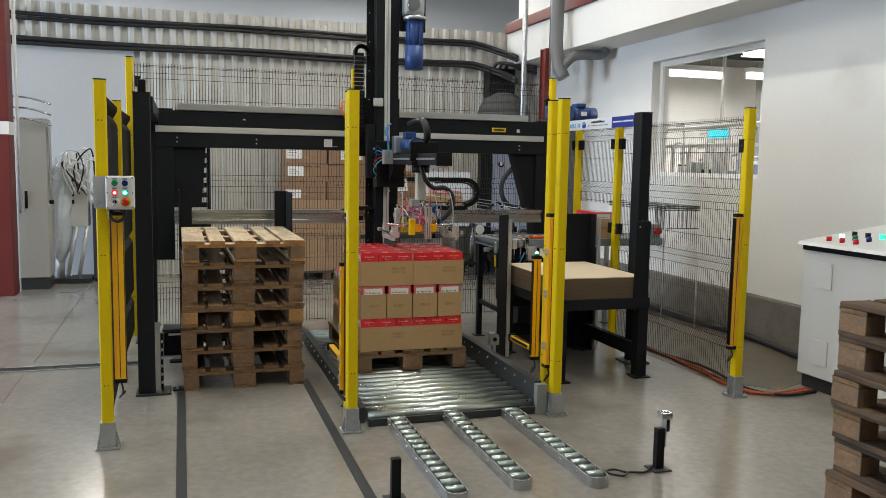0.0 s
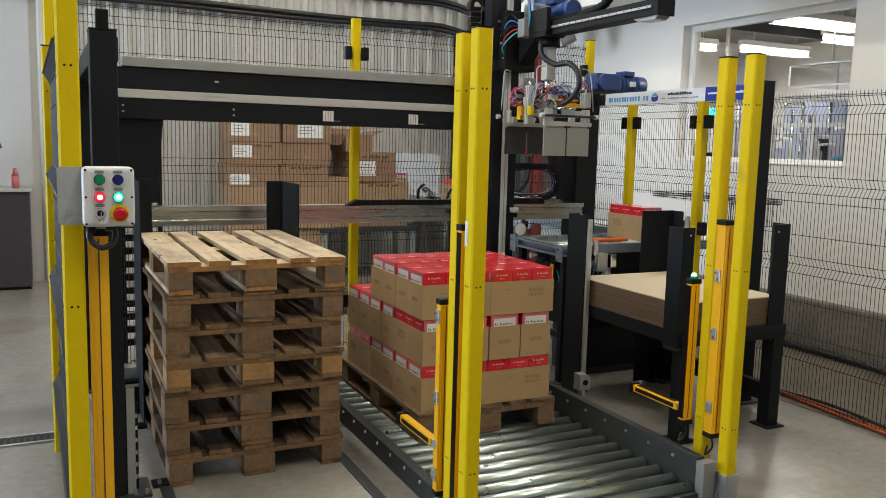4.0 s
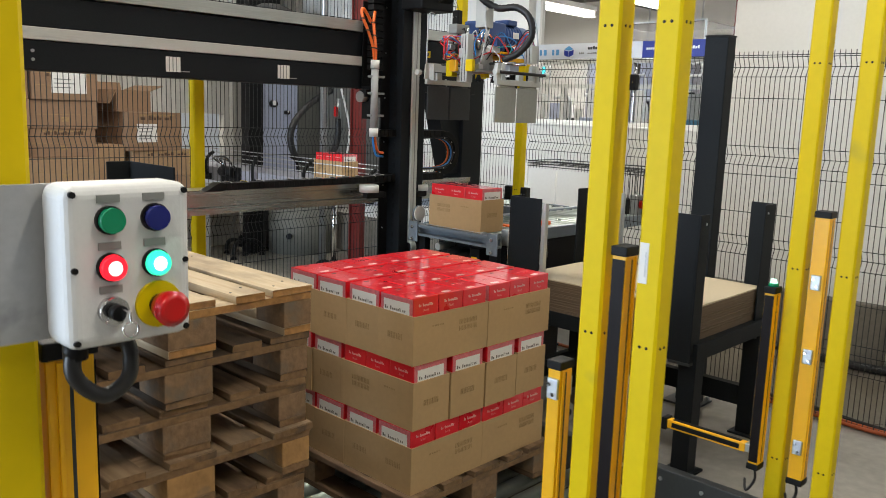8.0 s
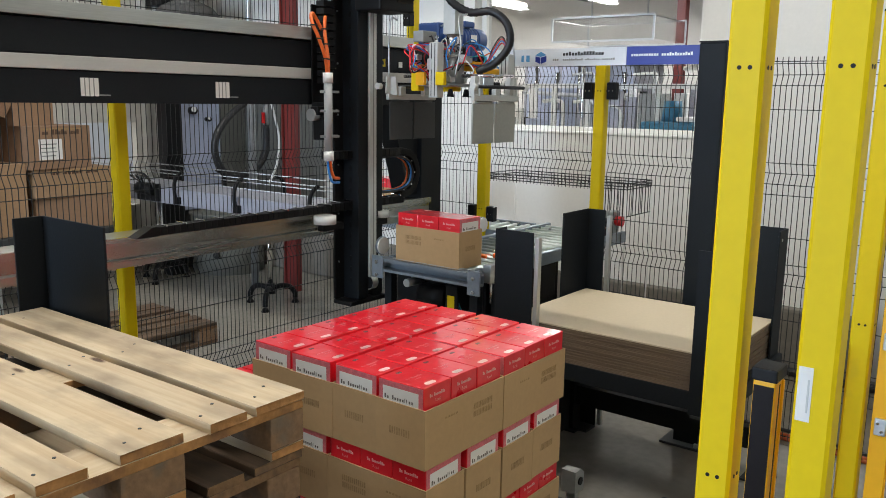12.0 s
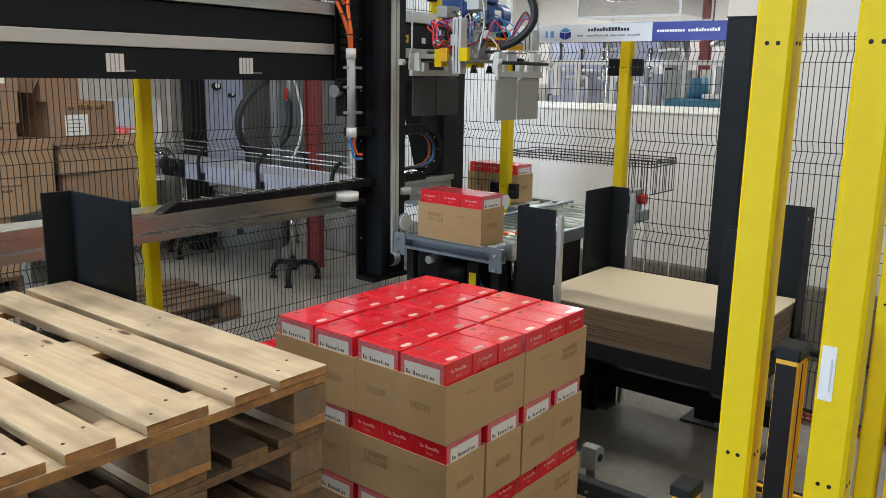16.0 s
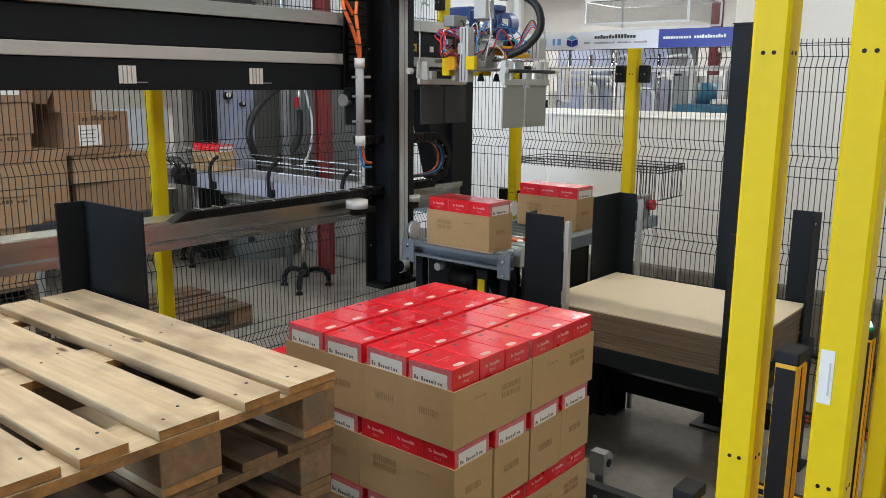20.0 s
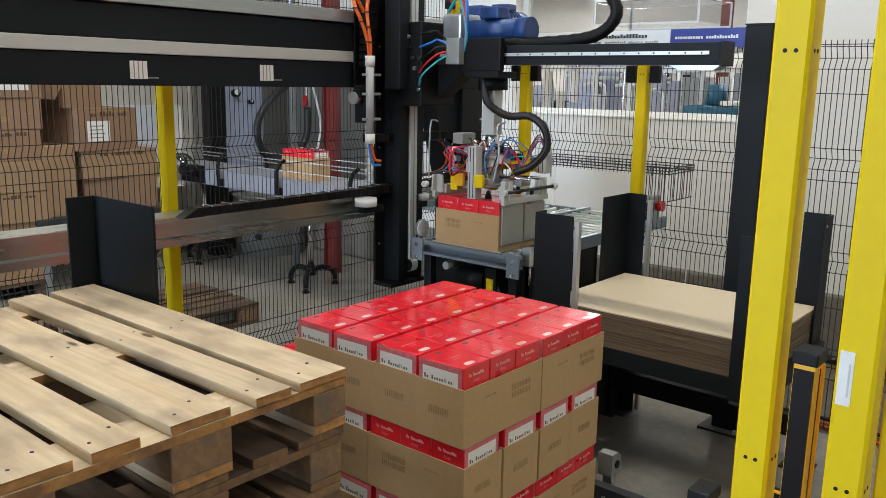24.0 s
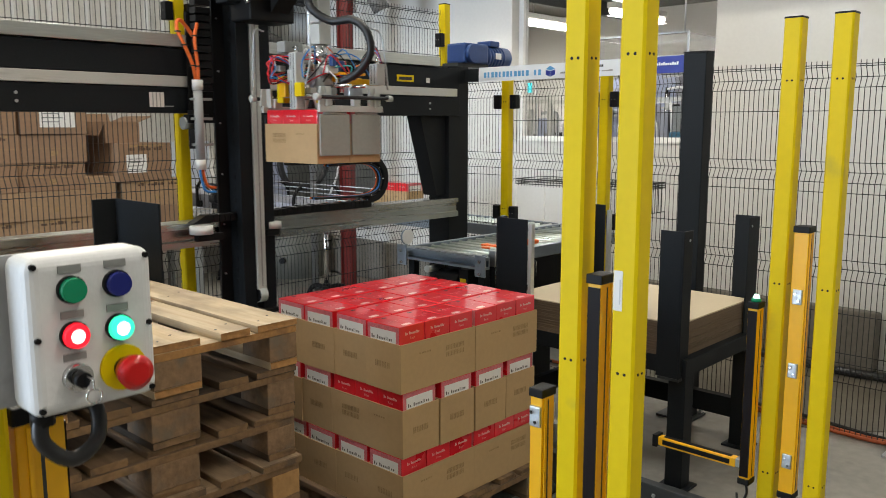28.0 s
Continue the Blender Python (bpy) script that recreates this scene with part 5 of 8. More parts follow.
def carton(x, y, z, turn, label="brown card tray holding three red wine boxes", group="cartons"):
    t = thing("carton", (0, 0, 0), label, "carton", group)
    tray = again("tray", CM["tray"], t, (0, 0, 0))
    tagged(again("stamp", CM["stamp"], tray, (0, 0, 0)), kind="stuff")
    tagged(again("stamp", CM["end_stamp"], tray, (0, 0, 0)), kind="stuff")
    for i in (-1, 0, 1):
        w = again("wine_box", CM["wine_box"], t, (i * BL, 0, 0), 0.0, "glossy red wine box")
        tagged(again("side_print", CM["print"], w, (i * BL, 0, 0)), kind="stuff")
        again("handle_flap", CM["flap"], w, (i * BL, 0, 0))
        again("finger_hole", CM["hole"], w, (i * BL, 0, 0))
        tagged(again("top_print", CM["top_print"], w, (i * BL, 0, 0)), kind="stuff")
        tagged(again("wine_name", CM["name"], w, (i * BL, 0, 0)), kind="stuff")
        if i:
            for k in ("border", "label", "label_print"):
                o = again({"border": "label_border", "label": "end_label"}.get(k, k), CM[k], w, (i * BL, 0, 0))
                if k == "label_print":
                    tagged(o, kind="stuff")
                if i < 0:
                    o.matrix_basis = Matrix.Rotation(math.pi, 4, "Z")
        w.rotation_euler = (SLACK.uniform(-0.012, 0.012), SLACK.uniform(-0.004, 0.004), SLACK.uniform(-0.006, 0.006))
    t.matrix_basis = pose(x, y, z, 0, 0, turn)
    return t


LX, LY, LZ = 1.542, 5.452, RZ + 0.144
pallet("used", 1.92, 6.03, RZ, "used wooden pallet under the cartons on the rollers", "")
rng = random.Random(11)


def jig():
    return rng.uniform(-0.003, 0.003), rng.uniform(-0.003, 0.003), rng.uniform(-0.5, 0.5)


for layer in range(3):
    z = LZ + layer * (CH + 0.001)
    if layer == 1:
        spots = [(0.09 + 0.189 * c, 0.189, 90) for c in range(4)] + [(0.189 + 0.378 * c, 0.378 + 0.09 + 0.18 * r, 0) for c in range(2) for r in range(4)]
    else:
        spots = [(0.189 + 0.378 * c, 0.09 + 0.18 * r, 0) for c in range(2) for r in range(4)]
        if layer == 0:
            spots += [(0.09 + 0.189 * c, 0.72 + 0.189, 90) for c in range(4)]
    for sx, sy, turn in spots:
        dx, dy, dt = jig()
        carton(LX + sx + dx, LY + sy + dy, z, turn + dt, "brown card tray of three red wine boxes stacked on the pallet", "cartons on the pallet")

# ---------------------------------------------------------------- card sheet table
tb = thing("sheet_table", (3.2, 5.55, 0), "anthracite steel table for the card sheets", "table")
TZ = 0.60
part("top_frame", box(bm_new(), 2.87, 3.62, 5.085, 6.14, TZ - 0.08, TZ - 0.005, 0.004), ANTHRACITE, tb)
for x, y in ((2.92, 5.13), (3.575, 5.13), (2.91, 6.10), (3.565, 6.10)):
    part("leg", box(bm_new(), x - 0.04, x + 0.04, y - 0.04, y + 0.04, 0.01, TZ - 0.081, 0.004), ANTHRACITE, tb)
    part("foot", box(bm_new(), x - 0.065, x + 0.065, y - 0.065, y + 0.065, 0, 0.01), ANTHRACITE, tb)
part("stretcher", box(bm_new(), 3.55, 3.60, 5.171, 6.059, 0.14, 0.24, 0.003), ANTHRACITE, tb)
part("stretcher", box(bm_new(), 2.951, 3.524, 6.08, 6.12, 0.14, 0.24, 0.003), ANTHRACITE, tb)
st = thing("card_sheets", (3.2, 5.55, TZ), "thick stack of beige card slip sheets on the table", "card sheets")
for i in range(26):
    dx, dy = rng.uniform(-0.003, 0.003), rng.uniform(-0.003, 0.003)
    z = TZ - 0.004 + i * 0.0059
    part("sheet", box(bm_new(), 2.875 + dx, 3.588 + dx, 5.122 + dy, 6.05 + dy, z, z + 0.0056), SHEETEDGE_SHADED if i < 25 else SHEET, st)
guide(2.82, 6.10, 1, -1, 1.14, 0.08, 0.19, "anthracite folded corner plate beside the card sheets", "sheet guides")
guide(3.645, 6.09, -1, -1, 1.15, 0.26, 0.10, "anthracite folded corner plate beside the card sheets", "sheet guides")
guide(3.615, 5.105, -1, 1, 1.155, 0.12, 0.12, "anthracite folded corner plate beside the card sheets", "sheet guides", 0.50)
guide(2.845, 5.105, 1, 1, 1.15, 0.08, 0.11, "anthracite folded corner plate beside the card sheets", "sheet guides", 0.50)
for x, y in ((2.824, 5.895), (3.655, 5.98)):
    t = thing("alu_strip", (x, y, 0.0), "slim aluminium edge strip on the corner plate", "strip", "edge strips")
    part("strip", box(bm_new(), x - 0.002, x + 0.024, y - 0.012, y + 0.008, 0.012, 1.12, 0.002), ALU, t)

# ---------------------------------------------------------------- infeed and back conveyors
IZ = 0.915
cv = thing("infeed_conveyor", (3.4, 6.52, 0), "blue-grey steel infeed roller conveyor on black legs", "conveyor")
IY0, IY1 = 6.28, 6.76
for y0, y1 in ((IY0 - 0.035, IY0 - 0.005), (IY1 + 0.005, IY1 + 0.035)):
    part("side_frame", box(bm_new(), 2.915, 4.45, y0, y1, IZ - 0.06, IZ + 0.004, 0.004), CONVGREY, cv)
part("end_channel", prism(bm_new(), [(2.855, IZ - 0.066), (2.915, IZ - 0.066), (2.915, IZ - 0.002), (2.855, IZ - 0.002), (2.855, IZ - 0.018), (2.905, IZ - 0.018), (2.905, IZ - 0.054), (2.855, IZ - 0.054)], "y", IY0 - 0.06, IY1 + 0.06), CONVGREY, cv)
part("end_strip", box(bm_new(), 2.87, 2.90, IY0 + 0.03, IY1 - 0.03, IZ + 0.0, IZ + 0.008, 0.002), GALV, cv)
mesh_in = finish("roller", rod(bm_new(), (0, -0.23, 0), (0, 0.23, 0), 0.013, 12), ROLLER, (0, 0, 0))
for i in range(19):
    again("roller", mesh_in, cv, (2.955 + i * 0.078, 6.52, IZ - 0.0135))
# black sheet added as the shade in the gaps between the rollers
part("under_pan", box(bm_new(), 2.945, 3.94, IY0 + 0.0, IY1 - 0.0, IZ - 0.058, IZ - 0.051), BLACK, cv)
for y in (IY0 - 0.05, IY1 + 0.05):
    part("corner_plate", box(bm_new(), 2.845, 2.854, y - 0.035, y + 0.035, IZ - 0.10, IZ + 0.012, 0.003), CONVGREY, cv)
    part("bolt", rod(bm_new(), (2.837, y, IZ - 0.02), (2.845, y, IZ - 0.02), 0.009, 8), CHROME, cv)
    part("bolt", rod(bm_new(), (2.837, y, IZ - 0.085), (2.845, y, IZ - 0.085), 0.009, 8), CHROME, cv)
for x in (2.915, 3.78):
    for y in (IY0 - 0.02, IY1 + 0.02):
        part("leg", box(bm_new(), x - 0.022, x + 0.022, y - 0.022, y + 0.022, 0.01, IZ - 0.067, 0.003), ANTHRACITE, cv)
        part("foot", box(bm_new(), x - 0.045, x + 0.045, y - 0.04, y + 0.04, 0, 0.01), FRAME_DARK, cv)
part("stretcher", box(bm_new(), 2.90, 2.93, IY0, IY1, 0.30, 0.34, 0.003), ANTHRACITE, cv)
part("drive_motor", rod(bm_new(), (2.975, 6.46, IZ - 0.17), (2.975, 6.62, IZ - 0.17), 0.055, 16), BLACK, cv, "black drive motor")
part("switch_box", box(bm_new(), 2.915, 3.015, 6.37, 6.44, IZ - 0.25, IZ - 0.09, 0.006), BLACK, cv)
part("warning_label", box(bm_new(), 2.912, 2.9145, 6.385, 6.425, IZ - 0.24, IZ - 0.14), YELLOW, cv, "yellow warning label")
part("air_cylinder", rod(bm_new(), (2.915, 6.68, IZ - 0.12), (3.04, 6.68, IZ - 0.12), 0.02, 12), ALU, cv)
for x, y, z in ((2.93, IY1 + 0.10, IZ + 0.045), (3.80, IY1 + 0.10, IZ + 0.055)):
    rf = part("reflector", rod(bm_new(), (x, y - 0.012, z), (x, y - 0.02, z), 0.042, 24), WHITEPLASTIC, cv, "round white reflector")
    part("backing", rod(bm_new(), (x, y - 0.012, z), (x, y - 0.002, z), 0.045, 20), CONVGREY, rf)
    part("stay", box(bm_new(), x - 0.012, x + 0.012, y - 0.0019, y + 0.01, IZ - 0.06, z, 0.002), GALV, rf)
for k in range(4):
    y = IY0 - 0.055
    part("guide_block", box(bm_new(), 2.93 + k * 0.055, 2.97 + k * 0.055, y - 0.03, y + 0.015, IZ - 0.055 - 0.012 * (k % 2), IZ + 0.03 - 0.016 * (k % 3), 0.005), (GALV, ALU, MACHINE_GREY, CHROME)[k], cv)
    part("guide_pin", rod(bm_new(), (2.95 + k * 0.055, y - 0.02, IZ - 0.15), (2.95 + k * 0.055, y - 0.02, IZ - 0.06), 0.007, 8), CHROME, cv)
part("orange_pad", box(bm_new(), 3.20, 3.46, IY0 + 0.03, IY0 + 0.09, IZ + 0.004, IZ + 0.028, 0.008), ORANGE, cv, "orange rubber pad")
for x, y1 in ((3.17, 6.50), (3.248, 6.57)):
    part("orange_pad", box(bm_new(), x, x + 0.048, 6.44, y1, IZ - 0.03, IZ - 0.001, 0.006), ORANGE, cv, "orange rubber pad")
part("air_valve", box(bm_new(), 3.12, 3.20, IY0 - 0.10, IY0 - 0.041, IZ - 0.17, IZ - 0.05, 0.006), GALV, cv)
part("air_valve", box(bm_new(), 3.23, 3.28, IY0 - 0.09, IY0 - 0.041, IZ - 0.15, IZ - 0.06, 0.006), CHROME, cv)
part("side_box", box(bm_new(), 3.05, 3.62, IY0 - 0.03, IY0 - 0.008, IZ - 0.24, IZ - 0.063, 0.005), BLACK, cv, "black side cover")
part("drive_cabinet", box(bm_new(), 3.05, 3.74, IY0 + 0.02, IY1 - 0.03, 0.34, IZ - 0.07, 0.008), BLACK, cv, "black drive cabinet")
part("cabinet_stand", box(bm_new(), 3.12, 3.66, IY0 + 0.08, IY1 - 0.09, 0.0, 0.34, 0.004), FRAME_DARK, cv)
part("socket", box(bm_new(), 3.22, 3.27, IY0 - 0.045, IY0 - 0.031, IZ - 0.20, IZ - 0.15, 0.004), LABEL, cv)
for k in range(4):
    b = tube(bm_new(), [(3.1 + 0.03 * k, IY0 - 0.07, IZ - 0.10), (3.02 + 0.04 * k, IY0 - 0.10, IZ - 0.22), (2.95, IY0 - 0.02, IZ - 0.34 - 0.04 * k), (2.95, IY0 + 0.05, IZ - 0.30), (2.93, IY0 + 0.1, IZ - 0.16)], 0.006, 6)
    part("air_tube", b, (BLUECABLE, CABLE, CABLE, TEAL)[k], cv)

# the long conveyor that brings the cartons along x = 4.15 out of the next room
TCX = 4.15
cross = thing("transfer_conveyor", (TCX, 9.0, 0), "long blue-grey roller conveyor running in from behind the wall", "conveyor")
for s in (-1, 1):
    x = TCX + s * 0.20
    part("side_frame", box(bm_new(), x - 0.012, x + 0.012, 6.82, 8.33, IZ - 0.07, IZ + 0.004, 0.004), CONVGREY, cross)
    part("side_panel", box(bm_new(), x - 0.012, x + 0.012, 8.334, 12.4, IZ - 0.13, IZ + 0.004, 0.004), PALETRAY, cross, "pale side panel")
    for z, r in ((IZ + 0.065, 0.007), (IZ + 0.145, 0.007)):
        part("guide_rod", rod(bm_new(), (x - s * 0.035, 8.25, z), (x - s * 0.035, 12.3, z), 0.0045, 8), GALV, cross)
    for y in (8.4, 9.23, 10.0, 10.8):
        part("rod_stay", tube(bm_new(), [(x + s * 0.02, y, IZ - 0.09), (x + s * 0.05, y, IZ - 0.05), (x + s * 0.05, y, IZ + 0.06), (x + s * 0.015, y, IZ + 0.12), (x - s * 0.03, y, IZ + 0.145)], 0.016, 8, 4), BLACK, cross, "black rod bracket")
        part("stay_foot", box(bm_new(), min(x + s * 0.012, x + s * 0.05), max(x + s * 0.012, x + s * 0.05), y - 0.03, y + 0.03, IZ - 0.12, IZ - 0.06, 0.004), BLACK, cross)
mesh_cr = finish("roller", rod(bm_new(), (-0.185, 0, 0), (0.185, 0, 0), 0.02, 12), ROLLER, (0, 0, 0))
part("slider_bed", box(bm_new(), TCX - 0.186, TCX + 0.186, 8.34, 12.4, IZ - 0.012, IZ - 0.002, 0.002), PALETRAY, cross, "pale slider bed")
for i in range(19):
    again("roller", mesh_cr, cross, (TCX, 6.86 + i * 0.078, IZ - 0.021))
# same added black sheet, darkening the roller gaps here
part("under_pan", box(bm_new(), TCX - 0.18, TCX + 0.18, 6.84, 8.32, IZ - 0.065, IZ - 0.058), BLACK, cross)
for y in (7.05,):
    for s in (-1, 1):
        x = TCX + s * 0.19
        part("leg", box(bm_new(), x - 0.018, x + 0.018, y - 0.018, y + 0.018, 0.01, IZ - 0.071, 0.003), GALV, cross)
        part("foot", box(bm_new(), x - 0.04, x + 0.04, y - 0.04, y + 0.04, 0, 0.01, 0.002), FRAME_DARK, cross)
# round stands with three arched legs under the slider bed
for y in (9.25, 10.75):
    st = part("stand", rod(bm_new(), (4.25, y, 0.12), (4.25, y, IZ - 0.05), 0.024, 14), CHROME, cross, "bright round stand column")
    part("stand_head", box(bm_new(), TCX - 0.187, TCX + 0.187, y - 0.03, y + 0.03, IZ - 0.05, IZ - 0.013, 0.004), BLACK, cross)
    part("hub", rod(bm_new(), (4.25, y, 0.10), (4.25, y, 0.185), 0.042, 16, 0.034), BLACK, st)
    for a in (100, 218, 341):
        c, q = math.cos(radians(a)), math.sin(radians(a))
        part("leg", tube(bm_new(), [(4.25 + 0.03 * c, y + 0.03 * q, 0.145), (4.25 + 0.10 * c, y + 0.10 * q, 0.155), (4.25 + 0.17 * c, y + 0.17 * q, 0.135), (4.25 + 0.21 * c, y + 0.21 * q, 0.085), (4.25 + 0.215 * c, y + 0.215 * q, 0.04)], 0.022, 9, 6), BLACK, st, "arched black leg")
        part("foot", rod(bm_new(), (4.25 + 0.215 * c, y + 0.215 * q, 0), (4.25 + 0.215 * c, y + 0.215 * q, 0.035), 0.036, 14, 0.014), BLACK, st)
part("pull_motor", rod(bm_new(), (3.90, 10.30, IZ - 0.02), (3.90, 10.52, IZ - 0.02), 0.05, 14), BLACK, cross, "black drive motor")
part("motor_plate", box(bm_new(), 3.905, 3.937, 10.25, 10.56, IZ - 0.12, IZ + 0.03, 0.004), BLACK, cross)
for k in range(5):
    part("motor_cable", tube(bm_new(), [(3.90, 10.30, IZ), (3.84 - 0.02 * k, 10.22, IZ + 0.05 + 0.02 * k), (3.86, 10.40 + 0.05 * k, IZ + 0.10), (3.93, 10.5, IZ + 0.02)], 0.008, 6), (CABLE, GALV, CABLE, CHROME, CABLE)[k], cross)
part("push_button", rod(bm_new(), (4.42, 6.30, 0.98), (4.42, 6.26, 0.98), 0.03, 16), REDCAP, cross, "red stop button")
part("button_box", box(bm_new(), 4.37, 4.46, 6.30, 6.36, 0.90, 1.04, 0.006), MACHINE_GREY, cross)

CARTON_A = carton(3.9, 6.52, IZ, 90, "brown card tray of three red wine boxes on the infeed", "cartons on the conveyors")
CARTON_B = carton(4.15, 11.3, IZ, 90, "brown card tray of three red wine boxes on the conveyor", "cartons on the conveyors")
CARTON_C = carton(4.15, 12.05, IZ, 90, "brown card tray of three red wine boxes on the conveyor", "cartons on the conveyors")

# ---------------------------------------------------------------- palletising robot
PICK = IZ + CH + 0.002
robot = thing("palletising_robot", (3.07, 7.0, 0), "black gantry robot mast with cantilever arm and gripper head", "robot")
S = 3.07
# mast
part("mast", box(bm_new(), S - 0.144, S - 0.071, 7.01, 7.124, 0.655, 3.35, 0.005), ANTHRACITE, robot)
part("mast_flange", box(bm_new(), S - 0.21, S - 0.145, 7.112, 7.125, 0.655, 3.35, 0.003), BLACK, robot)
part("mast_rail", box(bm_new(), S - 0.07, S - 0.02, 6.998, 7.05, 0.76, 3.3, 0.004), ALUPAINT, robot, "grey aluminium guide rail")
part("rail_groove", box(bm_new(), S - 0.048, S - 0.042, 6.9965, 6.9985, 0.78, 3.28), MACHINE_GREY, robot)
part("mast_side", box(bm_new(), S - 0.019, S + 0.062, 7.03, 7.124, 0.655, 3.35, 0.004), ANTHRACITE, robot)
for i in range(44):
    z = 0.74 + i * 0.058
    part("slot", box(bm_new(), S - 0.1455, S - 0.1435, 7.058, 7.072, z, z + 0.026), BLACK, robot)
for i in range(10):
    z = 0.85 + i * 0.25
    part("bolt", rod(bm_new(), (S - 0.185, 7.107, z), (S - 0.185, 7.112, z), 0.005, 6), GALV, robot)
part("mast_foot", box(bm_new(), S - 0.21, S + 0.064, 7.0, 7.126, 0.632, 0.653, 0.004), BLACK, robot)
part("pulley", rod(bm_new(), (S - 0.07, 7.02, 0.735), (S - 0.02, 7.02, 0.735), 0.036, 18), BLACK, robot)
arc = [(7.02 - 0.04 * math.cos(a), 0.735 + 0.04 * math.sin(a)) for a in [1.2 - 2.9 * k / 12 for k in range(13)]]
inner = [(7.02 - 0.0365 * math.cos(a), 0.735 + 0.0365 * math.sin(a)) for a in [-1.7 + 2.9 * k / 12 for k in range(13)]]
part("belt_loop", prism(bm_new(), [(6.997, 0.80)] + arc + inner + [(7.002, 0.80)], "x", S - 0.066, S - 0.024), ALUPAINT, robot, "pale toothed belt round the pulley")
part("carriage_plate", box(bm_new(), S - 0.34, S + 0.10, 7.127, 7.137, 1.60, 2.12, 0.006), BLACK, robot)
part("grey_buffer", rod(bm_new(), (S - 0.41, 7.07, 1.60), (S - 0.365, 7.07, 1.60), 0.030, 16, 0.026), MACHINE_GREY, robot, "round grey end buffer")
part("buffer_bracket", box(bm_new(), S - 0.365, S - 0.34, 7.03, 7.10, 1.48, 1.66, 0.003), BLACK, robot)
lm = part("lift_motor", rod(bm_new(), (S + 0.175, 6.93, 2.36), (S + 0.175, 6.93, 2.56), 0.080, 20), BLUE, robot, "blue lift motor")
part("motor_body", rod(bm_new(), (S + 0.175, 6.93, 2.56), (S + 0.175, 6.93, 2.78), 0.072, 20), BLUE, lm)
for k in range(10):
    a = radians(36 * k)
    part("cooling_fin", box(bm_new(), S + 0.175 + 0.075 * math.cos(a) - 0.004, S + 0.175 + 0.075 * math.cos(a) + 0.004, 6.93 + 0.075 * math.sin(a) - 0.004, 6.93 + 0.075 * math.sin(a) + 0.004, 2.565, 2.775), BLUE, lm)
part("motor_flange", rod(bm_new(), (S + 0.175, 6.93, 2.781), (S + 0.175, 6.93, 2.81), 0.10, 20), GALV, robot)
part("gear_case", box(bm_new(), S + 0.07, S + 0.25, 6.86, 7.0, 2.812, 3.02, 0.03), GALV, robot, "bare metal gear case")
part("gear_shaft", rod(bm_new(), (S + 0.14, 6.82, 2.90), (S + 0.14, 6.86, 2.90), 0.055, 16), CHROME, robot)
part("motor_bracket", box(bm_new(), S + 0.066, S + 0.30, 7.02, 7.06, 2.70, 3.2, 0.004), BLACK, robot)
# cable duct and orange cables on the mast's west side
part("duct_tube", rod(bm_new(), (S - 0.37, 6.99, 1.42), (S - 0.37, 6.99, 1.76), 0.0205, 14), CONDUIT, robot, "grey conduit tube")
for z in (1.385, 1.752):
    part("tube_cuff", rod(bm_new(), (S - 0.37, 6.99, z), (S - 0.37, 6.99, z + 0.046), 0.0245, 14), WHITEPLASTIC, robot)
for z in (1.50, 1.62, 1.71):
    part("tube_clip", box(bm_new(), S - 0.395, S - 0.30, 6.985, 7.02, z - 0.006, z + 0.006, 0.002), MACHINE_GREY, robot)
for k in range(2):
    way = [(S - 0.376, 6.985, 1.77), (S - 0.395, 6.98, 1.86), (S - 0.43, 6.985, 1.95), (S - 0.452, 7.0, 2.01), (S - 0.445, 7.02, 2.05), (S - 0.415, 7.04, 2.066), (S - 0.38, 7.05, 2.04), (S - 0.345, 7.055, 2.0)]
    if k:
        way = [(S - 0.364, 6.995, 1.77), (S - 0.358, 7.0, 1.86), (S - 0.36, 7.01, 1.93), (S - 0.35, 7.03, 2.0), (S - 0.32, 7.055, 2.06)]
    part("orange_cable", tube(bm_new(), way, 0.0085, 8), ORANGE, robot)
    for q in range(1, 4):
        x, y, z = way[q]
        part("cable_tie", box(bm_new(), x - 0.011, x + 0.011, y - 0.011, y + 0.011, z - 0.003, z + 0.003), CABLE, robot)
    b = tube(bm_new(), [(S - 0.375 + 0.014 * k, 6.99, 1.40), (S - 0.372 + 0.016 * k, 6.99, 1.35), (S - 0.35 + 0.014 * k, 6.99, 1.285 + 0.02 * k), (S - 0.29, 7.0, 1.275 + 0.02 * k)], 0.0075 if k else 0.006, 8)
    part("orange_cable", b, ORANGE if k else BLUECABLE, robot)
part("proximity_bracket", box(bm_new(), S - 0.40, S - 0.29, 7.03, 7.08, 1.60, 1.64, 0.004), BLACK, robot)
part("white_roller", rod(bm_new(), (S - 0.36, 7.03, 1.075), (S - 0.36, 7.03, 1.115), 0.055, 20), WHITEPLASTIC, robot, "white guide roller")
part("roller_arm", box(bm_new(), S - 0.39, S - 0.25, 7.01, 7.05, 1.04, 1.074, 0.004), BLACK, robot)
part("white_roller", rod(bm_new(), (S + 0.06, 7.03, 1.065), (S + 0.06, 7.03, 1.10), 0.035, 20), WHITEPLASTIC, robot, "white guide roller")
part("roller_arm", box(bm_new(), S + 0.0, S + 0.08, 7.01, 7.05, 1.03, 1.064, 0.004), BLACK, robot)
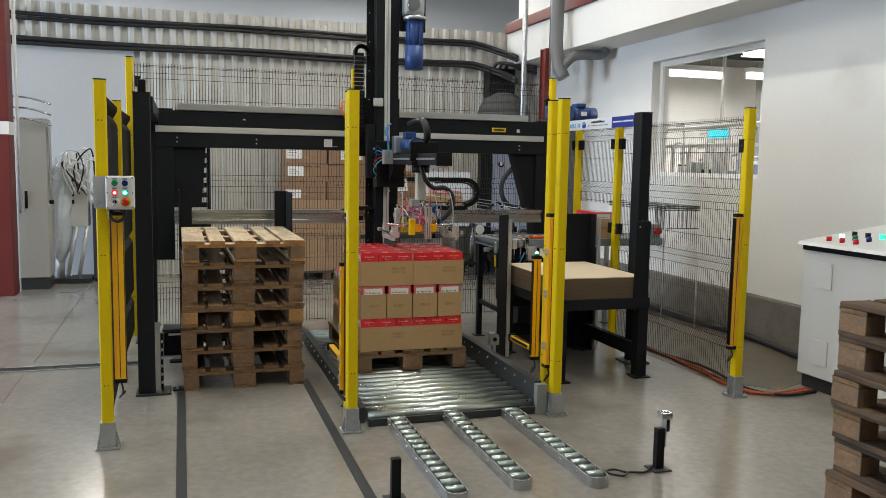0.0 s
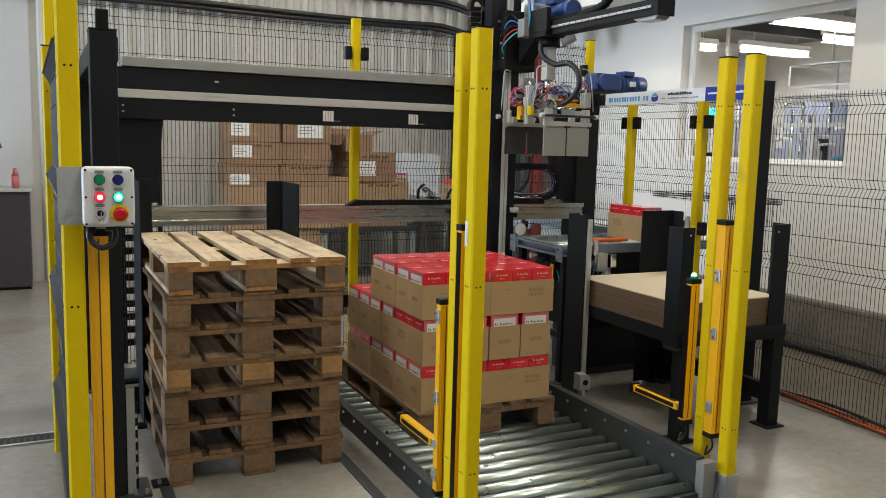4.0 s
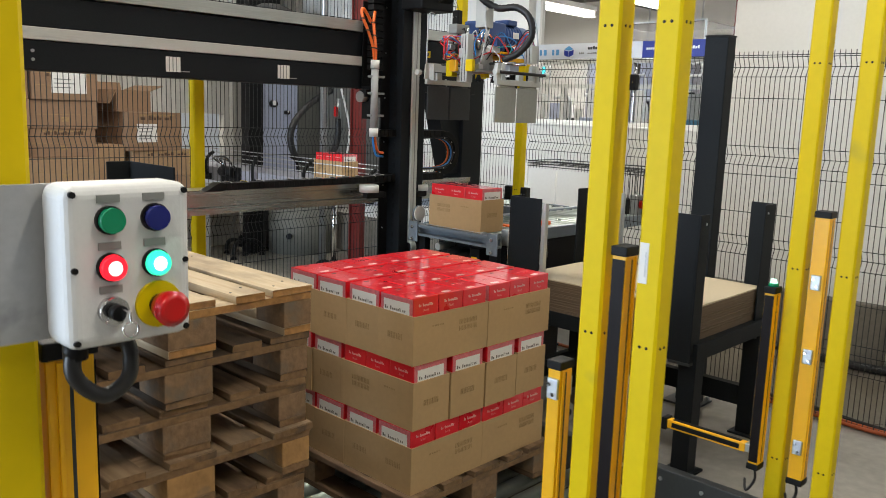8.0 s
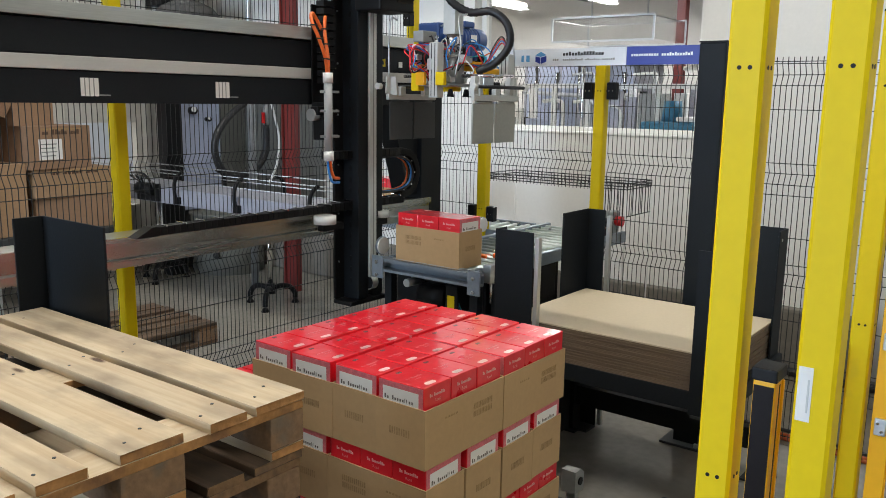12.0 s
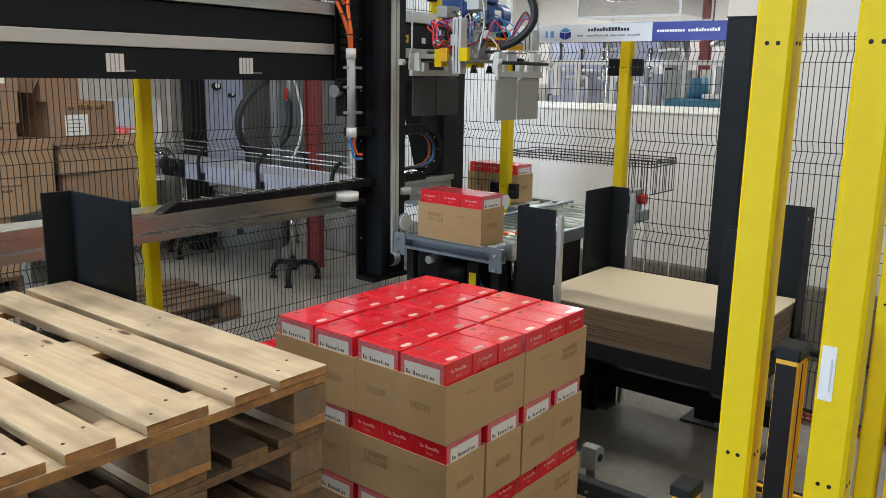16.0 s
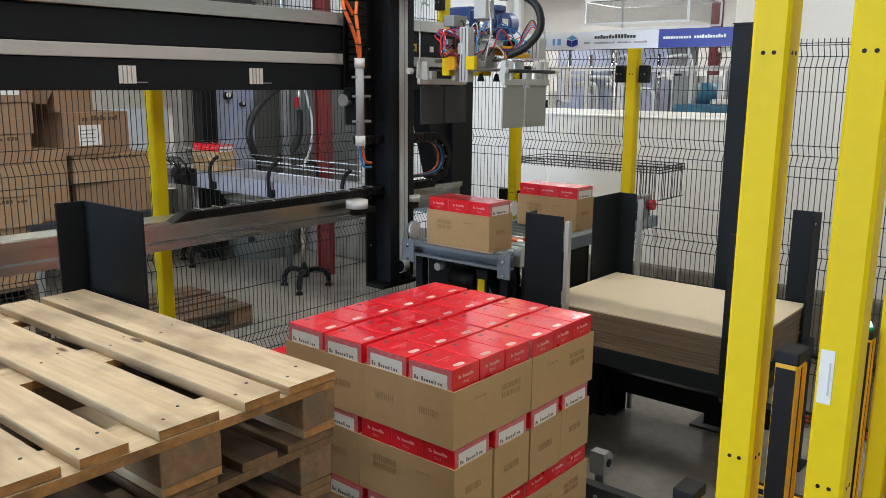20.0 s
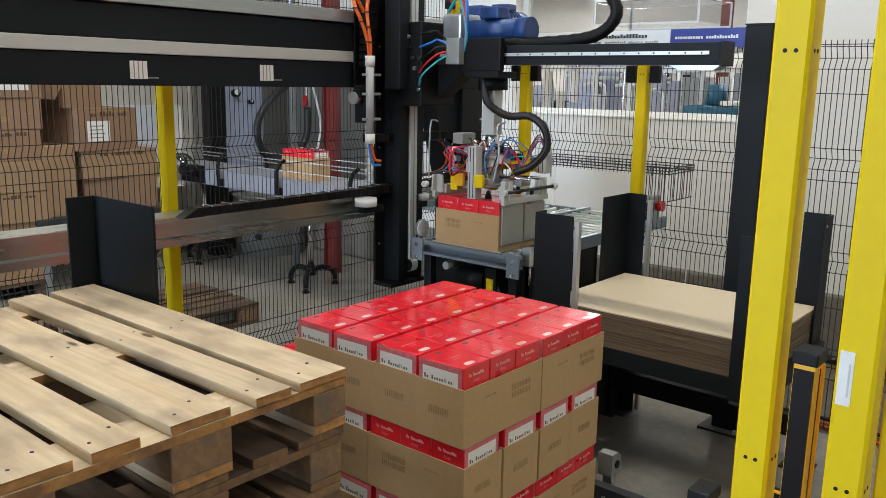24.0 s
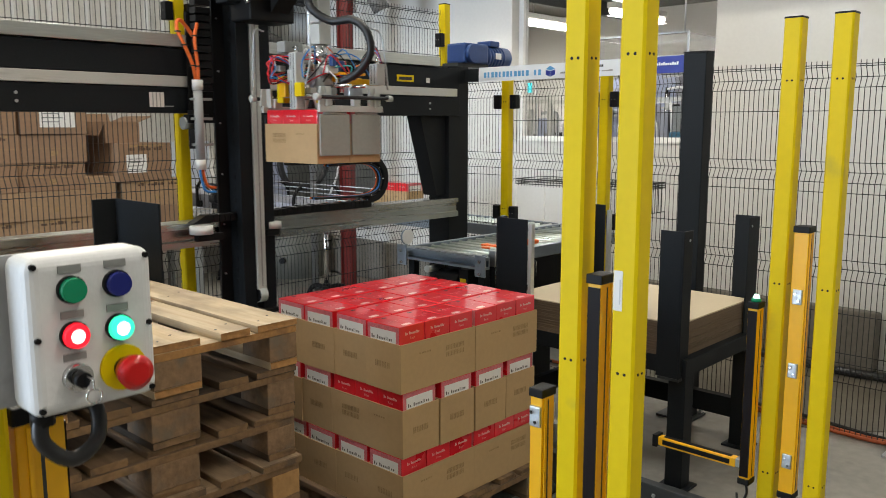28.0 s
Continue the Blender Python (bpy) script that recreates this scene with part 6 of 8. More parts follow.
# vertical cable chain behind the mast
b = bm_new()
for i in range(21):
    z = 1.75 + i * 0.036
    box(b, S - 0.325, S - 0.245, 7.06, 7.11, z, z + 0.027)
for i in range(9):
    a = math.pi * i / 8
    one = box(bm_new(), -0.015, 0.015, 7.06, 7.11, -0.02, 0.02)
    one.transform(Matrix.Translation((S - 0.285 + 0.025 - 0.055 * math.cos(a), 0, 2.50 + 0.055 * math.sin(a))) @ Matrix.Rotation(a, 4, "Y"))
    flat = bpy.data.meshes.new("link")
    one.to_mesh(flat)
    one.free()
    b.from_mesh(flat)
    bpy.data.meshes.remove(flat)
part("cable_chain", b, BLACK, robot, "black segmented cable chain")

# arm: slides up and down on the mast
HX = S - 0.02
ARM_DZ = 0.615
az = PICK + ARM_DZ
arm = part("arm", box(bm_new(), HX - 0.055, HX + 0.055, 5.41, 6.838, az, az + 0.085, 0.004), ANTHRACITE, robot, "black cantilever arm", at=(HX, 6.9, az))
part("arm_rail", box(bm_new(), HX - 0.064, HX - 0.056, 5.45, 6.80, az + 0.038, az + 0.052, 0.001), ALU, arm)
for i in range(20):
    part("rail_bolt", rod(bm_new(), (HX - 0.0655, 5.48 + i * 0.066, az + 0.045), (HX - 0.0635, 5.48 + i * 0.066, az + 0.045), 0.004, 6), BLACK, arm)
part("end_cap", box(bm_new(), HX - 0.058, HX + 0.058, 5.40, 5.409, az - 0.004, az + 0.089), BLACK, arm)
part("end_bracket", prism(bm_new(), [(5.41, az - 0.001), (5.62, az - 0.001), (5.58, az - 0.02), (5.44, az - 0.02)], "x", HX - 0.04, HX + 0.04), GALV, arm)
part("slide_block", box(bm_new(), HX - 0.15, HX + 0.10, 6.84, 7.008, az - 0.20, az + 0.20, 0.01), BLACK, arm)
part("slide_web", prism(bm_new(), [(6.82, az - 0.16), (6.82, az - 0.001), (6.62, az - 0.001)], "x", HX - 0.05, HX + 0.05), BLACK, arm)
mt = part("arm_motor", rod(bm_new(), (HX + 0.07, 6.70, az + 0.16), (HX + 0.07, 6.42, az + 0.16), 0.055, 18), BLUE, arm, "blue arm motor")
part("fan_cover", rod(bm_new(), (HX + 0.07, 6.42, az + 0.16), (HX + 0.07, 6.36, az + 0.16), 0.06, 18), BLUE, mt)
part("terminal_box", box(bm_new(), HX + 0.02, HX + 0.11, 6.52, 6.63, az + 0.215, az + 0.27, 0.008), BLUE, mt)
part("gear_head", box(bm_new(), HX - 0.03, HX + 0.13, 6.70, 6.815, az + 0.09, az + 0.24, 0.012), GALV, arm)
part("valve_block", box(bm_new(), HX - 0.14, HX - 0.06, 6.62, 6.70, az + 0.0, az + 0.12, 0.006), MACHINE_GREY, arm)
# small fittings on the slide block
for k in range(6):
    part("fitting", rod(bm_new(), (HX - 0.150, 6.85 + 0.014 * k, az - 0.12 + 0.05 * k), (HX - 0.166, 6.85 + 0.014 * k, az - 0.12 + 0.05 * k), 0.009, 8), (CHROME, BLACK, GALV)[k % 3], arm)
for k in range(5):
    part("air_tube", tube(bm_new(), [(HX - 0.145, 6.86, az - 0.10 + 0.06 * k), (HX - 0.19, 6.80 - 0.02 * k, az - 0.05 + 0.05 * k), (HX - 0.16, 6.72, az + 0.02 + 0.03 * k), (HX - 0.10, 6.66, az + 0.06)], 0.005, 6), (TEAL, REDCABLE, CABLE, BLUECABLE, CABLE)[k], arm)
part("slide_plate", box(bm_new(), HX - 0.22, HX - 0.151, 6.92, 7.02, az - 0.12, az + 0.34, 0.006), ANTHRACITE, arm)
part("block_strip", box(bm_new(), S - 0.165, S - 0.152, 6.972, 7.02, az + 0.341, az + 0.50, 0.002), BLACK, arm)
part("sensor_block", box(bm_new(), S - 0.17, S - 0.09, 6.96, 7.006, az + 0.50, az + 0.57, 0.004), STRIP, arm)
# upper cable chain lying along the arm, with its loop
b = bm_new()
pts = [(HX + 0.02, 6.55, az + 0.10), (HX + 0.02, 6.2, az + 0.10), (HX + 0.02, 5.98, az + 0.13), (HX + 0.02, 5.90, az + 0.22), (HX + 0.02, 5.98, az + 0.32), (HX + 0.02, 6.15, az + 0.34), (HX + 0.02, 6.4, az + 0.33)]
tube(b, pts, 0.026, 8, 8, 0.12)
part("cable_chain", b, BLACK, arm, "black cable chain loop")
for k in range(3):
    b = tube(bm_new(), [(HX - 0.10 + 0.02 * k, 6.72, az + 0.24 + 0.05 * k), (HX - 0.12, 6.64 - 0.02 * k, az + 0.30), (HX - 0.11, 6.60, az + 0.16), (HX - 0.10, 6.62, az + 0.06)], 0.008, 6)
    part("air_tube", b, (TEAL, REDCABLE, BLUECABLE)[k], arm)

# gripper head: slides along the arm, turns about its stem
HY, hz = 6.52, PICK
head = part("gripper_head", box(bm_new(), HX - 0.15, HX + 0.15, HY - 0.09, HY + 0.09, hz + 0.052, hz + 0.064, 0.003), MACHINE_GREY, robot, "gripper head with plates, cylinders and air tubes", at=(HX, HY, hz))
part("trolley", box(bm_new(), HX - 0.10, HX - 0.066, HY - 0.11, HY + 0.11, hz + ARM_DZ - 0.03, hz + ARM_DZ + 0.12, 0.006), BLACK, head)
part("trolley_plate", box(bm_new(), HX - 0.10, HX + 0.05, HY - 0.10, HY + 0.10, hz + ARM_DZ - 0.06, hz + ARM_DZ - 0.03, 0.004), BLACK, head)
part("turn_drive", rod(bm_new(), (HX, HY, hz + 0.50), (HX, HY, hz + 0.555), 0.07, 18), BLACK, head)
part("stem", box(bm_new(), HX - 0.034, HX + 0.034, HY - 0.034, HY + 0.034, hz + 0.29, hz + 0.50, 0.004), STRIP, head)
part("stem_joint", rod(bm_new(), (HX, HY, hz + 0.20), (HX, HY, hz + 0.29), 0.03, 14), CHROME, head)
part("hub", rod(bm_new(), (HX, HY, hz + 0.05), (HX, HY, hz + 0.20), 0.055, 16), GALV, head)
for x, y in ((-0.135, 0.10), (-0.01, -0.02), (0.10, 0.10)):
    part("yellow_block", box(bm_new(), HX + x - 0.022, HX + x + 0.022, HY + y - 0.022, HY + y + 0.022, hz + 0.03, hz + 0.15, 0.004), YELLOW, head, "yellow gripper block")
for y in (-0.06, 0.055):
    part("amber_block", box(bm_new(), HX - 0.178, HX - 0.156, HY + y - 0.024, HY + y + 0.024, hz + 0.055, hz + 0.115, 0.004), CURTAIN if y > 0 else YELLOW, head, "amber gripper block" if y > 0 else "yellow gripper block")
part("amber_plate", box(bm_new(), HX + 0.02, HX + 0.17, HY - 0.11, HY + 0.05, hz + 0.155, hz + 0.167, 0.002), CURTAIN, head, "amber mounting plate")
for x, y, z0, z1, w in ((-0.15, -0.02, 0.0, 0.245, 0.024), (0.17, -0.19, 0.11, 0.205, 0.026), (0.12, 0.15, 0.07, 0.22, 0.02)):
    cy = part("air_cylinder", box(bm_new(), HX + x - w, HX + x + w, HY + y - w, HY + y + w, hz + z0, hz + z1, 0.004), STRIP, head, "square aluminium air cylinder")
    for s in (-1, 1):
        part("groove", box(bm_new(), HX + x - w - 0.001, HX + x - w + 0.002, HY + y + s * w * 0.4 - 0.002, HY + y + s * w * 0.4 + 0.002, hz + z0 + 0.005, hz + z1 - 0.005), FRAME_DARK, cy)
    part("piston_rod", rod(bm_new(), (HX + x, HY + y, hz + z1), (HX + x, HY + y, hz + z1 + 0.03), 0.008, 8), CHROME, cy)
JAWS = []
# the far plates take a dark colour for the shade on them
for s, m in ((-1, GRIPGREY), (1, FRAME_DARK)):
    y = HY + s * 0.197
    jaw = bm_new()
    for x0 in (-0.172, 0.006):
        b = box(bm_new(), HX + x0, HX + x0 + 0.166, y - 0.004, y + 0.004, hz - 0.20, hz - 0.022, 0.002)
        rod(b, (HX + x0 + 0.02, y + s * 0.004, hz - 0.018), (HX + x0 + 0.146, y + s * 0.004, hz - 0.018), 0.006, 8)
        JAWS.append((s, part("grip_plate", b, m, head, "flat grip plate")))
        box(jaw, HX + x0 + 0.03, HX + x0 + 0.07, y - s * 0.03 - 0.012, y - s * 0.03 + 0.012, hz + 0.008, hz + 0.05, 0.004)
    box(jaw, HX - 0.18, HX + 0.18, min(y - s * 0.002, y + s * 0.016), max(y - s * 0.002, y + s * 0.016), hz - 0.012, hz + 0.016, 0.003)
    for x in (-0.15, 0.13):
        prism(jaw, [(y - 0.03, hz + 0.010), (y + 0.03, hz + 0.010), (y + 0.024, hz + 0.095), (y - 0.024, hz + 0.095)], "x", HX + x - 0.005, HX + x + 0.005)
        prism(jaw, [(HX + x - 0.035, hz + 0.017), (HX + x + 0.035, hz + 0.017), (HX + x + 0.028, hz + 0.095), (HX + x - 0.028, hz + 0.095)], "y", y + s * 0.010, y + s * 0.018)
        rod(jaw, (HX + x, y + s * 0.018, hz + 0.058), (HX + x, y + s * 0.028, hz + 0.058), 0.012, 12)
    for x in (-0.21, 0.20):
        rod(jaw, (HX + x - 0.012, y + s * 0.035, hz + 0.05), (HX + x + 0.012, y + s * 0.035, hz + 0.05), 0.015, 12)
    JAWS.append((s, part("jaw_carrier", jaw, STRIP, head, "bare aluminium jaw carrier")))
    JAWS.append((s, part("tie_rod", rod(bm_new(), (HX - 0.20, y + s * 0.035, hz + 0.05), (HX + 0.19, y + s * 0.035, hz + 0.05), 0.008, 8), CABLE, head)))
    for q in (-0.045, 0.045):
        part("guide_shaft", rod(bm_new(), (HX + q, HY + s * 0.09, hz + 0.10), (HX + q, y + s * 0.06, hz + 0.10), 0.008, 8), CHROME, head)
part("amber_arm", box(bm_new(), HX + 0.02, HX + 0.23, HY - 0.135, HY - 0.11, hz + 0.112, hz + 0.138, 0.003), CURTAIN, head, "amber carrier arm")
part("amber_arm", box(bm_new(), HX + 0.02, HX + 0.20, HY - 0.05, HY - 0.02, hz + 0.125, hz + 0.148, 0.003), CURTAIN, head, "amber carrier arm")
part("tie_block", box(bm_new(), HX + 0.03, HX + 0.11, HY - 0.16, HY - 0.12, hz + 0.052, hz + 0.10, 0.004), GALV, head)
part("tie_block", box(bm_new(), HX - 0.04, HX + 0.02, HY - 0.10, HY - 0.05, hz + 0.16, hz + 0.195, 0.004), STRIP, head)
for k in range(9):
    a0 = k * 0.7
    part("air_tube", tube(bm_new(), [(HX - 0.14, HY + 0.02 + 0.008 * k, hz + 0.10 + 0.008 * k), (HX - 0.21 - 0.006 * k, HY + 0.05 + 0.02 * math.sin(a0), hz + 0.13 + 0.02 * math.cos(a0)), (HX - 0.24 + 0.012 * (k % 4), HY + 0.06, hz + 0.19 + 0.015 * math.sin(a0 * 2)), (HX - 0.19, HY + 0.05 + 0.01 * k, hz + 0.235 - 0.01 * (k % 3)), (HX - 0.11, HY + 0.03, hz + 0.17 + 0.01 * k)], 0.0031, 6, 5), (REDCABLE, BLUECABLE, REDCABLE, WHITEPLASTIC, REDCABLE, CABLE)[k % 6], head)
for k in range(4):
    part("air_tube", tube(bm_new(), [(HX + 0.02, HY - 0.07, hz + 0.16), (HX + 0.07 + 0.01 * k, HY - 0.12, hz + 0.14 + 0.01 * k), (HX + 0.14, HY - 0.13, hz + 0.20 + 0.012 * k), (HX + 0.20, HY - 0.14, hz + 0.26 + 0.01 * k), (HX + 0.22, HY - 0.17, hz + 0.21)], 0.0031, 6, 5), (REDCABLE, BLUECABLE, REDCABLE, CABLE)[k], head)
for x, y in ((-0.09, 0.03), (0.05, 0.06)):
    part("manifold", box(bm_new(), HX + x - 0.045, HX + x + 0.045, HY + y - 0.03, HY + y + 0.03, hz + 0.20, hz + 0.235, 0.004), MACHINE_GREY, head)
part("valve_body", box(bm_new(), HX - 0.16, HX - 0.06, HY + 0.05, HY + 0.11, hz + 0.25, hz + 0.30, 0.005), MACHINE_GREY, head)
for k in range(5):
    part("coupling", rod(bm_new(), (HX - 0.06 + 0.03 * k, HY - 0.02 + 0.015 * (k % 2), hz + 0.17), (HX - 0.06 + 0.03 * k, HY - 0.02 + 0.015 * (k % 2), hz + 0.235), 0.008, 8), (CHROME, BLACK, WHITEPLASTIC)[k % 3], head)
for x in (-0.12, 0.0, 0.12):
    sc = part("suction_foot", rod(bm_new(), (HX + x, HY - 0.08, hz + 0.004), (HX + x, HY - 0.08, hz + 0.04), 0.018, 12, 0.008), BLACK, head)
for sx in (-0.235, 0.235):
    part("bent_rod", tube(bm_new(), [(HX + sx, HY - 0.19, hz + 0.09), (HX + sx * 0.9, HY - 0.20, hz + 0.22), (HX + sx * 0.85, HY - 0.18, hz + 0.34), (HX + sx * 0.6, HY - 0.18, hz + 0.36)], 0.0042, 7), GALV, head)
    part("bent_rod", tube(bm_new(), [(HX + sx, HY + 0.19, hz + 0.09), (HX + sx * 0.95, HY + 0.20, hz + 0.24), (HX + sx * 0.9, HY + 0.20, hz + 0.35), (HX + sx * 0.7, HY + 0.20, hz + 0.35)], 0.0042, 7), GALV, head)
rng = random.Random(23)
for k in range(26):
    a = (HX + rng.uniform(-0.2, 0.2), HY + rng.uniform(-0.14, 0.14), hz + rng.uniform(0.06, 0.16))
    c = (HX + rng.uniform(-0.2, 0.2), HY + rng.uniform(-0.14, 0.14), hz + rng.uniform(0.06, 0.22))
    mid = [((a[i] + c[i]) / 2 + rng.uniform(-0.07, 0.07)) for i in range(2)] + [hz + rng.uniform(0.14, 0.30)]
    part("air_tube", tube(bm_new(), [a, (a[0] + rng.uniform(-0.06, 0.06), a[1] + rng.uniform(-0.05, 0.05), a[2] + rng.uniform(0.03, 0.1)), mid, c], 0.0031, 6, 5), (REDCABLE, BLUECABLE, CABLE, REDCABLE, WHITEPLASTIC, ORANGE, CABLE, TEAL)[k % 8], head)
for k in range(20):
    x, y, z = HX + rng.uniform(-0.17, 0.17), HY + rng.uniform(-0.12, 0.12), hz + rng.uniform(0.06, 0.2)
    w = rng.uniform(0.008, 0.022)
    part("fitting", box(bm_new(), x - w, x + w, y - w, y + w, z, z + rng.uniform(0.02, 0.06), 0.003), rng.choice([ALU, BLACK, GALV, BLUE]), head)
b = tube(bm_new(), [(HX - 0.05, HY + 0.02, hz + 0.57), (HX - 0.07, HY - 0.02, hz + 0.45), (HX - 0.02, HY - 0.10, hz + 0.385), (HX + 0.02, HY - 0.20, hz + 0.385), (HX + 0.04, HY - 0.27, hz + 0.33), (HX + 0.05, HY - 0.28, hz + 0.24), (HX + 0.03, HY - 0.22, hz + 0.16), (HX, HY - 0.14, hz + 0.12)], 0.017, 10, 9, 0.14)
part("corrugated_hose", b, CABLE, head, "black corrugated hose")

# cable chain on the trough: a lying run, and the fold that follows the mast at half its way
def link_mesh(w, h):
    b = box(bm_new(), -0.0145, 0.0145, -w, w, 0, h, 0.003)
    return finish("link", b, BLACK, (0, 0, 0))


run = thing("trough_run", (1.8, 7.10, 1.13), "flat black cable chain lying along the steel trough", "cable chain")
lk = link_mesh(0.028, 0.036)
for i in range(34):
    again("link", lk, run, (1.8 + i * 0.031, 7.08, 1.122))
part("end_bracket", prism(bm_new(), [(1.70, 1.121), (1.80, 1.121), (1.80, 1.16), (1.775, 1.16)], "y", 7.05, 7.11), BLACK, run)
pin = finish("cross_pin", rod(bm_new(), (0, -0.032, 0), (0, 0.032, 0), 0.004, 6), CHROME, (0, 0, 0))
for i in range(11):
    again("cross_pin", pin, run, (1.84 + i * 0.093, 7.08, 1.161))
chain = thing("trough_chain", (3.1, 7.10, 1.13), "black segmented cable chain folded over on the trough", "cable chain")
lk = link_mesh(0.034, 0.040)
cx, cz, cr = 3.33, 1.272, 0.115
for i in range(19):
    again("link", lk, chain, (cx - 0.016 - i * 0.031, 7.082, 1.123))
    if i % 3 == 1:
        again("cross_pin", pin, chain, (cx - i * 0.031, 7.082, 1.166))
for i in range(18):
    again("link", lk, chain, (cx - 0.016 - i * 0.031, 7.082, cz + cr - 0.006))
for i in range(13):
    a = -math.pi / 2 + math.pi * i / 12
    b = box(bm_new(), -0.019, 0.019, -0.034, 0.034, -0.018, 0.018, 0.003)
    b.transform(Matrix.Translation((cx + cr * math.cos(a), 7.082, cz + cr * math.sin(a) + 0.012)) @ Matrix.Rotation(-a - math.pi / 2, 4, "Y"))
    part("link", b, BLACK, chain)
    if i % 3 == 0:
        part("cross_pin", rod(bm_new(), (cx + (cr - 0.024) * math.cos(a), 7.05, cz + 0.012 + (cr - 0.024) * math.sin(a)), (cx + (cr - 0.024) * math.cos(a), 7.115, cz + 0.012 + (cr - 0.024) * math.sin(a)), 0.005, 6), CHROME, chain)
for k in range(4):
    q = cr - 0.024
    part("cable", tube(bm_new(), [(cx - 0.3, 7.06 + 0.014 * k, cz + q + 0.008), (cx, 7.06 + 0.014 * k, cz + q + 0.008), (cx + q * 0.96, 7.06 + 0.014 * k, cz + 0.012), (cx, 7.06 + 0.014 * k, cz - q + 0.016), (cx - 0.4, 7.06 + 0.014 * k, cz - q + 0.016)], 0.006, 6), (CABLE, BLUECABLE, CABLE, ORANGE)[k], chain)

# ---------------------------------------------------------------- things behind the fence
def crate(x, y, z, sx, sy, sz, turn, label, m=None, tape=True, open_top=False, tag=False):
    t = thing("cardboard_box", (x, y, z), label, "box", "cardboard boxes behind the fence")
    if open_top:
        b = bm_new()
        w = 0.006
        box(b, x - sx / 2, x + sx / 2, y - sy / 2, y - sy / 2 + w, z, z + sz)
        box(b, x - sx / 2, x + sx / 2, y + sy / 2 - w, y + sy / 2, z, z + sz)
        box(b, x - sx / 2, x - sx / 2 + w, y - sy / 2 + w, y + sy / 2 - w, z, z + sz)
        box(b, x + sx / 2 - w, x + sx / 2, y - sy / 2 + w, y + sy / 2 - w, z, z + sz)
        box(b, x - sx / 2 + w, x + sx / 2 - w, y - sy / 2 + w, y + sy / 2 - w, z, z + 0.006)
        part("carcass", b, m or CARD_OLD, t)
        part("flap", prism(bm_new(), [(x - sx / 2, z + sz), (x - sx / 2 - 0.07, z + sz - 0.12), (x - sx / 2 - 0.066, z + sz - 0.124), (x - sx / 2 + 0.004, z + sz - 0.008)], "y", y - sy / 2, y + sy / 2), m or CARD_OLD, t)
        part("flap", prism(bm_new(), [(x + sx / 2, z + sz), (x + sx / 2 + 0.13, z + sz + 0.05), (x + sx / 2 + 0.132, z + sz + 0.044), (x + sx / 2, z + sz - 0.006)], "y", y - sy / 2, y + sy / 2), m or CARD_OLD, t)
        part("flap", prism(bm_new(), [(y + sy / 2, z + sz), (y + sy / 2 + 0.03, z + sz + 0.07), (y + sy / 2 + 0.036, z + sz + 0.068), (y + sy / 2 + 0.006, z + sz - 0.002)], "x", x - sx / 2, x + sx / 2), m or CARD_OLD, t)
    else:
        part("carcass", box(bm_new(), x - sx / 2, x + sx / 2, y - sy / 2, y + sy / 2, z, z + sz, 0.006), m or CARD_OLD, t)
        if tape:
            part("seam", box(bm_new(), x - sx / 2 + 0.02, x + sx / 2 - 0.02, y - sy / 2 - 0.001, y - sy / 2, z + sz * 0.5 - 0.002, z + sz * 0.5 + 0.002), FADEINK, t)
            part("marking", box(bm_new(), x - 0.03, x + 0.03, y - sy / 2 - 0.0015, y - sy / 2 - 0.0005, z + sz * 0.25, z + sz * 0.42), FADEINK, t)
    if tag:
        part("print_line", box(bm_new(), x - sx * 0.3, x + sx * 0.36, y - sy / 2 - 0.0024, y - sy / 2 - 0.0006, z + sz * 0.90, z + sz * 0.945), FADEINK, t)
        r = random.Random(int(x * 1000))
        b = bm_new()
        for k in range(12):
            u = x - sx * 0.28 + k * sx * 0.05
            if k not in (2, 8):
                box(b, u, u + sx * 0.036, y - sy / 2 - 0.0028, y - sy / 2 - 0.0006, z + sz * 0.80, z + sz * (0.87 + 0.05 * (r.random() < 0.4)))
        part("box_print", b, CARD_INK, t, "row of dark brown marks", kind="stuff")
    if tag is True:
        lb = part("paper_label", box(bm_new(), x - 0.19, x + 0.01, y - sy / 2 - 0.0036, y - sy / 2 - 0.003, z + sz * 0.22, z + sz * 0.70), LABEL, t, "white paper label")
        for k in range(4):
            part("label_line", box(bm_new(), x - 0.17, x - 0.05 + 0.012 * (k % 2), y - sy / 2 - 0.0042, y - sy / 2 - 0.0037, z + sz * (0.30 + 0.09 * k), z + sz * (0.30 + 0.09 * k) + 0.008), MACHINE_GREY, lb)
    t.matrix_basis = pose(x, y, z, 0, 0, turn)
    return t


t = thing("box_bench", (3.17, 10.75, 0), "low dark roller bench that carries the cardboard boxes", "bench")
part("top", box(bm_new(), 2.60, 3.78, 10.46, 11.10, 0.545, 0.597, 0.01), FRAME_DARK, t)
for x in (2.66, 3.72):
    for y in (10.51, 11.05):
        part("leg", box(bm_new(), x - 0.025, x + 0.025, y - 0.025, y + 0.025, 0, 0.545), MACHINE_GREY, t)
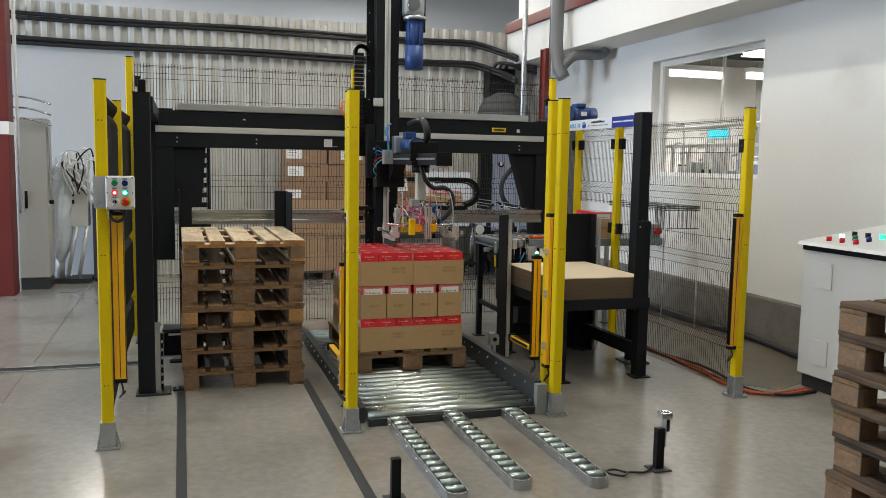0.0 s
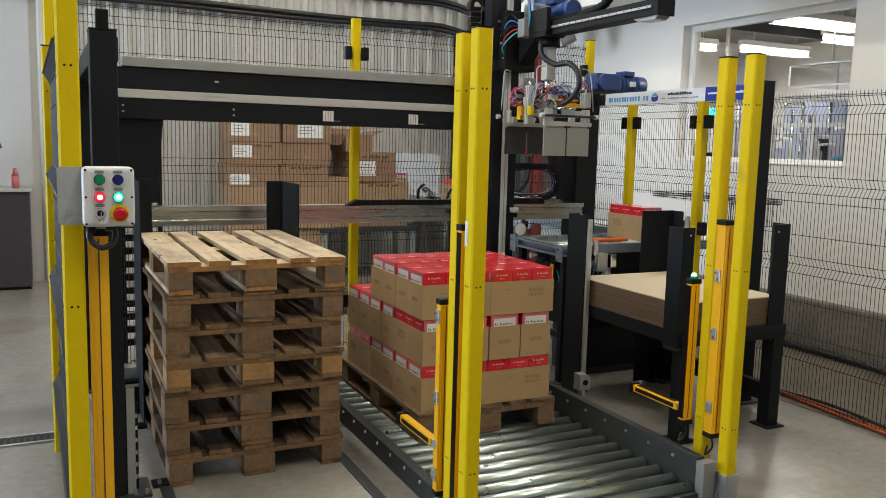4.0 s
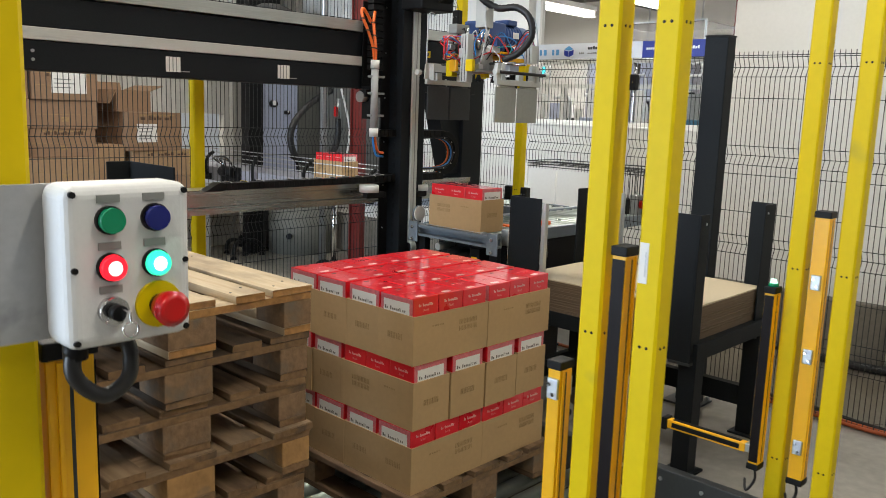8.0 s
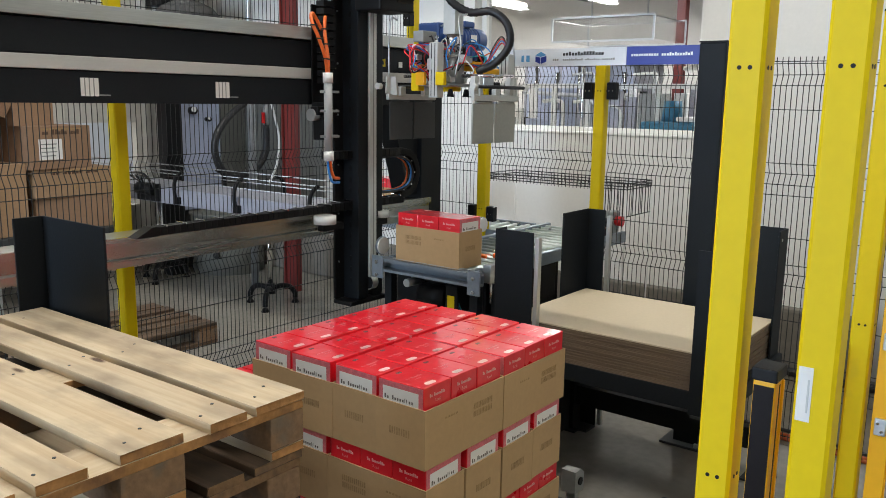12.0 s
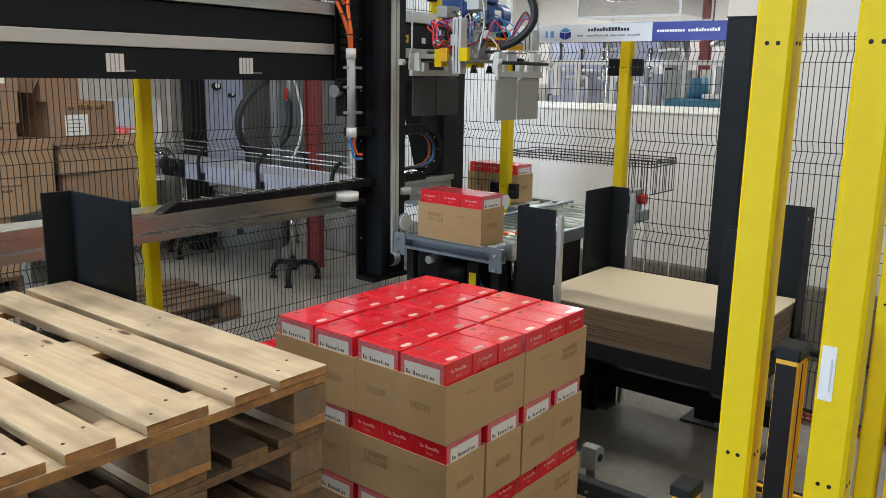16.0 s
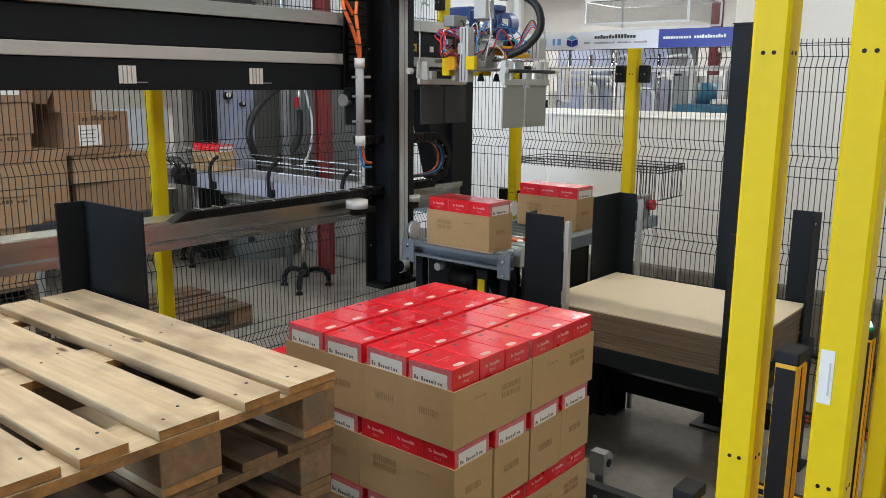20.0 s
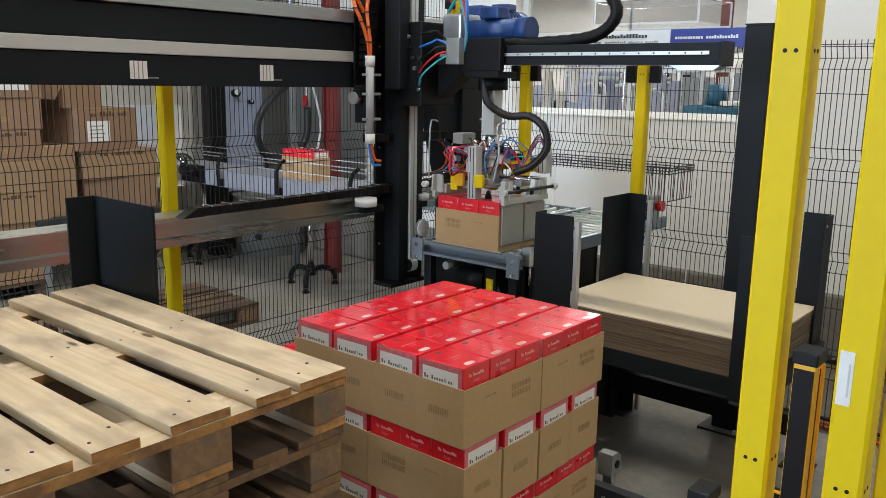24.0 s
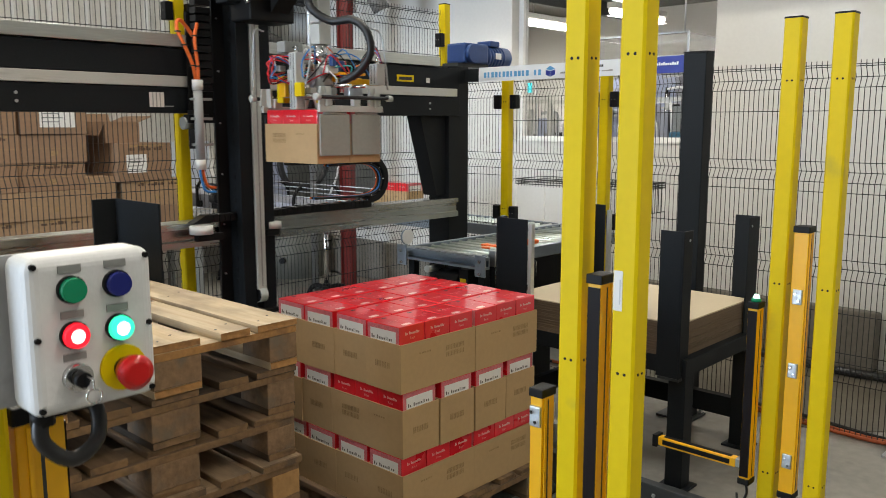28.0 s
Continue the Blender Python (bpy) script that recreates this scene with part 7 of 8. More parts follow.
# the tall stack stands on a pallet on the floor, its labels towards the cell
t = thing("stack_pallet", (2.16, 10.8, 0), "low wooden pallet under the tall stack of cardboard boxes", "pallet")
for k in range(3):
    part("runner", box(bm_new(), 1.63 + k * 0.48, 1.73 + k * 0.48, 10.5, 11.1, 0, 0.10), WOOD_DARK, t)
for k in range(5):
    part("board", box(bm_new(), 1.62, 2.70, 10.5 + k * 0.125, 10.6 + k * 0.125, 0.10, 0.122), WOOD_DARK, t)
rng = random.Random(5)
for k, cx0 in enumerate((1.89, 2.435)):
    for lv in range(8):
        zb = 0.124 + lv * 0.232
        xb, yb = cx0 + rng.uniform(-0.012, 0.012), 10.8 + rng.uniform(-0.02, 0.02)
        t = crate(xb, yb, zb, 0.535, 0.6, 0.23, rng.uniform(-1.5, 1.5), "brown cardboard box in a tall stack behind the fence", m=CARD_PALE if lv < 4 else None, tag="print" if rng.random() < 0.4 else False)
        if k == 0 and lv in (4, 5, 6):
            u, v, w, h = -0.25, (0.02, 0.07, 0.06)[lv - 4], 0.20, (0.11, 0.125, 0.155)[lv - 4]
        elif k == 1 and lv == 6:
            u, v, w, h = -0.115, 0.055, 0.285, 0.165
        else:
            continue
        lb = part("paper_label", box(bm_new(), xb + u, xb + u + w, yb - 0.3036, yb - 0.303, zb + v, zb + v + h), LABEL, t, "white paper label")
        for q in range(3):
            part("label_line", box(bm_new(), xb + u + 0.02, xb + u + w * (0.55 + 0.12 * (q % 2)), yb - 0.3042, yb - 0.3037, zb + v + h * (0.25 + 0.2 * q), zb + v + h * (0.25 + 0.2 * q) + 0.008), MACHINE_GREY, lb)
crate(2.80, 10.76, 0.599, 0.27, 0.48, 0.55, 5, "tall brown cardboard box behind the fence", m=CARD_PALE, tape=False)
crate(3.35, 10.77, 0.599, 0.62, 0.46, 0.265, -4, "dented brown cardboard box behind the fence", tape=False)
crate(3.325, 10.77, 0.866, 0.66, 0.48, 0.23, 3, "brown cardboard box with dark print behind the fence", m=CARD_PALE, tag="print")
crate(3.20, 10.78, 1.098, 0.54, 0.54, 0.335, 7, "brown cardboard box with a white label and dark print", tag=True, tape=False)
crate(3.04, 10.80, 1.435, 0.33, 0.46, 0.185, 6, "open brown cardboard box with raised flaps", open_top=True)

# blue-grey service panel with gauges, hose and steel columns
t = thing("service_panel", (4.9, 10.9, 0), "blue-grey metal panel with small gauges behind the fence", "panel")
part("rear_sheet", box(bm_new(), 5.03, 5.32, 10.845, 10.905, 0.60, 2.1, 0.006), DARKPARTITION, t, "olive grey panel")
part("sheet", box(bm_new(), 4.56, 5.028, 10.86, 10.92, 0.60, 2.1, 0.006), PANELBLUE, t)
part("edge_post", box(bm_new(), 4.385, 4.555, 10.80, 10.94, 0, 2.15, 0.006), BLACK, t)
part("side_sheet", box(bm_new(), 5.33, 5.36, 9.75, 10.858, 0.60, 2.1, 0.004), DARKPARTITION, t)
for x, z in ((4.70, 1.545), (4.87, 1.46)):
    gg = part("gauge", rod(bm_new(), (x, 10.80, z), (x, 10.859, z), 0.036 if z > 1.5 else 0.021, 18), BLACK, t)
    part("dial", rod(bm_new(), (x - 0.01, 10.794, z + 0.01), (x - 0.01, 10.80, z + 0.01), 0.026 if z > 1.5 else 0.012, 16), WHITEPLASTIC, gg)
hose = thing("hanging_hose", (4.6, 10.2, 1.2), "thick black hose hanging in a loop", "hose")
hp = [(4.96, 10.2, 1.70), (4.84, 10.2, 1.64), (4.66, 10.2, 1.53), (4.51, 10.2, 1.38), (4.46, 10.2, 1.23), (4.50, 10.2, 1.08), (4.60, 10.2, 0.99), (4.72, 10.2, 0.97), (4.88, 10.2, 1.0), (5.0, 10.2, 1.10), (5.05, 10.2, 1.24), (5.05, 10.2, 1.42)]
part("loop", tube(bm_new(), hp, 0.033, 10, 6), CABLE, hose)
part("coupling", rod(bm_new(), (5.05, 10.2, 1.42), (5.05, 10.2, 1.62), 0.024, 10), GALV, hose)
part("red_tap", box(bm_new(), 4.99, 5.02, 10.17, 10.2, 1.44, 1.54, 0.006), REDCAP, hose)
part("white_line", tube(bm_new(), [(5.07, 10.18, 1.72), (5.14, 10.18, 1.50), (5.17, 10.16, 1.30), (5.09, 10.1, 1.08), (4.95, 10.05, 0.90)], 0.011, 7), WHITEPLASTIC, hose)
t = thing("red_column", (4.74, 9.52, 0), "dark red steel column behind the fence", "column")
part("flange", box(bm_new(), 4.708, 4.772, 9.44, 9.454, 0, 3.0), REDSTEEL, t)
part("flange", box(bm_new(), 4.708, 4.772, 9.586, 9.60, 0, 3.0), REDSTEEL, t)
part("web", box(bm_new(), 4.733, 4.747, 9.4545, 9.5855, 0, 3.0), REDSTEEL, t)
solid("steel_pipe", rod(bm_new(), (4.60, 9.86, 0), (4.60, 9.86, 5.55), 0.035, 14), GALV, "shiny upright steel pipe", "pipe")
solid("steel_pipe", rod(bm_new(), (4.76, 9.40, 2.6), (4.76, 9.40, 5.55), 0.025, 14), CHROME, "thin upright steel pipe beside the red column", "pipe")
solid("exhaust_duct", tube(bm_new(), [(4.72, 9.15, 5.5), (4.72, 9.15, 3.4), (4.72, 9.15, 3.0), (4.74, 9.12, 2.75), (4.80, 9.08, 2.6)], 0.078, 16, 4), DUCT, "grey plastic exhaust duct going up", "duct")
solid("exhaust_branch", tube(bm_new(), [(4.74, 9.12, 2.66), (4.80, 9.10, 2.76), (4.90, 9.06, 2.86), (5.02, 9.02, 2.885), (5.16, 8.97, 2.885), (5.24, 8.95, 2.90), (5.28, 8.93, 2.965)], 0.062, 14, 5), DUCT, "grey plastic duct branch under the fascia", "duct")
t = thing("domed_tank", (4.1, 10.6, 0), "large dark grey tank with a domed cover", "tank")
b = bm_new()
rings = [(0.38, 2.04), (0.39, 2.14), (0.375, 2.28), (0.33, 2.40), (0.24, 2.50), (0.11, 2.56)]
for (r0, z0), (r1, z1) in zip(rings, rings[1:]):
    rod(b, (4.78, 10.98, z0), (4.78, 10.98, z1), r0, 28, r1)
part("dome", b, TANK, t)
part("stand", rod(bm_new(), (4.78, 11.16, 0.0), (4.78, 11.16, 2.06), 0.12, 20), TANK, t)
part("lower_vat", rod(bm_new(), (4.95, 10.68, 0.0), (4.95, 10.68, 0.56), 0.34, 32, 0.35), OLIVE, t, "olive grey round vat")
part("vat_rim", rod(bm_new(), (4.95, 10.68, 0.56), (4.95, 10.68, 0.585), 0.362, 32), OLIVE, t)
part("vat_plug", rod(bm_new(), (4.665, 10.49, 0.20), (4.64, 10.47, 0.20), 0.03, 14), BLACK, t)
# low black box, floor plates and guide strips between the column and the pallets
t = thing("floor_box", (0.30, 6.70, 0), "low black box with a pale lid edge on the floor", "box")
part("body", box(bm_new(), 0.205, 0.40, 6.60, 6.82, 0, 0.185, 0.008), BLACK, t)
part("lid", box(bm_new(), 0.198, 0.407, 6.593, 6.827, 0.187, 0.21, 0.008), FRAME_DARK, t)
part("lid_edge", box(bm_new(), 0.245, 0.36, 6.589, 6.5925, 0.162, 0.178), STRIP, t, "pale strip")
t = thing("floor_bracket", (0.32, 6.38, 0), "flat black steel bracket bolted to the floor", "bracket", "floor brackets")
part("plate", box(bm_new(), 0.255, 0.345, 6.34, 6.42, 0, 0.012, 0.003), BLACK, t)
t = thing("floor_bracket", (0.33, 5.57, 0), "flat black steel bracket bolted to the floor", "bracket", "floor brackets")
part("plate", box(bm_new(), 0.285, 0.385, 5.53, 5.61, 0, 0.012, 0.003), BLACK, t)
part("bolt", rod(bm_new(), (0.315, 5.55, 0.012), (0.315, 5.55, 0.03), 0.009, 6), GALV, t)
t = thing("guide_strip", (0.2, 5.5, 0.012), "grey flat bar and black slotted bar beside the column", "bracket", "floor brackets")
part("flat_bar", box(bm_new(), 0.178, 0.212, 5.478, 5.486, 0.012, 0.485, 0.002), MACHINE_GREY, t, "grey flat bar")
part("slotted_bar", box(bm_new(), 0.178, 0.228, 5.53, 5.542, 0.012, 0.40, 0.002), BLACK, t)
for k in range(6):
    part("clip", box(bm_new(), 0.214, 0.226, 5.5265, 5.5295, 0.06 + 0.055 * k, 0.078 + 0.055 * k), GALV, t)

t = thing("slotted_rack", (0.48, 7.75, 0), "dark slotted steel rack behind the mesh fence", "rack")
for x in (0.36, 0.60):
    part("upright", box(bm_new(), x - 0.015, x + 0.015, 7.72, 7.76, 0, 1.80, 0.003), BLACK, t)
for k in range(19):
    part("rung", box(bm_new(), 0.376, 0.584, 7.725, 7.755, 0.12 + k * 0.09, 0.165 + k * 0.09, 0.003), BLACK, t)

# ---------------------------------------------------------------- things in the hall
t = thing("red_column", (-1.55, 9.95, 0), "dark red painted steel column with a white band", "column")
part("shaft", box(bm_new(), -1.78, -1.42, 9.9, 10.2, 0, 5.6, 0.01), REDSTEEL, t)
part("band", box(bm_new(), -1.782, -1.418, 9.898, 10.202, 1.78, 1.92), LABEL, t)
t = thing("electric_cabinet", (-1.28, 10.55, 0), "tall cream cabinet with a dark plinth by the red column", "cabinet")
part("body", box(bm_new(), -1.44, -1.12, 10.35, 10.75, 0.14, 1.98, 0.008), CREAM, t)
part("plinth", box(bm_new(), -1.43, -1.13, 10.36, 10.74, 0, 0.14), FRAME_DARK, t)
part("handle", box(bm_new(), -1.36, -1.33, 10.335, 10.349, 0.95, 1.15, 0.003), BLACK, t)
part("side_valve", rod(bm_new(), (-1.115, 10.5, 1.30), (-1.08, 10.5, 1.30), 0.03, 12), GALV, t)
part("side_valve", rod(bm_new(), (-1.115, 10.45, 1.02), (-1.07, 10.45, 1.02), 0.025, 12), BLACK, t)
part("side_conduit", tube(bm_new(), [(-1.11, 10.42, 1.9), (-1.09, 10.42, 1.6), (-1.10, 10.43, 1.3), (-1.09, 10.45, 1.02)], 0.012, 7), CONDUIT, t)
part("pipe", rod(bm_new(), (-1.40, 10.28, 0.9), (-1.40, 10.28, 3.4), 0.02, 10), WHITEPLASTIC, t)
for z in (1.98, 2.1, 2.22):
    part("tubing", tube(bm_new(), [(-1.45, 10.3, z), (-1.25, 10.28, z - 0.02), (-1.05, 10.3, z - 0.08)], 0.012, 7), CHROME, t)
t = thing("wrapped_machine", (-0.8, 10.9, 0), "packaging machine under pale plastic wrap with a grey stand", "machine")
rng = random.Random(77)
b = bm_new()
rings = []
for z, r in ((0.30, 0.08), (0.42, 0.15), (0.62, 0.19), (0.85, 0.21), (1.08, 0.22), (1.28, 0.22), (1.42, 0.18), (1.52, 0.10), (1.56, 0.03)):
    rings.append([b.verts.new((-1.08 + 0.10 * (z - 0.4) * 0.5 + r * 0.75 * math.cos(a) * rng.uniform(0.82, 1.15), 10.9 + r * math.sin(a) * rng.uniform(0.85, 1.15), z + rng.uniform(-0.03, 0.03))) for a in [2 * math.pi * k / 16 for k in range(16)]])
for lo, hi in zip(rings, rings[1:]):
    for k in range(16):
        b.faces.new((lo[k], lo[(k + 1) % 16], hi[(k + 1) % 16], hi[k]))
b.faces.new(rings[0][::-1])
b.faces.new(rings[-1])
part("wrap", b, FOIL, t, "crumpled pale plastic wrap")
part("pillar", rod(bm_new(), (-1.08, 10.9, 0.06), (-1.08, 10.9, 0.34), 0.05, 12), STRIP, t)
part("pillar_foot", box(bm_new(), -1.2, -0.98, 10.78, 11.02, 0.0, 0.06), FRAME_DARK, t)
part("frame", box(bm_new(), -0.98, -0.74, 10.8, 11.1, 0.70, 1.40, 0.006), STRIP, t)
part("pedestal", box(bm_new(), -0.975, -0.72, 10.75, 11.15, 0.0, 0.06), FRAME_DARK, t)
for x0, x1 in ((-0.99, -0.87), (-0.86, -0.75)):
    part("stand_leg", tube(bm_new(), [(x0, 10.8, 0.06), (x1, 10.8, 0.70)], 0.025, 6, 1), STRIP, t)
for k in range(4):
    part("switch", box(bm_new(), -0.95, -0.89, 10.785, 10.80, 0.98 + k * 0.09, 1.03 + k * 0.09, 0.004), BLACK, t)
rng = random.Random(31)
for k in range(10):
    part("hose", tube(bm_new(), [(-1.0 + 0.06 * k, 10.7, 1.4), (-0.98 + 0.05 * k, 10.62, 1.58 + rng.uniform(-0.1, 0.08)), (-0.82 + rng.uniform(-0.2, 0.2), 10.6, 1.42), (-0.7 + rng.uniform(-0.2, 0.2), 10.7, 1.1)], 0.010, 6), (CABLE, WHITEPLASTIC, WHITEPLASTIC)[k % 3], t)
part("wheel", tube(bm_new(), [(-0.9 + 0.11 * math.cos(k * 0.5), 10.72, 1.52 + 0.11 * math.sin(k * 0.5)) for k in range(14)], 0.01, 6, 2), WHITEPLASTIC, t)
t = thing("side_cabinet", (-0.5, 11.1, 0), "dark plum cabinet with a pale worktop by the wall", "cabinet")
part("body", box(bm_new(), -0.70, -0.24, 10.9, 11.36, 0.03, 0.97, 0.006), mat("dark_plum_laminate", (0.045, 0.042, 0.055), 0.55), t)
part("worktop", box(bm_new(), -0.72, -0.22, 10.87, 11.37, 0.972, 1.0, 0.004), STRIP, t)
part("plinth", box(bm_new(), -0.69, -0.25, 10.92, 11.35, 0, 0.029), BLACK, t)
solid("bottle", rod(rod(bm_new(), (-0.36, 11.0, 1.001), (-0.36, 11.0, 1.12), 0.035, 14), (-0.36, 11.0, 1.12), (-0.36, 11.0, 1.2), 0.035, 14, 0.014), PINKTINT, "small pink spray bottle on the worktop", "bottle")

# control cabinet by the east wall
t = thing("control_cabinet", (4.95, 4.5, 0), "light grey control cabinet with coloured buttons on its sloping top", "control cabinet")
part("plinth", box(bm_new(), 4.61, 5.33, 3.62, 4.62, 0, 0.10), FRAME_DARK, t)
part("body", box(bm_new(), 4.58, 5.34, 3.6, 4.64, 0.10, 1.02, 0.006), BOXGREY, t)
part("shadow_gap", box(bm_new(), 4.572, 5.348, 3.592, 4.648, 0.985, 1.018), BLACK, t)
part("desk_top", prism(bm_new(), [(4.54, 1.022), (5.36, 1.022), (5.36, 1.16), (4.56, 1.045)], "y", 3.57, 4.67), BOXGREY, t)
for z in (0.28, 0.82):
    part("hinge", box(bm_new(), 4.572, 4.579, 4.36, 4.52, z - 0.09, z + 0.09, 0.003), BOXGREY, t)
rng = random.Random(3)
for i, m in enumerate((REDCAP, WHITELIT, BLACK, REDCAP, GREENCAP, BLACK, REDCAP, BLUECAP, GREENLIT)):
    x, y = 4.66 + 0.11 * (i % 3), 4.50 - 0.12 * (i // 3)
    zz = 1.045 + (x - 4.56) * 0.144
    part("button", rod(bm_new(), (x, y, zz - 0.004), (x, y, zz + 0.03), 0.018, 14), m, t)

t = thing("frame_sensor", (2.58, 5.55, 0.0), "clear plastic sensor hood on a steel bracket beside the rollers", "sensor")
part("bracket", box(bm_new(), 2.58 - 0.012, 2.58 + 0.012, 5.55 - 0.02, 5.55 + 0.02, 0.0, 0.20, 0.003), GALV, t)
part("hood", prism(bm_new(), [(2.58 - 0.035, 0.20), (2.58 + 0.035, 0.20), (2.58 + 0.035, 0.27), (2.58 + 0.01, 0.29), (2.58 - 0.035, 0.29)], "y", 5.55 - 0.03, 5.55 + 0.03), MACHINE_GREY, t)
part("lens", rod(bm_new(), (2.58, 5.55 - 0.031, 0.245), (2.58, 5.55 - 0.036, 0.245), 0.016, 12), BLACK, t)
part("foot", box(bm_new(), 2.58 - 0.05, 2.58 + 0.05, 5.55 - 0.04, 5.55 + 0.04, 0.0, 0.008, 0.002), GALV, t)

# orange and grey lines on the floor along the fence
for k, (dx, m) in enumerate(((0.0, FLOORCABLE), (0.03, FLOORCABLE), (0.075, CABLE))):
    pts = [(4.10 + dx, 7.4, 0.013), (4.12 + 0.5 * dx - 0.03 * k, 6.8, 0.013), (4.08 + dx, 6.2, 0.013), (4.13 - 0.03 * k + dx, 5.7, 0.013), (4.10 + dx + 0.02 * k, 5.2, 0.013), (4.06 + dx, 4.62, 0.012), (4.2 + dx, 4.46 - 0.03 * k, 0.012), (4.56, 4.5 - 0.04 * k, 0.012)]
    solid("floor_cable", tube(bm_new(), pts, 0.010, 7), m, ("dusty orange", "dusty orange", "black")[k] + " cable lying on the floor along the fence", "cable", group="floor cables")
solid("floor_hose", tube(bm_new(), [(5.25, 8.0, 0.03), (5.2, 7.0, 0.03), (5.25, 6.0, 0.03), (5.15, 5.2, 0.03), (5.2, 4.75, 0.03)], 0.028, 8), CABLE, "thick black hose lying along the wall", "hose")
# wire trolley outside the fence
t = thing("wire_trolley", (4.75, 6.4, 0), "black wire basket trolley beside the white wall", "trolley")
b = bm_new()
TX0, TX1, TY0, TY1, TT = 4.48, 4.84, 6.27, 7.29, 1.20
for z in (TT - 0.035, TT - 0.018, TT):
    for (u, v) in (((TX0, TY0), (TX1, TY0)), ((TX1, TY0), (TX1, TY1)), ((TX1, TY1), (TX0, TY1)), ((TX0, TY1), (TX0, TY0))):
        rod(b, (*u, z), (*v, z), 0.0035, 5)
for i in range(40):
    y = TY0 + (TY1 - TY0) * i / 39
    for x in (TX0, TX1):
        rod(b, (x, y, TT - 0.05), (x, y, TT), 0.002, 4)
for i in range(9):
    rod(b, (TX0, TY0 + 0.02 * i, 1.0), (TX0, TY0 + 0.02 * i, TT), 0.003, 4)
    rod(b, (TX0 + 0.045 * i, TY0, 1.0), (TX0 + 0.045 * i, TY0, TT), 0.003, 4)
rod(b, (TX0, TY0, 1.0), (TX1, TY0, 1.0), 0.0035, 5)
rod(b, (TX0, TY0, 1.0), (TX0, TY0 + 0.17, 1.0), 0.0035, 5)
part("basket", b, WIRE, t, "black wire basket")
for x in (TX0, TX1):
    for y in (TY0, TY1):
        part("leg", rod(bm_new(), (x, y, 0.0), (x, y, TT - 0.04), 0.006, 8), WHITEPLASTIC, t)

# ---------------------------------------------------------------- what moves


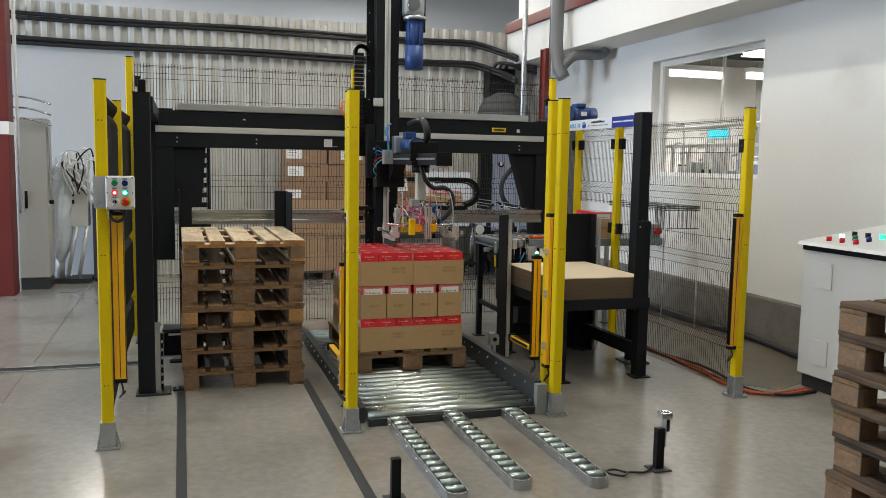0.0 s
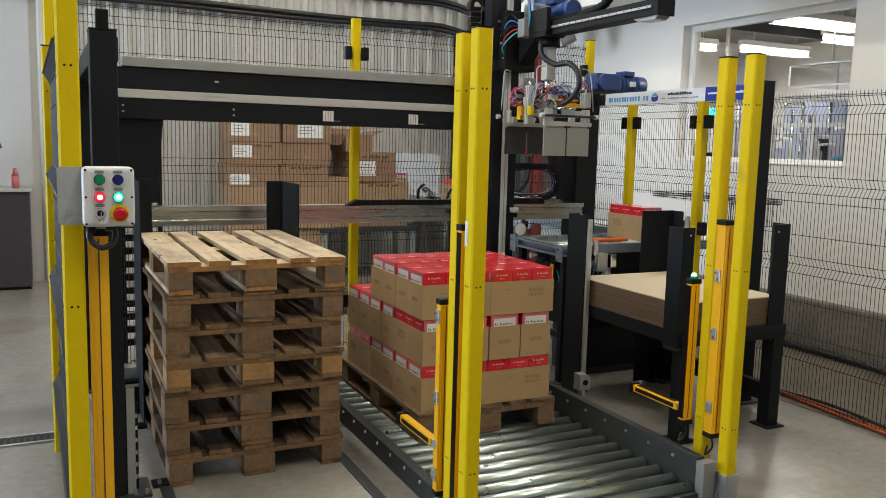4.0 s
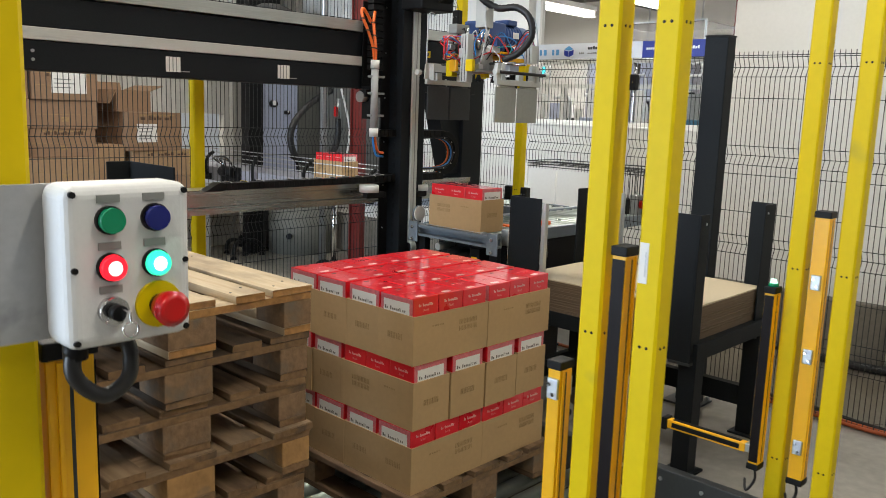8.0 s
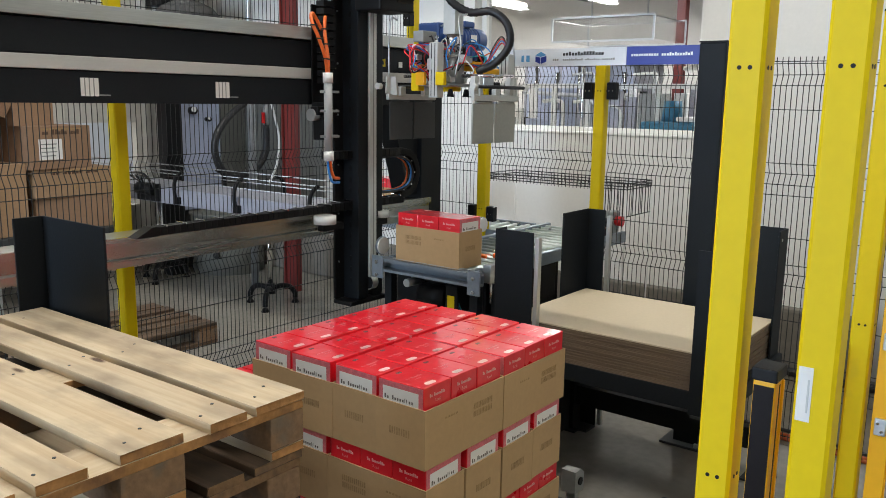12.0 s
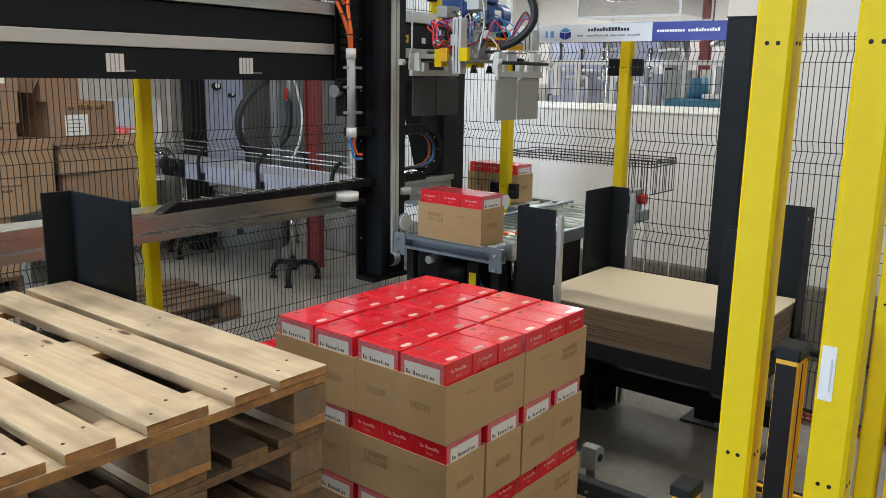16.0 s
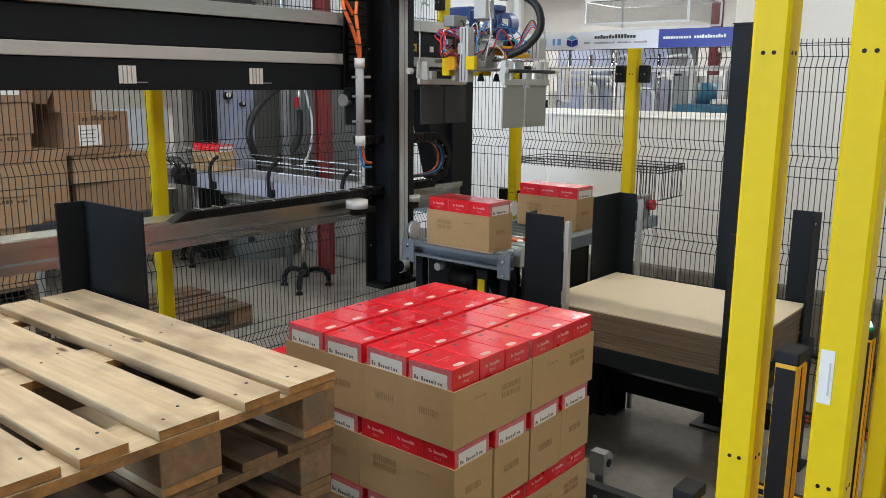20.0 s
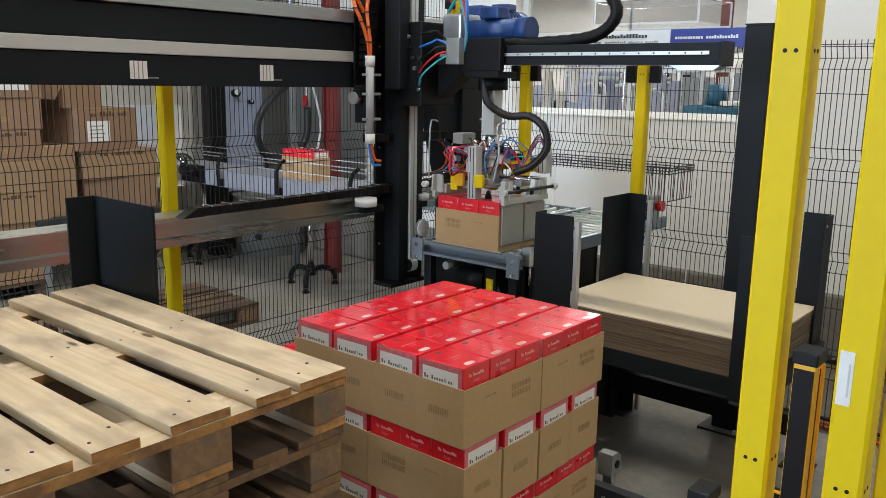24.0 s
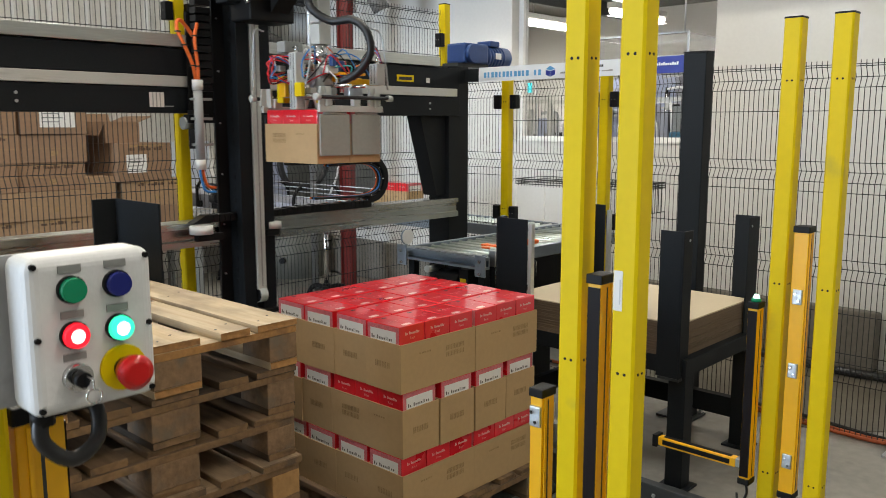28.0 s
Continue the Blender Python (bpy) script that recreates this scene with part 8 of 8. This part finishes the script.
def motions():
    """The mast's way along the beam, the arm's lift, the head's travel, and the cartons."""
    mast_rows = [(0.0, 2.14), (2.1, 2.14), (2.5, 2.245), (3.0, 2.435), (3.5, 2.70), (4.2, 2.975), (5.0, 3.06), (5.6, 3.07), (26.3, 3.07), (26.5, 3.03), (26.8, 2.88), (27.0, 2.755), (27.3, 2.57), (27.6, 2.372), (28.0, 2.092)]
    walk(robot, [(t, pose(x, 7.0, 0)) for t, x in mast_rows])
    walk(chain, [(t, pose(3.1 + (x - S) / 2, 7.10, 1.13)) for t, x in mast_rows])
    lift = [(0.0, 0.975), (0.4, 1.02), (1.0, 1.22), (1.5, 1.40), (2.0, 1.56), (2.5, 1.665), (3.0, 1.69), (21.9, 1.69), (22.4, 1.63), (23.0, 1.46), (23.5, 1.30), (23.8, PICK + 0.01), (24.0, PICK), (24.9, PICK), (25.2, PICK + 0.075), (25.6, PICK + 0.23), (26.0, PICK + 0.365), (26.4, PICK + 0.48), (26.7, PICK + 0.51), (28.0, PICK + 0.51)]
    walk(arm, [(t, pose(HX - S, 6.9 - 7.0, z + ARM_DZ - (0.055 if t < 4 else 0.0))) for t, z in lift])
    travel = {0.0: (6.0, 90), 0.4: (6.0, 90), 1.0: (6.02, 90), 1.5: (6.08, 88), 2.0: (6.18, 75), 2.5: (6.32, 40), 3.0: (6.45, 10), 21.9: (6.52, 0)}
    rows, last = [], (6.52, 0)
    for t, z in lift:
        y, turn = travel.get(t, last)
        rows.append((t, pose(HX - S, y - 7.0, z, 0, 0, turn)))
        if t == 3.0:
            rows.append((3.6, pose(HX - S, 6.52 - 7.0, z, 0, 0, 0)))
    walk(head, rows)
    for s, piece in JAWS:
        walk(piece, [(t, pose(0, s * gap, 0)) for t, gap in ((0.0, 0.043), (23.5, 0.043), (23.75, 0.03), (24.0, 0.003), (28.0, 0.003))])

    def z_of(t):
        return np.interp(t, [r[0] for r in lift], [r[1] for r in lift])

    def x_of(t):
        return np.interp(t, [r[0] for r in mast_rows], [r[1] for r in mast_rows])
    times = [24.9, 25.2, 25.6, 26.0, 26.3, 26.4, 26.5, 26.7, 26.8, 27.0, 27.3, 27.6, 28.0]
    carried_a = [(t, pose(2.96 + x_of(t) - S, 6.52, IZ + z_of(t) - PICK, 0, 0, 90)) for t in times]
    carried_b = [(t, pose(3.142 + x_of(t) - S, 6.52, IZ + z_of(t) - PICK, 0, 0, 90)) for t in times]
    a_rows = [(0.0, 3.90), (3.0, 3.90), (3.5, 3.80), (5.5, 3.30), (6.6, 2.97), (7.0, 2.96), (24.4, 2.96)]
    walk(CARTON_A, [(t, pose(x, 6.52, IZ, 0, 0, 90)) for t, x in a_rows] + carried_a)
    b_rows = [(0.0, 4.15, 11.36), (3.0, 4.15, 10.58), (6.0, 4.15, 9.67), (7.0, 4.15, 9.38), (8.0, 4.15, 9.11), (9.0, 4.16, 8.83), (10.0, 4.17, 8.56), (12.0, 4.18, 7.90), (13.6, 4.19, 7.40), (15.3, 4.19, 7.39), (16.0, 4.19, 7.16), (17.0, 4.19, 6.88), (18.4, 4.19, 6.53), (19.0, 4.18, 6.52), (19.5, 3.96, 6.52), (20.0, 3.73, 6.52), (20.5, 3.60, 6.52), (21.0, 3.49, 6.52), (21.5, 3.25, 6.52), (21.8, 3.15, 6.52), (22.2, 3.142, 6.52), (24.4, 3.142, 6.52)]
    walk(CARTON_B, [(t, pose(x, y, IZ, 0, 0, 90)) for t, x, y in b_rows] + carried_b)
    c_rows = [(0.0, 12.1), (13.5, 12.1), (15.0, 11.80), (17.0, 11.25), (19.0, 10.53), (20.0, 10.30), (21.0, 10.03), (23.5, 9.32), (25.0, 8.90), (26.2, 8.63), (27.5, 8.38), (28.0, 8.20)]
    walk(CARTON_C, [(t, pose(4.15, y, IZ, 0, 0, 90)) for t, y in c_rows])


motions()
